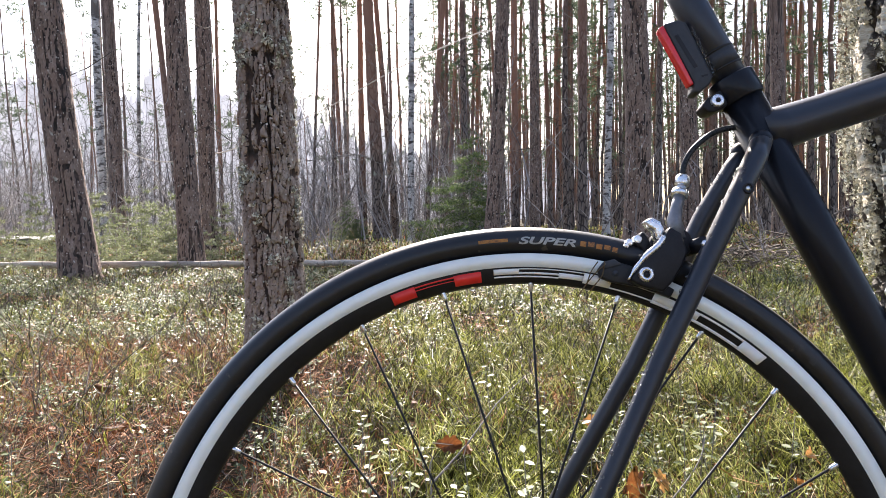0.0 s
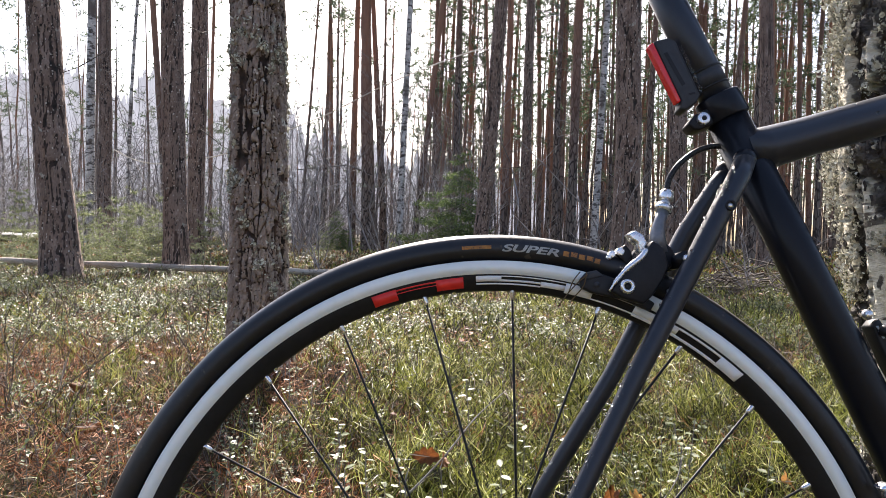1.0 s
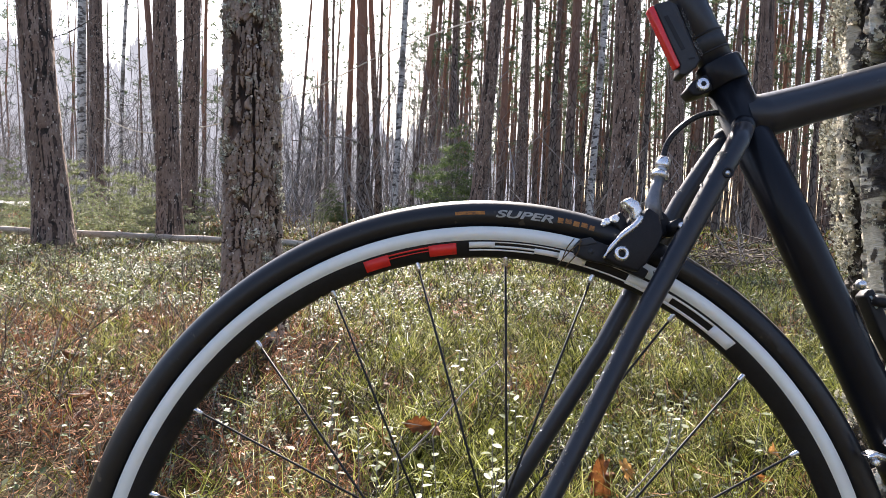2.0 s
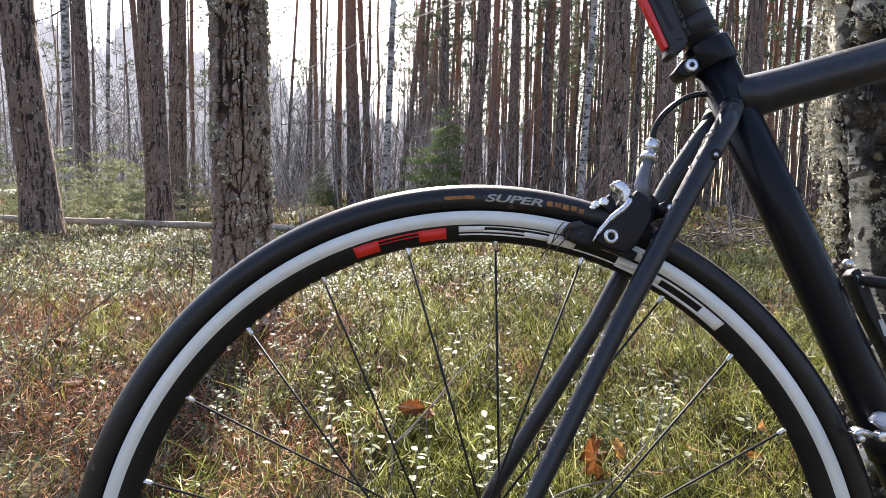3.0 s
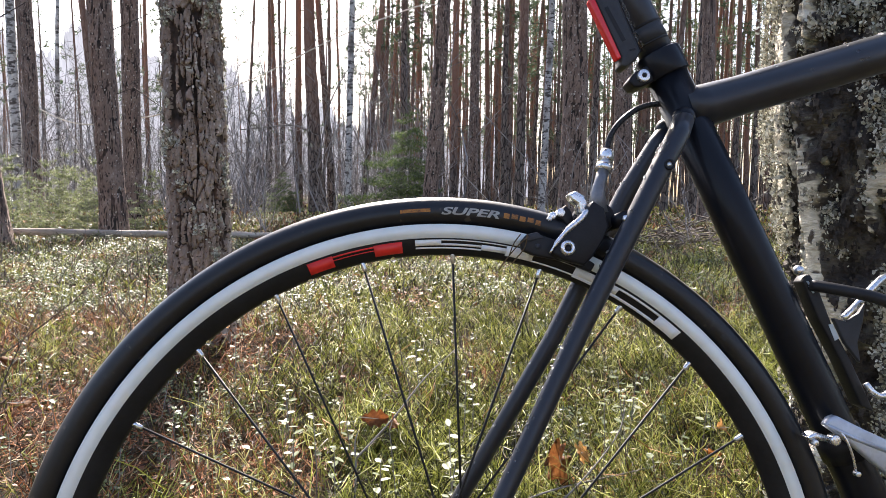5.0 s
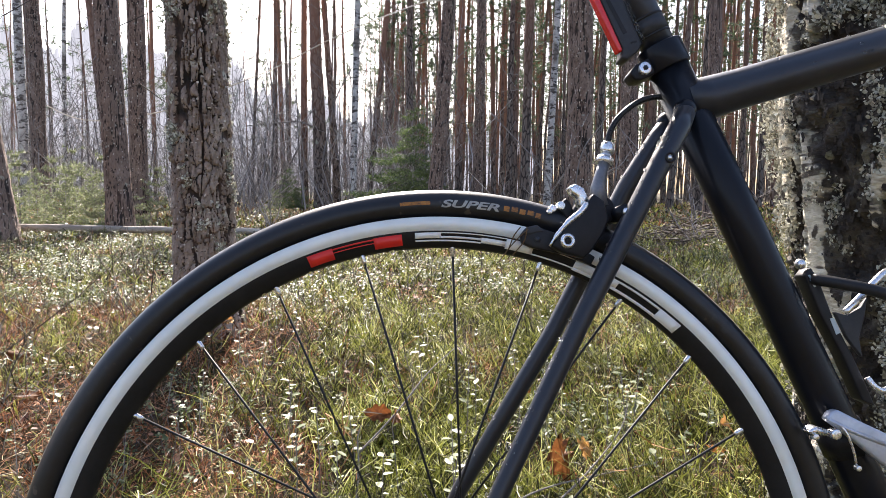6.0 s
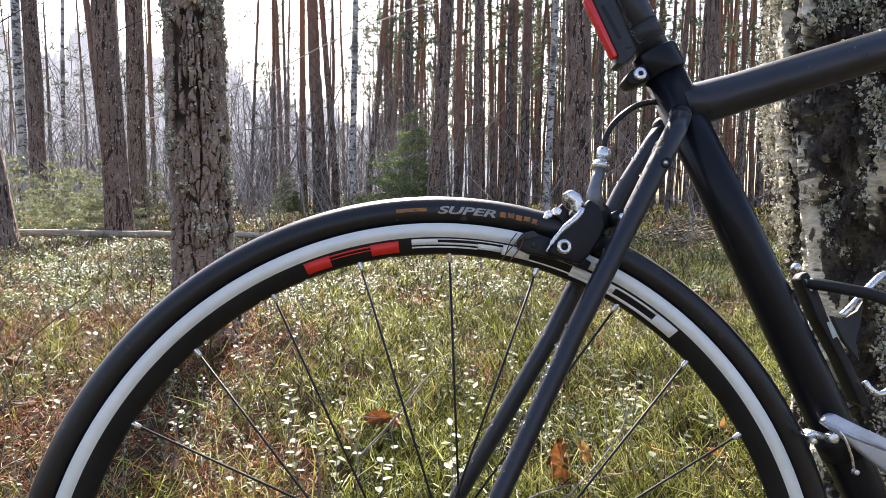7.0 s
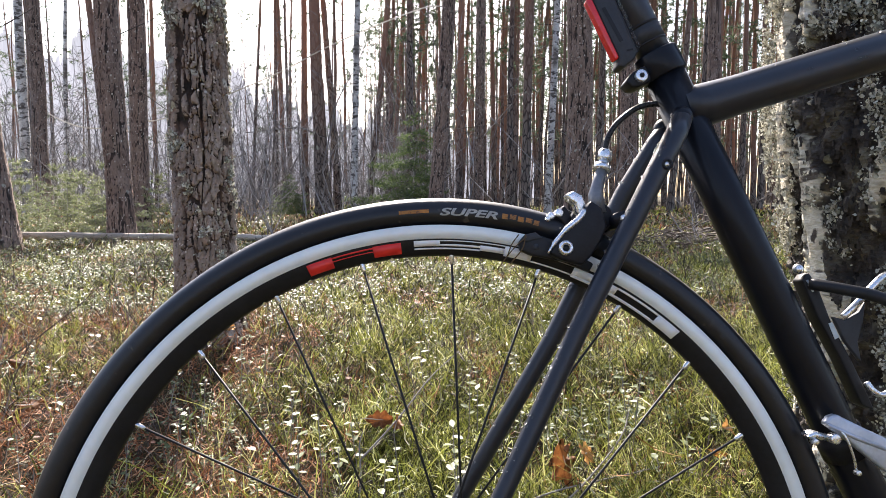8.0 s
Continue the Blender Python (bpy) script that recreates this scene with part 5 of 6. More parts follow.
near_pine()
near_birch()
PINE, BIRCH = "tall pine with grey-brown bark, orange higher up", "slim birch with black-marked white bark"
for k, (x, y, r, lean, kind) in enumerate((
        (-3.26, 6.98, 0.135, -0.018, "p"), (-3.90, 9.08, 0.127, 0.004, "p"), (-4.11, 6.16, 0.167, -0.073, "p"),
        (-7.73, 13.58, 0.149, -0.007, "p"), (-9.78, 16.58, 0.121, -0.003, "b"), (-10.32, 19.58, 0.071, 0.032, "b"), (-8.09, 17.58, 0.096, -0.069, "p"),
        (-8.43, 21.58, 0.078, -0.001, "p"), (-5.75, 23.58, 0.064, 0.043, "p"), (-4.87, 23.58, 0.075, 0.019, "p"),
        (-3.02, 18.58, 0.110, -0.005, "p"), (-2.43, 18.08, 0.210, -0.025, "p"), (-2.04, 18.58, 0.110, -0.052, "p"), (-1.37, 15.58, 0.085, 0.020, "b"),
        (-1.13, 17.58, 0.088, 0.094, "p"), (0.02, 19.58, 0.124, 0.015, "p"), (0.43, 10.58, 0.127, 0.063, "p"), (1.34, 16.58, 0.098, 0.006, "p"),
        (1.42, 12.58, 0.104, 0.003, "p"), (3.20, 19.58, 0.107, 0.0, "p"), (2.95, 15.58, 0.121, 0.010, "p"), (3.74, 16.58, 0.098, 0.035, "b"),
        (2.05, 7.28, 0.157, -0.007, "p"), (3.85, 10.58, 0.147, -0.023, "p"), (5.72, 18.58, 0.110, 0.021, "p"), (7.96, 18.58, 0.110, 0.05, "p"),
        (7.45, 15.58, 0.128, 0.015, "p"), (9.84, 19.58, 0.107, -0.002, "p"), (13.26, 25.58, 0.104, 0.008, "p"), (11.75, 21.58, 0.107, -0.010, "p"),
        (13.35, 23.58, 0.107, -0.026, "p"), (6.83, 13.58, 0.149, -0.03, "p"), (3.22, 23.58, 0.085, -0.004, "p"), (0.64, 25.58, 0.092, 0.008, "p"), (-0.69, 24.58, 0.100, 0.064, "p"))):
    near_one = y < 13
    tall_tree("pine_tree" if kind == "p" else "birch_tree", x, y, r, lean, (21.5 if y < 18 else 11.5) + (k * 37 % 20) / 10, 100 + k, PINE if kind == "p" else BIRCH, BARK_TALL if kind == "p" else BIRCH_FAR, 40 if near_one else 18, 0.07 if near_one else 0.05)


def far_woods():
    """The depth of the forest, all round: stems, crowns and leafless thickets too many to count."""
    rnd = np.random.default_rng(21)
    pos = []
    while len(pos) < 540:                    # dense pine stand ahead and to the right
        y = rnd.uniform(21, 85)
        x = rnd.uniform(-0.04, 0.98) * (y + 2)
        pos.append((x, y))
    while len(pos) < 630:                    # thinner wood on the other side
        y = rnd.uniform(27, 85)
        x = -rnd.uniform(0.02, 0.95) * (y + 2)
        pos.append((x, y))
    while len(pos) < 760:                    # the rest of the wood, round about
        an, d = rnd.uniform(0, 6.28), rnd.uniform(20, 75)
        if math.sin(an) < 0.3 and not 2.5 < an < 4.1:
            pos.append((math.cos(an) * d, math.sin(an) * d))
    while len(pos) < 880:                    # and unseen ones close behind the clearing, added to darken the reflections
        an, d = rnd.uniform(3.5, 5.9), rnd.uniform(9, 45)
        pos.append((math.cos(an) * d, math.sin(an) * d))
    p = np.array(pos)
    n = len(p)
    h, r = rnd.uniform(13, 18, n), rnd.uniform(0.05, 0.105, n)
    lean = rnd.normal(0, 0.022, (n, 2))
    z0 = ground_z(p[:, 0], p[:, 1]) - 0.2
    rows = ((0, 1.3), (0.5, 1.03), (2.0, 0.97), (4.0, 0.9), (6.5, 0.8), (9.0, 0.7), (12.0, 0.5), (99, 0.2))
    sides = 8
    rings = []
    for za, f in rows:
        z = np.minimum(za, h)
        c = p + lean * z[:, None] + rnd.normal(0, 0.035, (n, 2)) * (0.2 < za) * (za < 50)
        rings.append(np.stack([np.column_stack([c + np.array([math.cos(t), math.sin(t)]) * (r * f)[:, None], z0 + z]) for t in (2 * math.pi * k / sides for k in range(sides))], 1))
    v = np.stack(rings, 1)                   # stem, ring, side
    i = np.arange(v[..., 0].size).reshape(n, len(rows), sides)
    j = np.roll(i, -1, 2)
    q = np.stack([i[:, :-1], j[:, :-1], j[:, 1:], i[:, 1:]], -1).reshape(-1, 4)
    woods = tagged(new("far_woods"), "distant pine stems and crowns standing close together", "forest", kind="stuff")
    link_mesh("stems", fast_mesh("stems", v.reshape(-1, 3), [q]), BARK_FAR, woods)
    crowns, twig_a, twig_b = [], [], []
    for k in range(n):
        x, y = p[k]
        ahead = k < 630
        for _ in range(13 if ahead else 5):
            z = h[k] - 10.5 * rnd.random() ** 1.1
            reach = 0.5 + 1.5 * min(1, (h[k] - z) / 6) * rnd.uniform(0.5, 1.1)
            an = rnd.uniform(0, 6.28)
            st = np.array([x + lean[k, 0] * z, y + lean[k, 1] * z, z0[k] + z])
            en = st + np.array([math.cos(an) * reach, math.sin(an) * reach, reach * rnd.uniform(-0.15, 0.4)])
            twig_a.append(st), twig_b.append(en)
            for f in rnd.uniform(0.35, 1.1, 6 if ahead else 3):
                crowns.append(st + (en - st) * f + rnd.normal(0, 0.16, 3))
        for _ in range(7):                   # dead branches below the crown
            z = rnd.uniform(1.5, h[k] - 5)
            an, ln = rnd.uniform(0, 6.28), rnd.uniform(0.3, 1.3)
            st = np.array([x + lean[k, 0] * z, y + lean[k, 1] * z, z0[k] + z])
            twig_a.append(st), twig_b.append(st + np.array([math.cos(an) * ln, math.sin(an) * ln, rnd.uniform(-0.35, 0.25)]))
    v, q = sticks(twig_a, twig_b, 0.014, 0.005)
    link_mesh("branches", fast_mesh("branches", v, [q]), DARK_TWIG, woods)
    v, f = needle_clumps(np.array(crowns), 9, 0.30, 0.046, rnd)
    link_mesh("needles", fast_mesh("needles", v, [f]), NEEDLE_FAR, woods, "dark green needles", smooth=False)
    # leafless thickets
    a, b, ra, rb = [], [], [], []
    for _ in range(500):
        y = rnd.uniform(14, 50)
        x = -rnd.uniform(-0.06, 0.92) * (y + 2)
        if rnd.random() < 0.05:
            x = rnd.uniform(0.0, 0.9) * y
        z0 = float(ground_z(x, y))
        for _ in range(rnd.integers(2, 5)):
            h = rnd.uniform(1.8, 6.6)
            last = np.array([x + rnd.normal(0, 0.4), y + rnd.normal(0, 0.4), z0])
            lean = rnd.normal(0, 0.22, 2)
            r0 = rnd.uniform(0.010, 0.024)
            for k in range(5):
                nxt = last + np.array([lean[0] + rnd.normal(0, 0.22), lean[1] + rnd.normal(0, 0.22), 1]) * h / 5
                a.append(last), b.append(nxt), ra.append(r0 * (1 - k / 5.5)), rb.append(r0 * (1 - (k + 1) / 5.5))
                for _ in range(3):
                    st = last + (nxt - last) * rnd.random()
                    an, ln = rnd.uniform(0, 6.28), rnd.uniform(0.3, 1.2) * (1.1 - k / 6)
                    mid = st + np.array([math.cos(an) * ln * 0.6, math.sin(an) * ln * 0.6, ln * rnd.uniform(0.1, 0.6)])
                    end = mid + np.array([math.cos(an + 0.6) * ln * 0.4, math.sin(an + 0.6) * ln * 0.4, ln * rnd.uniform(0.2, 0.7)])
                    a.extend((st, mid)), b.extend((mid, end)), ra.extend((0.007, 0.005)), rb.extend((0.005, 0.003))
                last = nxt
    v, q = sticks(a, b, ra, rb)
    th = tagged(new("bare_thicket", fast_mesh("bare_thicket", v, [q])), "leafless grey thicket of thin stems", "shrubs", kind="stuff")
    th.data.materials.append(GREY_TWIG)


far_woods()


def haze_backdrop():
    """The far edge of the wood beyond everything else, its mist painted as pale glowing colour."""
    rnd = np.random.default_rng(8)
    n = 1400
    an = np.radians(np.linspace(78, 200, n))
    rad = 130 + 6 * np.sin(an * 9)
    top = 15 + 11 * smoothstep(1.60, 1.95, an) + 2.5 * vnoise(an * 40, an * 0, an * 0, 1) + 1.6 * vnoise(an * 150, an * 0, an * 0, 2) + rnd.uniform(-1.2, 1.2, n)
    x, y = rad * np.cos(an), rad * np.sin(an)
    v = np.concatenate([np.stack([x, y, np.full(n, -2.0)], 1), np.stack([x, y, top], 1)])
    i = np.arange(n - 1)[:, None]
    ob = link_mesh("backdrop", fast_mesh("backdrop", v, [np.concatenate([i, i + 1, i + n + 1, i + n], 1)]), PAINTED_HAZE)
    tagged(ob, "pale grey far edge of the wood, haze painted in with a glow", "backdrop", kind="structure")


haze_backdrop()


# ---------------------------------------------------------------- fallen wood, young trees
def fallen_log():
    bm = tube(curve_points([(-9.5, 6.9, 0.25), (-6.5, 6.75, 0.235), (-4.2, 6.68, 0.215), (-2.6, 6.66, 0.20), (-1.0, 6.68, 0.185), (0.4, 6.7, 0.16)], 60), [0.052 + 0.004 * math.sin(i * 1.7) - 0.0004 * i for i in range(61)], 14)
    for v in bm.verts:
        v.co += Vector((0, 1, 1)) * 0.006 * noise.noise(v.co * 5)
    ob = part("fallen_log", bm, LOG_WOOD)
    tagged(ob, "long thin barkless log lying on the ground", "log")


def whip(name, ctrl, r0, r1, material, label, category, n=40):
    pts = curve_points(ctrl, n)
    ob = part(name, tube(pts, [r0 + (r1 - r0) * i / n for i in range(n + 1)], 8), material)
    tagged(ob, label, category)
    return ob


def sapling_mesh(seed, height, spread, whorls, tuft, length, droop, side=0.0):
    """Stem and branches, and the needles, of a young conifer: whorls of boughs that carry short side twigs."""
    rnd = np.random.default_rng(seed)
    bend = rnd.normal(0, 0.04, 2) * height
    def axis(z):
        return np.array([bend[0] * (z / height) ** 2, bend[1] * (z / height) ** 2, z])
    a, b, ra, cl = [], [], [], []
    for k in range(6):
        a.append(axis(height * k / 6)), b.append(axis(height * (k + 1) / 6)), ra.append(0.011 * height * (1 - k / 7))
    for k in range(whorls):
        z = height * (0.06 + 0.92 * (k + rnd.uniform(-0.3, 0.3)) / whorls)
        reach = spread * (1 - z / height) ** 0.85 + 0.05
        turn = rnd.uniform(0, 6.28)
        for w in range(6):
            if rnd.random() < 0.12:
                continue
            an = turn + w * 1.047 + rnd.normal(0, 0.22)
            l = reach * rnd.uniform(0.55, 1.2) * (1 + side * math.cos(an - 2.6))
            p = axis(min(z, height))
            e = p + np.array([math.cos(an) * l, math.sin(an) * l, l * rnd.uniform(0.05, 0.30) - droop * l])
            m = (p + e) / 2 + np.array([0, 0, -0.08 * l])
            a.extend((p, m)), b.extend((m, e)), ra.extend((0.004 * height ** 0.5, 0.003 * height ** 0.5))
            for f in np.arange(0.22, 1.02, 0.075 / max(l, 0.08)):
                q = m + (e - m) * (f * 2 - 1) if f > 0.5 else p + (m - p) * f * 2
                cl.append(q)
                for s in (-1, 1):
                    tl = l * 0.30 * (1.15 - f) + 0.03
                    g = q + np.array([-math.sin(an) * s + math.cos(an) * 0.7, math.cos(an) * s + math.sin(an) * 0.7, -0.25 - droop]) * tl * rnd.uniform(0.6, 1.1)
                    a.append(q), b.append(g), ra.append(0.0022)
                    for t in np.linspace(0.3, 1.0, max(1, int(tl / 0.035))):
                        cl.append(q + (g - q) * t)
    v, q = sticks(a, b, ra, 0.0015, 4)
    nv, nf = needle_clumps(np.array(cl), tuft, length, length * 0.17, rnd)
    return fast_mesh("stem", v, [q]), fast_mesh("needles", nv, [nf])


def conifer(name, meshes, x, y, turn, size, needles, label):
    t = new(name)
    t.location = (x, y, float(ground_z(x, y)))
    t.rotation_euler = (0, 0, turn)
    t.scale = (size, size, size)
    tagged(t, label, "tree" if name == "spruce_tree" else "sapling", group="" if name == "spruce_tree" else "young pines")
    link_mesh("stem", meshes[0], GREY_TWIG, t)
    link_mesh("needles", meshes[1], needles, t, smooth=False)
    return t


fallen_log()
whip("leaning_pole", [(-5.41, 9.58, 1.86), (-5.05, 9.57, 1.70), (-4.65, 9.57, 1.65), (-4.03, 9.57, 1.75), (-3.65, 9.58, 1.83), (-2.73, 9.58, 2.19), (-1.97, 9.58, 2.52), (-1.29, 9.6, 2.89), (-0.61, 9.7, 3.23), (0.21, 10.0, 3.63), (0.55, 10.45, 3.8)], 0.008, 0.011, DEAD_WOOD, "thin pale dead bough caught between the trees", "branch")
whip("bare_branch", [(-4.58, 18.08, 2.41), (-3.54, 17.97, 2.52), (-2.97, 17.97, 2.53), (-2.45, 18.05, 2.31)], 0.014, 0.030, GREY_TWIG, "bare grey branch arching from a pine", "branch")
whip("bare_branch", [(-2.48, 17.97, 0.1), (-2.45, 17.9, 1.14), (-2.19, 17.82, 2.42), (-1.98, 17.82, 3.27), (-1.41, 17.68, 4.27), (-1.2, 17.68, 4.77)], 0.030, 0.014, GREY_TWIG, "bare grey branch climbing beside a pine", "branch")
for ctrl in ([(0.60, 5.9, 1.62), (0.68, 5.88, 1.53), (0.88, 5.88, 1.34), (1.08, 5.88, 1.14), (1.28, 5.88, 0.93), (1.41, 5.88, 0.68), (1.48, 5.9, 0.1)], [(1.96, 5.58, 1.56), (1.81, 5.58, 1.30), (1.65, 5.58, 1.08), (1.58, 5.58, 0.76), (1.56, 5.6, 0.1)], [(1.76, 4.58, 1.02), (1.67, 4.58, 0.88), (1.57, 4.58, 0.82), (1.52, 4.58, 0.68), (1.50, 4.6, 0.1)]):
    whip("leafless_shrub", ctrl, 0.003, 0.008, GREY_TWIG, "single thin leafless arching stem", "shrub", 24)
YOUNG = [sapling_mesh(70 + s, 1.0, 0.34, 7, 6, 0.050, -0.35) for s in range(4)]
rs = np.random.default_rng(3)
for x, y, size in ((-5.3, 8.3, 0.95), (-4.95, 8.0, 1.10), (-4.3, 8.6, 0.85), (-3.95, 8.0, 1.05), (-4.9, 9.3, 1.25), (-5.9, 9.0, 1.1), (-3.55, 8.8, 0.95), (-2.75, 8.2, 0.55), (-6.4, 8.0, 1.0), (-5.6, 7.5, 0.75), (-4.45, 7.5, 0.70),
                   (-4.65, 8.5, 0.95), (-5.1, 7.3, 0.6), (-3.75, 7.4, 0.6), (-4.15, 9.4, 1.1), (-5.5, 9.9, 1.2), (-6.1, 7.4, 0.7), (-3.0, 9.6, 0.8), (-6.9, 9.6, 1.2), (-2.3, 10.8, 0.6), (-3.4, 7.9, 0.5), (-7.3, 8.6, 1.0)):
    conifer("pine_sapling", YOUNG[rs.integers(4)], x, y, rs.uniform(0, 6.28), size, NEEDLE_PALE, "pale green pine sapling behind the log")
SPRUCE = sapling_mesh(90, 1.95, 1.05, 16, 6, 0.060, 0.30, 0.25)
conifer("spruce_tree", SPRUCE, 0.06, 11.6, 0.4, 1.17, NEEDLE_SPRUCE, "small dark green spruce among the pines")
conifer("spruce_tree", SPRUCE, -2.9, 15.5, 2.4, 0.6, NEEDLE_SPRUCE, "small dark green spruce among the pines")


def brush(name, x, y, w, d, h, count, seed, label, r=0.006):
    """A heap of dead sticks."""
    rnd = np.random.default_rng(seed)
    a, b = [], []
    for _ in range(count):
        c = np.array([x + rnd.normal(0, w * 0.35), y + rnd.normal(0, d * 0.35), 0])
        c[2] = float(ground_z(c[0], c[1])) + 0.02 + abs(rnd.normal(0, h * 0.45)) * max(0, 1 - abs(c[0] - x) / w)
        an, l = rnd.uniform(0, 6.28), rnd.uniform(0.12, 0.45) * w
        dr = np.array([math.cos(an), math.sin(an), rnd.normal(0, 0.35)]) * l
        a.append(c - dr * 0.5), b.append(c + dr * 0.5)
    v, q = sticks(a, b, rnd.uniform(0.4, 1.2, count) * r, 0.002, 4)
    ob = new(name, fast_mesh(name, v, [q]))
    ob.data.materials.append(DARK_TWIG)
    tagged(ob, label, "brushwood", kind="stuff")


brush("brushwood_heap", 2.93, 6.1, 0.85, 0.7, 0.30, 260, 4, "heap of dead grey branches on the grass", 0.010)
brush("brushwood_heap", -1.9, 6.1, 0.5, 0.3, 0.12, 40, 5, "few dead twigs beside the log")


def bare_shrub(x, y, h, stems, seed, label="thin leafless shrub among the low plants", spread=0.35, r=0.004, bark=GREY_TWIG):
    rnd = np.random.default_rng(seed)
    z0 = float(ground_z(x, y))
    a, b, ra, rb = [], [], [], []
    for _ in range(stems):
        last = np.array([x + rnd.normal(0, 0.05), y + rnd.normal(0, 0.05), z0])
        lean = rnd.normal(0, spread, 2)
        hh = h * rnd.uniform(0.6, 1.05)
        for k in range(5):
            nxt = last + np.array([lean[0] + rnd.normal(0, 0.2), lean[1] + rnd.normal(0, 0.2), 1]) * hh / 5
            a.append(last), b.append(nxt), ra.append(r * (1 - k / 6)), rb.append(r * (1 - (k + 1) / 6))
            for _ in range(2):
                an, ln = rnd.uniform(0, 6.28), hh * rnd.uniform(0.08, 0.25)
                st = last + (nxt - last) * rnd.random()
                a.append(st), b.append(st + np.array([math.cos(an), math.sin(an), rnd.uniform(0.2, 1.2)]) * ln), ra.append(r * 0.45), rb.append(r * 0.2)
            last = nxt
    v, q = sticks(a, b, ra, rb, 4)
    ob = new("bare_shrub", fast_mesh("bare_shrub", v, [q]))
    ob.data.materials.append(bark)
    tagged(ob, label, "shrub", group="bare shrubs")


for k, (x, y, h, n) in enumerate(((1.9, 6.0, 1.5, 4), (1.35, 6.8, 1.3, 3), (2.6, 7.9, 1.6, 4), (-1.9, 8.4, 1.6, 5), (-2.5, 9.8, 2.0, 5), (-1.2, 10.4, 2.4, 6), (-5.6, 10.2, 2.6, 5), (-6.8, 11.0, 2.8, 6), (-2.9, 11.5, 2.8, 6), (-4.4, 12.0, 3.0, 6), (-0.9, 11.6, 2.2, 5), (2.9, 5.8, 0.9, 4), (-3.9, 10.6, 2.4, 5), (-0.4, 8.6, 0.9, 4), (4.2, 8.6, 1.6, 4))):
    bare_shrub(x, y, h, n, 300 + k, r=0.0075)
for k, (x, y, h, n) in enumerate(((-1.30, 1.25, 0.50, 4), (-1.05, 1.05, 0.40, 3), (-0.95, 1.75, 0.42, 3), (-1.55, 1.6, 0.45, 4), (-1.15, 2.3, 0.4, 3), (-2.1, 2.9, 0.45, 4), (-0.6, 2.9, 0.35, 3), (-1.75, 2.1, 0.5, 3), (-1.45, 3.0, 0.5, 3), (0.05, 1.15, 0.36, 3), (0.42, 1.6, 0.34, 2), (0.85, 2.4, 0.4, 3))):
    bare_shrub(x, y, h, n, 340 + k, spread=0.45, r=0.0026, bark=DARK_TWIG)


# ---------------------------------------------------------------- low plants
def spread_points(n, y0, y1, rnd, keep=None):
    """Places in the stretch of ground between y0 and y1, wider farther off."""
    out = []
    got = 0
    while got < n:
        m = n * 2
        y = np.sqrt(rnd.uniform((y0 + 0.75) ** 2, (y1 + 0.75) ** 2, m)) - 0.75
        x = rnd.uniform(-1, 1, m) * (0.86 * (y + 0.45) + 0.35)
        ok = (np.hypot(x - PINE_AT[0], y - PINE_AT[1]) > 0.14) & (np.hypot(x - BIRCH_AT[0] - 0.05, y - BIRCH_AT[1]) > 0.17)
        ok &= ~((np.abs(y) < 0.05) & (np.abs(x) < 0.25))
        if keep is not None:
            ok &= rnd.random(m) < keep(x, y)
        out.append(np.stack([x[ok], y[ok]], 1))
        got += ok.sum()
    p = np.concatenate(out)[:n]
    return np.column_stack([p, ground_z(p[:, 0], p[:, 1])])


def blades(p, h0, h1, width, bend, rnd):
    """Narrow curved blades, in two bends, from the places p."""
    m = len(p)
    an = rnd.uniform(0, 6.28, m)
    h = rnd.uniform(h0, h1, m)
    d = np.stack([np.cos(an), np.sin(an), np.zeros(m)], 1)
    fa = rnd.uniform(0, 6.28, m)
    s = np.stack([np.cos(fa), np.sin(fa), np.zeros(m)], 1) * (width * rnd.uniform(0.6, 1.2, m) / 2)[:, None]
    be = (np.abs(rnd.normal(0, bend, m)) * h)[:, None]
    up = np.array([0, 0, 1.0])
    kink = np.column_stack([rnd.normal(0, 0.26, (m, 2)) * h[:, None], np.zeros(m)])
    mid = p + d * be * 0.35 + kink + up * (h * rnd.uniform(0.45, 0.65, m))[:, None]
    tip = p + d * be + kink * 0.4 + up * (h * np.clip(1 - be[:, 0] / h * 0.35, 0.3, 1))[:, None]
    v = np.stack([p - s, p + s, mid + s * 0.9, mid - s * 0.9, tip], 1).reshape(-1, 3)
    i = np.arange(m)[:, None] * 5
    return (v, np.concatenate([i, i + 1, i + 2, i + 3], 1)), (np.concatenate([i + 3, i + 2, i + 4], 1))


def ribbons(P, w, rnd):
    """Thin flat strips along many lines of points P (m, k, 3), with a half width w for each point of the line."""
    m, k = P.shape[:2]
    fa = rnd.uniform(0, 6.28, m)
    s = np.stack([np.cos(fa), 0.5 * np.sin(fa), 0.35 * np.sin(fa * 3)], 1)[:, None, :] * w[..., None]
    v = np.stack([P - s, P + s], 2).reshape(-1, 3)
    i = (np.arange(m)[:, None] * k + np.arange(k - 1)[None]).reshape(-1, 1) * 2
    return v, np.concatenate([i, i + 1, i + 3, i + 2], 1)


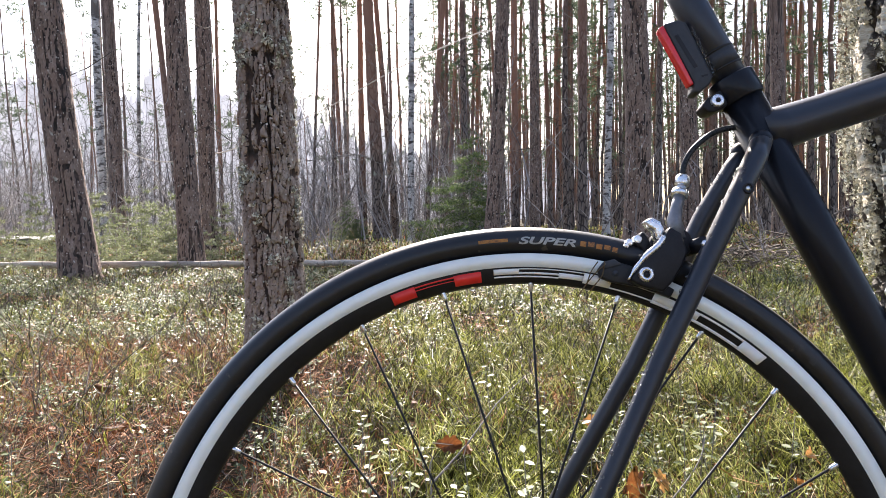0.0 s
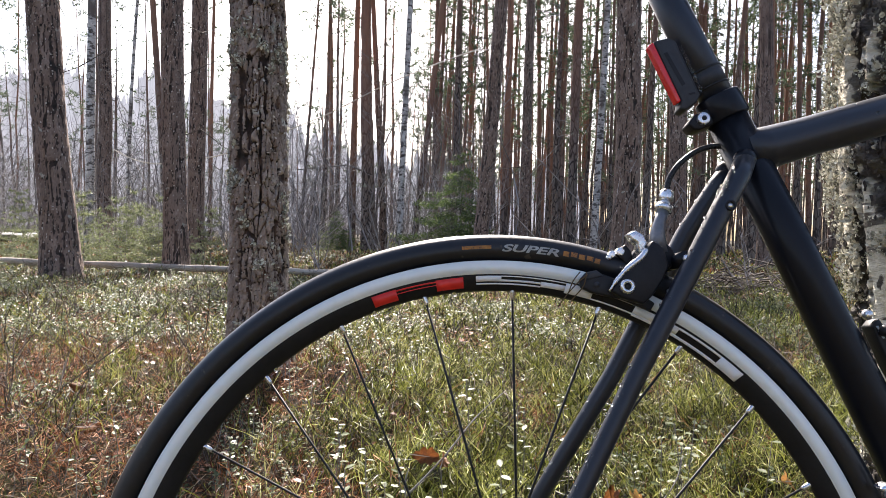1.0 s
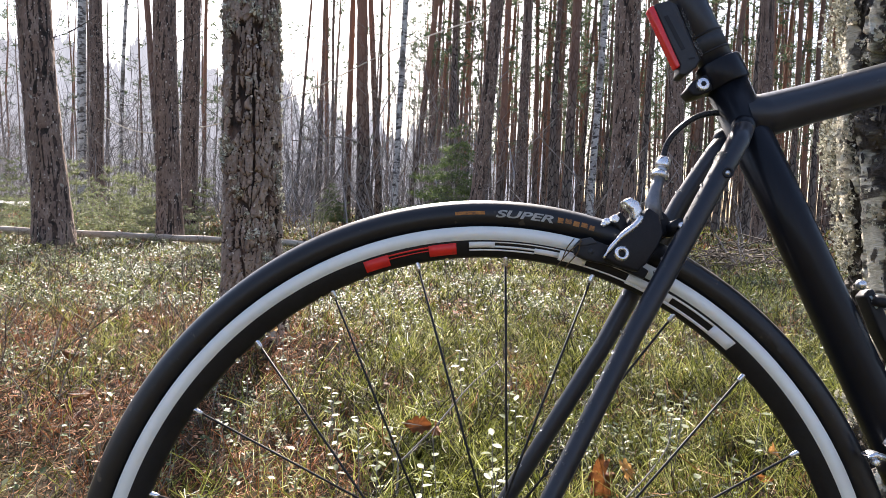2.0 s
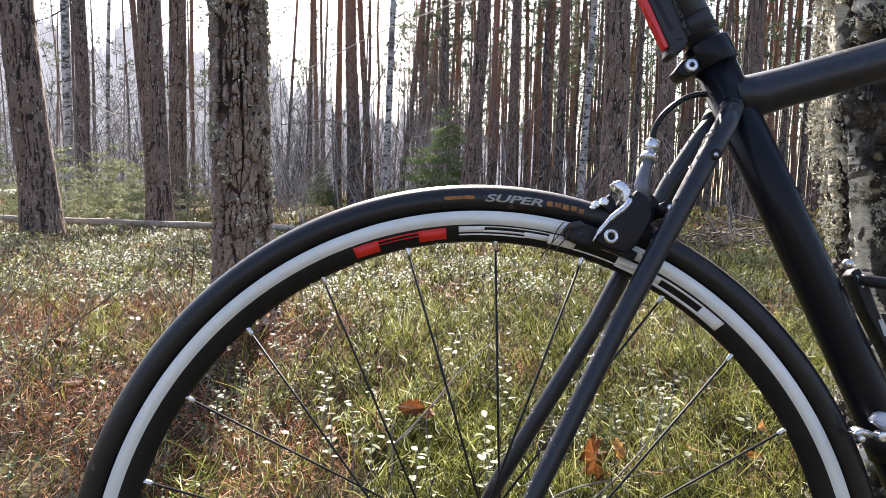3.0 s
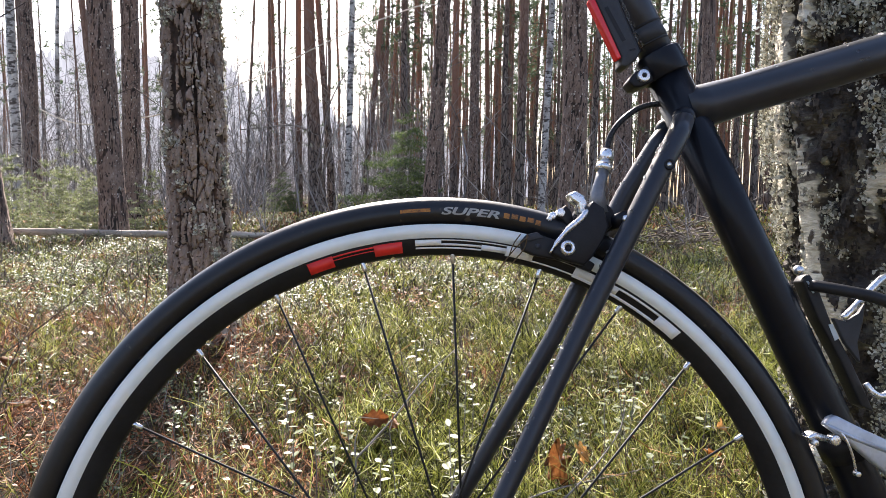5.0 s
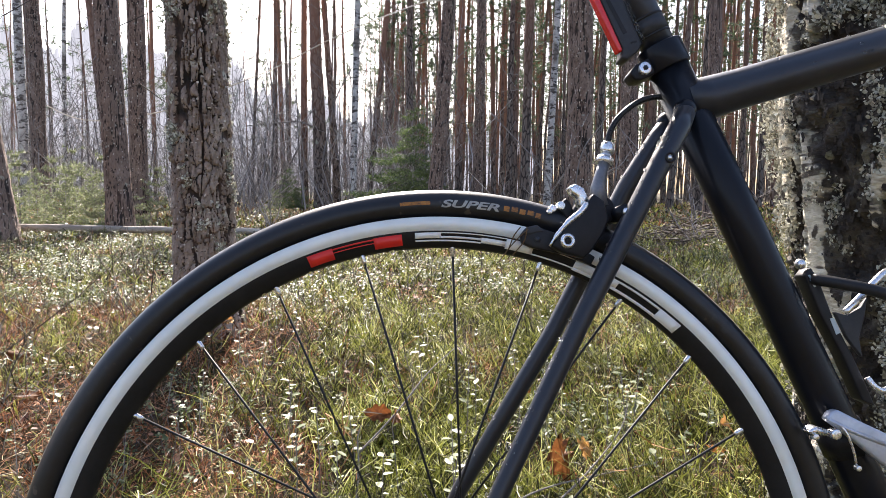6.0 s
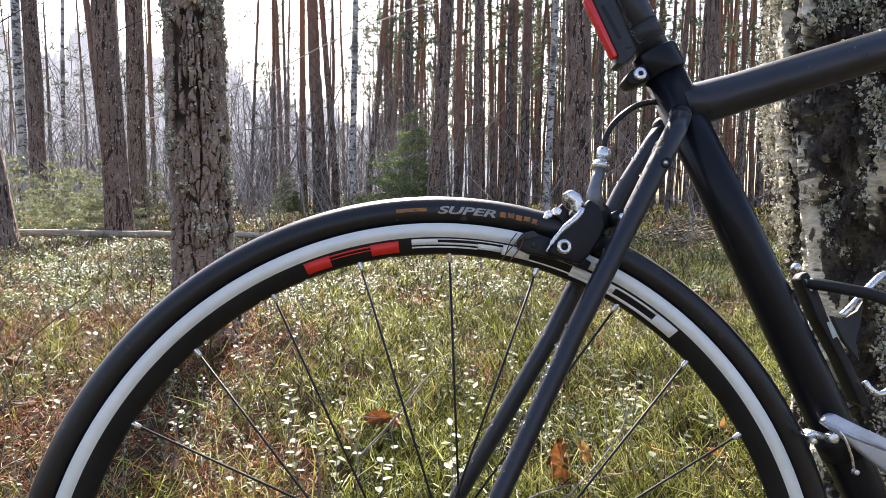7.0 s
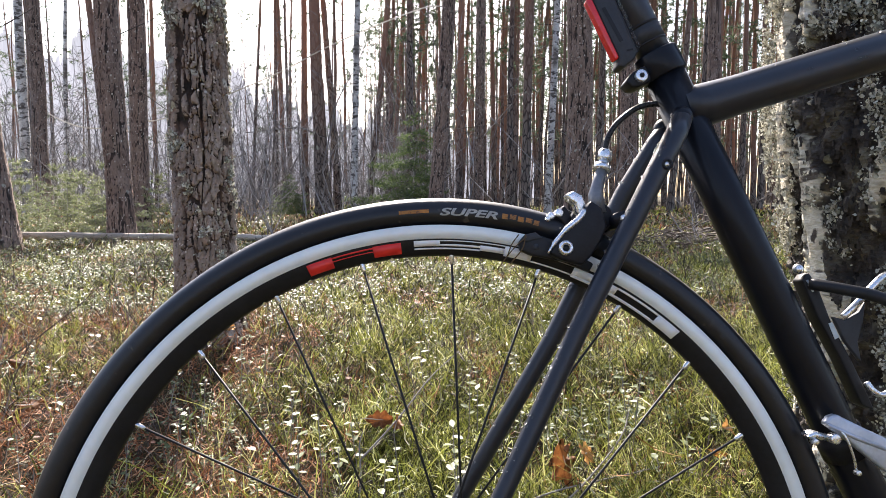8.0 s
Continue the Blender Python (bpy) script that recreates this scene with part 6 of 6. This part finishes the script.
def bilberry(p, h0, h1, width, twigs, rnd):
    """Leafless bilberry: a stiff zigzag stem with angular twigs that fork off all the way up."""
    m = len(p)
    h = rnd.uniform(h0, h1, m) * np.clip(1 + 0.35 * wavy(p[:, 0] * 2.3, p[:, 1] * 2.3, 0.4), 0.5, 1.5)
    lean = rnd.normal(0, 0.30, (m, 2))
    f = np.array([0, 0.34, 0.67, 1.0])
    P = p[:, None] + np.concatenate([lean[:, None] * f[None, :, None], np.repeat(f[None, :, None], m, 0)], 2) * h[:, None, None]
    P[:, 1:] += rnd.normal(0, 0.13, (m, 3, 3)) * h[:, None, None]
    w = width / 2 * rnd.uniform(0.7, 1.2, (m, 1))
    out = [ribbons(P, w * np.array([[1.1, 0.9, 0.7, 0.4]]), rnd)]
    for k in range(twigs):
        g = rnd.uniform(0.25, 0.95, m)
        seg = np.minimum((g * 3).astype(int), 2)
        t = (g * 3 - seg)[:, None]
        at = P[np.arange(m), seg] * (1 - t) + P[np.arange(m), seg + 1] * t
        an = rnd.uniform(0, 6.28, m)
        d = np.stack([np.cos(an), np.sin(an), rnd.uniform(-0.1, 1.3, m)], 1) * (h * rnd.uniform(0.12, 0.32, m))[:, None]
        e = d * 0.6 + rnd.normal(0, 0.13, (m, 3)) * h[:, None]
        out.append(ribbons(np.stack([at, at + d, at + d + e], 1), w * np.array([[0.8, 0.65, 0.35]]), rnd))
    return out


def arcs(p, l0, l1, rise, width, rnd):
    """Long thin grass leaves that arch over and hang down."""
    m = len(p)
    an, l = rnd.uniform(0, 6.28, m), rnd.uniform(l0, l1, m)
    d = np.stack([np.cos(an), np.sin(an), np.zeros(m)], 1)
    hgt = rise * rnd.uniform(0.3, 1.1, m) * l
    f = np.array([0, 0.3, 0.55, 0.8, 1.0])
    z = np.array([0, 0.75, 1.0, 0.85, 0.45])
    P = p[:, None] + d[:, None] * (f * 0.8)[None, :, None] * l[:, None, None]
    P[:, :, 2] += hgt[:, None] * z
    P[:, 1:] += rnd.normal(0, 0.03, (m, 4, 3)) * l[:, None, None]
    return ribbons(P, width / 2 * rnd.uniform(0.6, 1.2, (m, 1)) * np.array([[1, 1, 0.9, 0.7, 0.3]]), rnd)


def needles_down(p, l0, l1, heap, width, rnd):
    """Fallen needles and bits of stem, lying across one another in a loose heap."""
    m = len(p)
    an, l = rnd.uniform(0, 6.28, m), rnd.uniform(l0, l1, m)
    c = p + np.array([0, 0, 1.0]) * (rnd.random(m) ** 1.5 * heap)[:, None]
    d = np.stack([np.cos(an), np.sin(an), rnd.normal(0, 0.35, m)], 1) * (l / 2)[:, None]
    P = np.stack([c - d, c + rnd.normal(0, 0.08, (m, 3)) * l[:, None], c + d], 1)
    return ribbons(P, width / 2 * rnd.uniform(0.7, 1.2, (m, 1)) * np.array([[0.9, 1, 0.7]]), rnd)


def low_growth(name, pieces, material, label):
    v, q = joined(pieces)
    ob = new(name, fast_mesh(name, v, [np.concatenate(q)]))
    ob.data.materials.append(material)
    tagged(ob, label, "grass", kind="stuff")


def blade_growth(name, bands, material, label, rnd, keep=None):
    """Short leaning blades farther off."""
    vs, qs, ts, off = [], [], [], 0
    for n, y0, y1, h0, h1, w, bend in bands:
        (v, q), t = blades(spread_points(n, y0, y1, rnd, keep), h0, h1, w, bend, rnd)
        vs.append(v), qs.append(q + off), ts.append(t + off)
        off += len(v)
    ob = new(name, fast_mesh(name, np.concatenate(vs), [np.concatenate(qs), np.concatenate(ts)]))
    ob.data.materials.append(material)
    tagged(ob, label, "grass", kind="stuff")


def rusty(x, y):
    near = smoothstep(-0.15, -0.75, x) * (1 - smoothstep(1.6, 2.8, y))
    spots = np.exp(-((x + 0.41) ** 2 + (y - 0.88) ** 2) / 0.035) + np.exp(-((x + 0.62) ** 2 + (y - 1.5) ** 2) / 0.06) + 0.7 * np.exp(-((x + 0.05) ** 2 + (y - 1.35) ** 2) / 0.02)
    return np.clip(0.06 + 0.85 * near * (0.62 + 0.45 * wavy(x, y, 0.35)) + spots + 0.55 * (wavy(x + 5, y, 0.3) > 0.40), 0, 1)


def greenish(x, y):
    return np.clip(1.0 - 0.85 * rusty(x, y), 0.05, 1) * np.clip(0.65 + 0.45 * wavy(x + 3, y + 2, 0.45), 0.12, 1)


def clumped(x, y):
    """Growth in clumps, with bare dark gaps between."""
    return np.clip(0.45 + 0.75 * wavy(x * 1.3 + 7, y * 1.3 - 3, 0.16), 0.05, 1)


def green_clumps(x, y):
    return greenish(x, y) * clumped(x, y) * (1 - 0.55 * smoothstep(-0.1, -0.6, x + 0.12 * y))


rv = np.random.default_rng(77)
near_green = []
for n, y0, y1, h0, h1, w, tw in ((700, -1.2, 0.05, 0.06, 0.14, 0.003, 3), (3200, 0.05, 0.95, 0.04, 0.13, 0.0027, 6), (9500, 0.95, 2.4, 0.04, 0.115, 0.0034, 6), (7500, 2.4, 4.2, 0.04, 0.10, 0.0058, 4), (8000, 4.2, 7.0, 0.05, 0.10, 0.0095, 2)):
    near_green += bilberry(spread_points(n, y0, y1, rv, green_clumps), h0, h1, w, tw, rv)
near_green += bilberry(spread_points(2600, 0.25, 1.3, rv, lambda x, y: smoothstep(-0.35, 0.05, x) * clumped(x, y)), 0.05, 0.13, 0.0028, 6, rv)
low_growth("bilberry_stems", near_green, GREEN_STEM, "dense angular green bilberry stems covering the ground")
brown = []
for n, y0, y1, h0, h1, w, tw in ((500, 0.05, 0.95, 0.04, 0.13, 0.0022, 4), (2600, 0.95, 2.4, 0.04, 0.13, 0.0028, 4), (3500, 2.4, 6.5, 0.05, 0.16, 0.0060, 2)):
    brown += bilberry(spread_points(n, y0, y1, rv), h0, h1, w, tw, rv)
low_growth("brown_stems", brown, DARK_TWIG, "dry brown stems among the green bilberry")
low_growth("dry_grass", [arcs(spread_points(n, y0, y1, rv), l0, l1, ri, w, rv) for n, y0, y1, l0, l1, ri, w in ((420, 0.05, 0.95, 0.05, 0.17, 0.5, 0.0022), (2200, 0.95, 2.4, 0.05, 0.18, 0.5, 0.0028), (5000, 2.4, 6.5, 0.06, 0.20, 0.5, 0.0060))],
           STRAW, "dry straw-coloured grass arching between the green stems")
low_growth("rusty_litter", [needles_down(spread_points(n, y0, y1, rv, rusty), l0, l1, hp, w, rv) for n, y0, y1, l0, l1, hp, w in ((6500, 0.05, 0.95, 0.02, 0.07, 0.045, 0.0020), (19000, 0.95, 2.4, 0.02, 0.075, 0.055, 0.0026), (14000, 2.4, 6.5, 0.03, 0.10, 0.06, 0.0065))]
           + bilberry(spread_points(2000, 0.05, 2.4, rv, rusty), 0.04, 0.12, 0.0026, 4, rv), RUST, "rust-brown dead needles and stems on the ground")
blade_growth("far_green_growth", [(24000, 6.5, 13, 0.04, 0.12, 0.018, 0.6), (13000, 13, 32, 0.06, 0.17, 0.050, 0.7)], GREEN_STEM, "low green growth reaching back under the trees", rv, green_clumps)
blade_growth("far_dry_growth", [(16000, 6.5, 13, 0.05, 0.14, 0.014, 0.9), (8000, 13, 32, 0.06, 0.18, 0.042, 0.9)], STRAW, "dry grass reaching back under the trees", rv)
blade_growth("far_brown_growth", [(11000, 6.5, 13, 0.05, 0.14, 0.014, 0.9), (6000, 13, 32, 0.06, 0.18, 0.042, 0.9)], RUST, "brown dead growth reaching back under the trees", rv)


def outer_grass():
    """Thinner growth on the rest of the clearing."""
    rnd = np.random.default_rng(99)
    n = 62000
    r, an = 9 * np.sqrt(rnd.uniform(0, 1, n)), rnd.uniform(0, 6.28, n)
    x, y = r * np.cos(an), r * np.sin(an)
    ok = (np.abs(x) > 0.86 * (y + 0.45) + 0.30) & (np.hypot(x - BIRCH_AT[0], y - BIRCH_AT[1]) > 0.25) & ~((np.abs(x + 0.04) < 0.25) & (np.abs(y + 0.44) < 0.25))
    p = np.column_stack([x[ok], y[ok], ground_z(x[ok], y[ok])])
    c1, c2 = int(len(p) * 0.55), int(len(p) * 0.70)
    for pts, material, label in ((p[:c1], GREEN_STEM, "upright green stems on the rest of the clearing"), (p[c1:c2], STRAW, "dry grass on the rest of the clearing"), (p[c2:], RUST, "rust-brown dead stems on the rest of the clearing")):
        (v, q), t = blades(pts, 0.04, 0.13, 0.014, 0.6, rnd)
        ob = new("outer_grass", fast_mesh("outer_grass", v, [q, t]))
        ob.data.materials.append(material)
        tagged(ob, label, "grass", kind="stuff")


outer_grass()


def leaf_array(c, d, nrm, l, w, plain=False):
    """Small oval leaves at c along d, facing nrm, folded a little along the midrib."""
    s = np.cross(d, nrm)
    s /= np.linalg.norm(s, axis=1, keepdims=True) + 1e-9
    up = np.cross(s, d)
    l, w = l[:, None], w[:, None]
    v = np.stack([c, c + d * l * 0.32 + s * w * 0.46 + up * w * 0.10, c + d * l * 0.72 + s * w * 0.40 + up * w * 0.08, c + d * l, c + d * l * 0.72 - s * w * 0.40 + up * w * 0.08, c + d * l * 0.32 - s * w * 0.46 + up * w * 0.10], 1)
    if plain:
        v = v[:, [0, 1, 3, 5]]
        return v.reshape(-1, 3), np.arange(len(c) * 4).reshape(-1, 4)
    i = np.arange(len(c))[:, None] * 6
    return v.reshape(-1, 3), np.concatenate([np.concatenate([i, i + 1, i + 2, i + 3], 1), np.concatenate([i, i + 3, i + 4, i + 5], 1)])


def sprig_leaves(p, h0, h1, per, size, rnd, plain=False):
    m = len(p)
    h = rnd.uniform(h0, h1, m)
    lean = rnd.normal(0, 0.16, (m, 2))
    top = p + np.column_stack([lean * h[:, None], h])
    f = rnd.uniform(0.68, 1.02, (m, per))
    c = p[:, None, :] + (top - p)[:, None, :] * f[:, :, None]
    c = c.reshape(-1, 3)
    k = len(c)
    an = rnd.uniform(0, 6.28, k)
    d = np.stack([np.cos(an), np.sin(an), rnd.normal(0.12, 0.28, k)], 1)
    d /= np.linalg.norm(d, axis=1, keepdims=True)
    nrm = np.stack([rnd.normal(0, 0.36, k), rnd.normal(0, 0.36, k), np.ones(k)], 1)
    l = size * rnd.uniform(0.65, 1.25, k)
    c = c + d * 0.35 * size
    return (p, top), leaf_array(c, d, nrm, l, l * rnd.uniform(0.5, 0.65, k) * (1.25 if plain else 1), plain)


def berry_plants():
    rnd = np.random.default_rng(15)
    pv, pf, off = [], [], 0
    st_a, st_b = [], []
    for n, y0, y1, h0, h1, per, size in ((90, 0.35, 0.95, 0.07, 0.17, 11, 0.012), (480, 0.95, 2.4, 0.06, 0.17, 11, 0.012), (1500, 0.95, 2.6, 0.02, 0.08, 9, 0.012), (6500, 2.4, 4.4, 0.03, 0.12, 9, 0.015), (4200, 4.4, 6.8, 0.05, 0.13, 7, 0.020), (3000, 6.8, 12, 0.06, 0.16, 5, 0.028)):
        def keep(x, y):
            return np.clip(0.22 + 0.60 * wavy(x + 9, y - 4, 0.5) + 0.30 * (x < -0.2 - 0.12 * y) * (y > 1.2), 0.03, 1)
        (a, b), (v, t) = sprig_leaves(spread_points(n, y0, y1, rnd, keep), h0, h1, per, size, rnd, y0 > 2)
        pv.append(v), pf.append(t + off)
        off += len(v)
        if y1 < 3:
            st_a.append(a), st_b.append(b)
    ob = new("berry_leaves", fast_mesh("berry_leaves", np.concatenate(pv), [np.concatenate(pf)]))
    ob.data.materials.append(GLOSS_LEAF)
    tagged(ob, "small glossy lingonberry leaves shining in the sun", "plants", kind="stuff")
    v, q = sticks(np.concatenate(st_a), np.concatenate(st_b), 0.0011, 0.0007)
    ob = new("berry_stems", fast_mesh("berry_stems", v, [q]))
    ob.data.materials.append(GREY_TWIG)
    tagged(ob, "thin brown stems of the lingonberry plants", "plants", kind="stuff")


berry_plants()


def leaf_litter():
    """Small dead leaves lying on the needle litter."""
    rnd = np.random.default_rng(61)
    pv, pf, off = [], [], 0
    for n, y0, y1, size in ((160, 0.05, 0.95, 0.015), (1300, 0.95, 2.4, 0.017), (1500, 2.4, 6.5, 0.028)):
        p = spread_points(n, y0, y1, rnd, rusty)
        p[:, 2] += rnd.uniform(0.015, 0.06, n)
        an = rnd.uniform(0, 6.28, n)
        d = np.stack([np.cos(an), np.sin(an), rnd.normal(0, 0.3, n)], 1)
        nrm = np.stack([rnd.normal(0, 0.45, n), rnd.normal(0, 0.45, n), np.ones(n)], 1)
        l = size * rnd.uniform(0.5, 1.5, n)
        v, t = leaf_array(p, d / np.linalg.norm(d, axis=1, keepdims=True), nrm, l, l * rnd.uniform(0.5, 0.8, n))
        pv.append(v), pf.append(t + off)
        off += len(v)
    ob = new("leaf_litter", fast_mesh("leaf_litter", np.concatenate(pv), [np.concatenate(pf)]))
    ob.data.materials.append(LITTER_LEAF)
    tagged(ob, "small dead brown leaves lying among the needles", "leaves", kind="stuff")


leaf_litter()


def sprig_thing(x, y, top, count, seed, size=0.020):
    """One larger lingonberry sprig with leaves that can be told apart."""
    rnd = np.random.default_rng(seed)
    z0 = float(ground_z(x, y))
    h = top - z0
    s = new("lingonberry_sprig")
    s.location = (x, y, z0)
    tagged(s, "lingonberry sprig with shiny oval leaves", "plant", group="lingonberry sprigs")
    lean = rnd.normal(0, 0.10, 2)
    tip = Vector((lean[0] * h, lean[1] * h, h))
    part("stem", tube([(0, 0, 0), tip * 0.5 + Vector((0.004, 0, 0)), tip], [0.0013, 0.0011, 0.0008], 5), GREY_TWIG, s)
    for k in range(count):
        f = 0.62 + 0.38 * k / max(1, count - 1)
        an = k * 2.4 + rnd.uniform(-0.4, 0.4)
        ob = link_mesh("leaf", SPRIG_LEAF, GLOSS_LEAF, s)
        ob.location = tip * f
        ob.rotation_euler = (rnd.normal(0, 0.20), rnd.normal(-0.10, 0.20), an)
        q = size * rnd.uniform(0.75, 1.2)
        ob.scale = (q, q, q)


_lv, _lt = leaf_array(np.zeros((1, 3)), np.array([[1.0, 0, 0]]), np.array([[0, 0, 1.0]]), np.array([1.0]), np.array([0.58]))
SPRIG_LEAF = fast_mesh("leaf", _lv, [_lt])
for k, (x, y, top, n) in enumerate((
        (0.400, 0.777, 0.325, 13), (0.435, 0.80, 0.30, 10), (0.36, 0.76, 0.285, 9), (0.405, 0.83, 0.265, 7), (-0.275, 0.927, 0.255, 10), (-0.30, 0.95, 0.235, 7), (-0.243, 0.777, 0.205, 9), (-0.20, 0.80, 0.225, 8),
        (0.03, 0.627, 0.225, 8), (0.055, 0.655, 0.25, 7), (-0.078, 0.677, 0.195, 7), (0.017, 1.177, 0.295, 8), (0.10, 0.95, 0.285, 8), (0.13, 1.0, 0.27, 8), (-0.13, 0.86, 0.20, 8), (-0.04, 0.72, 0.24, 6),
        (0.60, 0.86, 0.25, 6), (0.52, 0.74, 0.20, 9), (0.46, 0.70, 0.18, 8), (-0.16, 0.72, 0.20, 8), (0.20, 0.86, 0.27, 6), (-0.50, 1.35, 0.27, 8), (-0.36, 1.5, 0.30, 8), (-0.85, 1.1, 0.20, 9), (-0.70, 0.98, 0.21, 8))):
    sprig_thing(x, y, top, n, 500 + k)


def brown_leaf(x, y, z, length, tilt, turn, lobes, seed, label):
    """A curled fallen leaf with a lobed or toothed edge and a midrib."""
    rnd = random.Random(seed)
    bm = bmesh.new()
    n = 44
    rim = []
    for i in range(n):
        u = i / (n / 2)
        side = 1 if u < 1 else -1
        u = u if u < 1 else 2 - u
        w = 0.30 * math.sin(math.pi * min(1, u * 0.97 + 0.03)) ** 0.8 * (1 + 2.2 * lobes * math.sin(u * 22 + side * 0.4) + rnd.uniform(-0.06, 0.06))
        p = Vector(((0.5 - u) * length, side * w * length, 0))
        p.z = 0.35 * p.y * p.y / length + 0.16 * length * math.sin(p.x / length * 4 + seed) + 0.02 * length * rnd.uniform(-1, 1)
        rim.append(p)
    mid = [bm.verts.new(p * 0.5 + Vector((0, 0, -0.010 * length))) for p in rim]
    out = [bm.verts.new(p) for p in rim]
    c = bm.verts.new((0, 0, -0.02 * length))
    for i in range(n):
        j = (i + 1) % n
        bm.faces.new((c, mid[i], mid[j]))
        bm.faces.new((mid[i], out[i], out[j], mid[j]))
    bmesh.ops.solidify(bm, geom=bm.faces[:], thickness=0.0006)
    ob = part("fallen_leaf", bm, BROWN_LEAF)
    ob.matrix_world = pose(x, y, z, tilt[0], tilt[1], turn)
    part("midrib", tube([(-0.62 * length, 0, 0.0), (0, 0, -0.022 * length + 0.0012), (0.42 * length, 0, 0.0)], [0.0012, 0.0009, 0.0004], 5), DEAD_WOOD, ob)
    tagged(ob, label, "leaf", group="fallen leaves")


for k, (x, y, z, l, t, turn, lob) in enumerate((
        (0.272, 0.727, 0.160, 0.105, (68, 70), 20, 0.16), (0.315, 0.735, 0.175, 0.06, (60, 20), 70, 0.14), (-0.084, 0.827, 0.214, 0.055, (62, 10), 12, 0.10), (-0.050, 0.830, 0.207, 0.045, (70, -20), 80, 0.10),
        (0.666, 0.877, 0.165, 0.060, (50, 10), 30, 0.12), (0.62, 0.83, 0.13, 0.05, (40, 0), 100, 0.12), (-1.165, 1.477, 0.17, 0.065, (35, 10), 20, 0.12), (-0.95, 1.15, 0.15, 0.06, (25, 15), 60, 0.1), (0.235, 0.98, 0.21, 0.045, (60, 0), 0, 0.1), (-0.60, 1.62, 0.24, 0.05, (50, 0), 50, 0.1))):
    brown_leaf(x, y, z, l, t, turn, lob, 30 + k, "curled brown oak leaf caught among the stems" if lob > 0.11 else "small curled russet leaf caught among the stems")
for ctrl in ([(-0.125, 0.70, 0.02), (-0.118, 0.76, 0.12), (-0.122, 0.79, 0.175), (-0.115, 0.80, 0.20)], [(-0.12, 0.78, 0.15), (-0.05, 0.83, 0.21), (0.02, 0.92, 0.27), (0.09, 1.0, 0.31)], [(0.16, 0.62, 0.06), (0.28, 0.66, 0.14), (0.38, 0.74, 0.20), (0.42, 0.80, 0.24)], [(0.10, 0.60, 0.10), (0.22, 0.68, 0.12), (0.40, 0.72, 0.14), (0.55, 0.80, 0.13)]):
    whip("dead_twig", ctrl, 0.0024, 0.0009, GREY_TWIG, "thin grey dead twig among the stems", "twig", 20)


def pale_track():
    """The strip of wet sandy track that shows far off between the trees."""
    n = 24
    v, rnd = [], np.random.default_rng(2)
    for i in range(n + 1):
        y = 13.0 + i * 0.55
        xc = -11.5 - 0.25 * (y - 13) + 0.4 * math.sin(i * 0.5)
        for s in (-1.2, -0.6, 0, 0.6, 1.2):
            x = xc + s * (1 + 0.15 * rnd.normal())
            v.append((x, y, float(ground_z(x, y)) + 0.30 - 0.06 * abs(s)))
    q = [(i * 5 + k, i * 5 + k + 1, (i + 1) * 5 + k + 1, (i + 1) * 5 + k) for i in range(n) for k in range(4)]
    ob = link_mesh("path", fast_mesh("path", np.array(v), [np.array(q)]), TRACK)
    tagged(ob, "pale wet sandy forest track", "path", kind="structure")


pale_track()
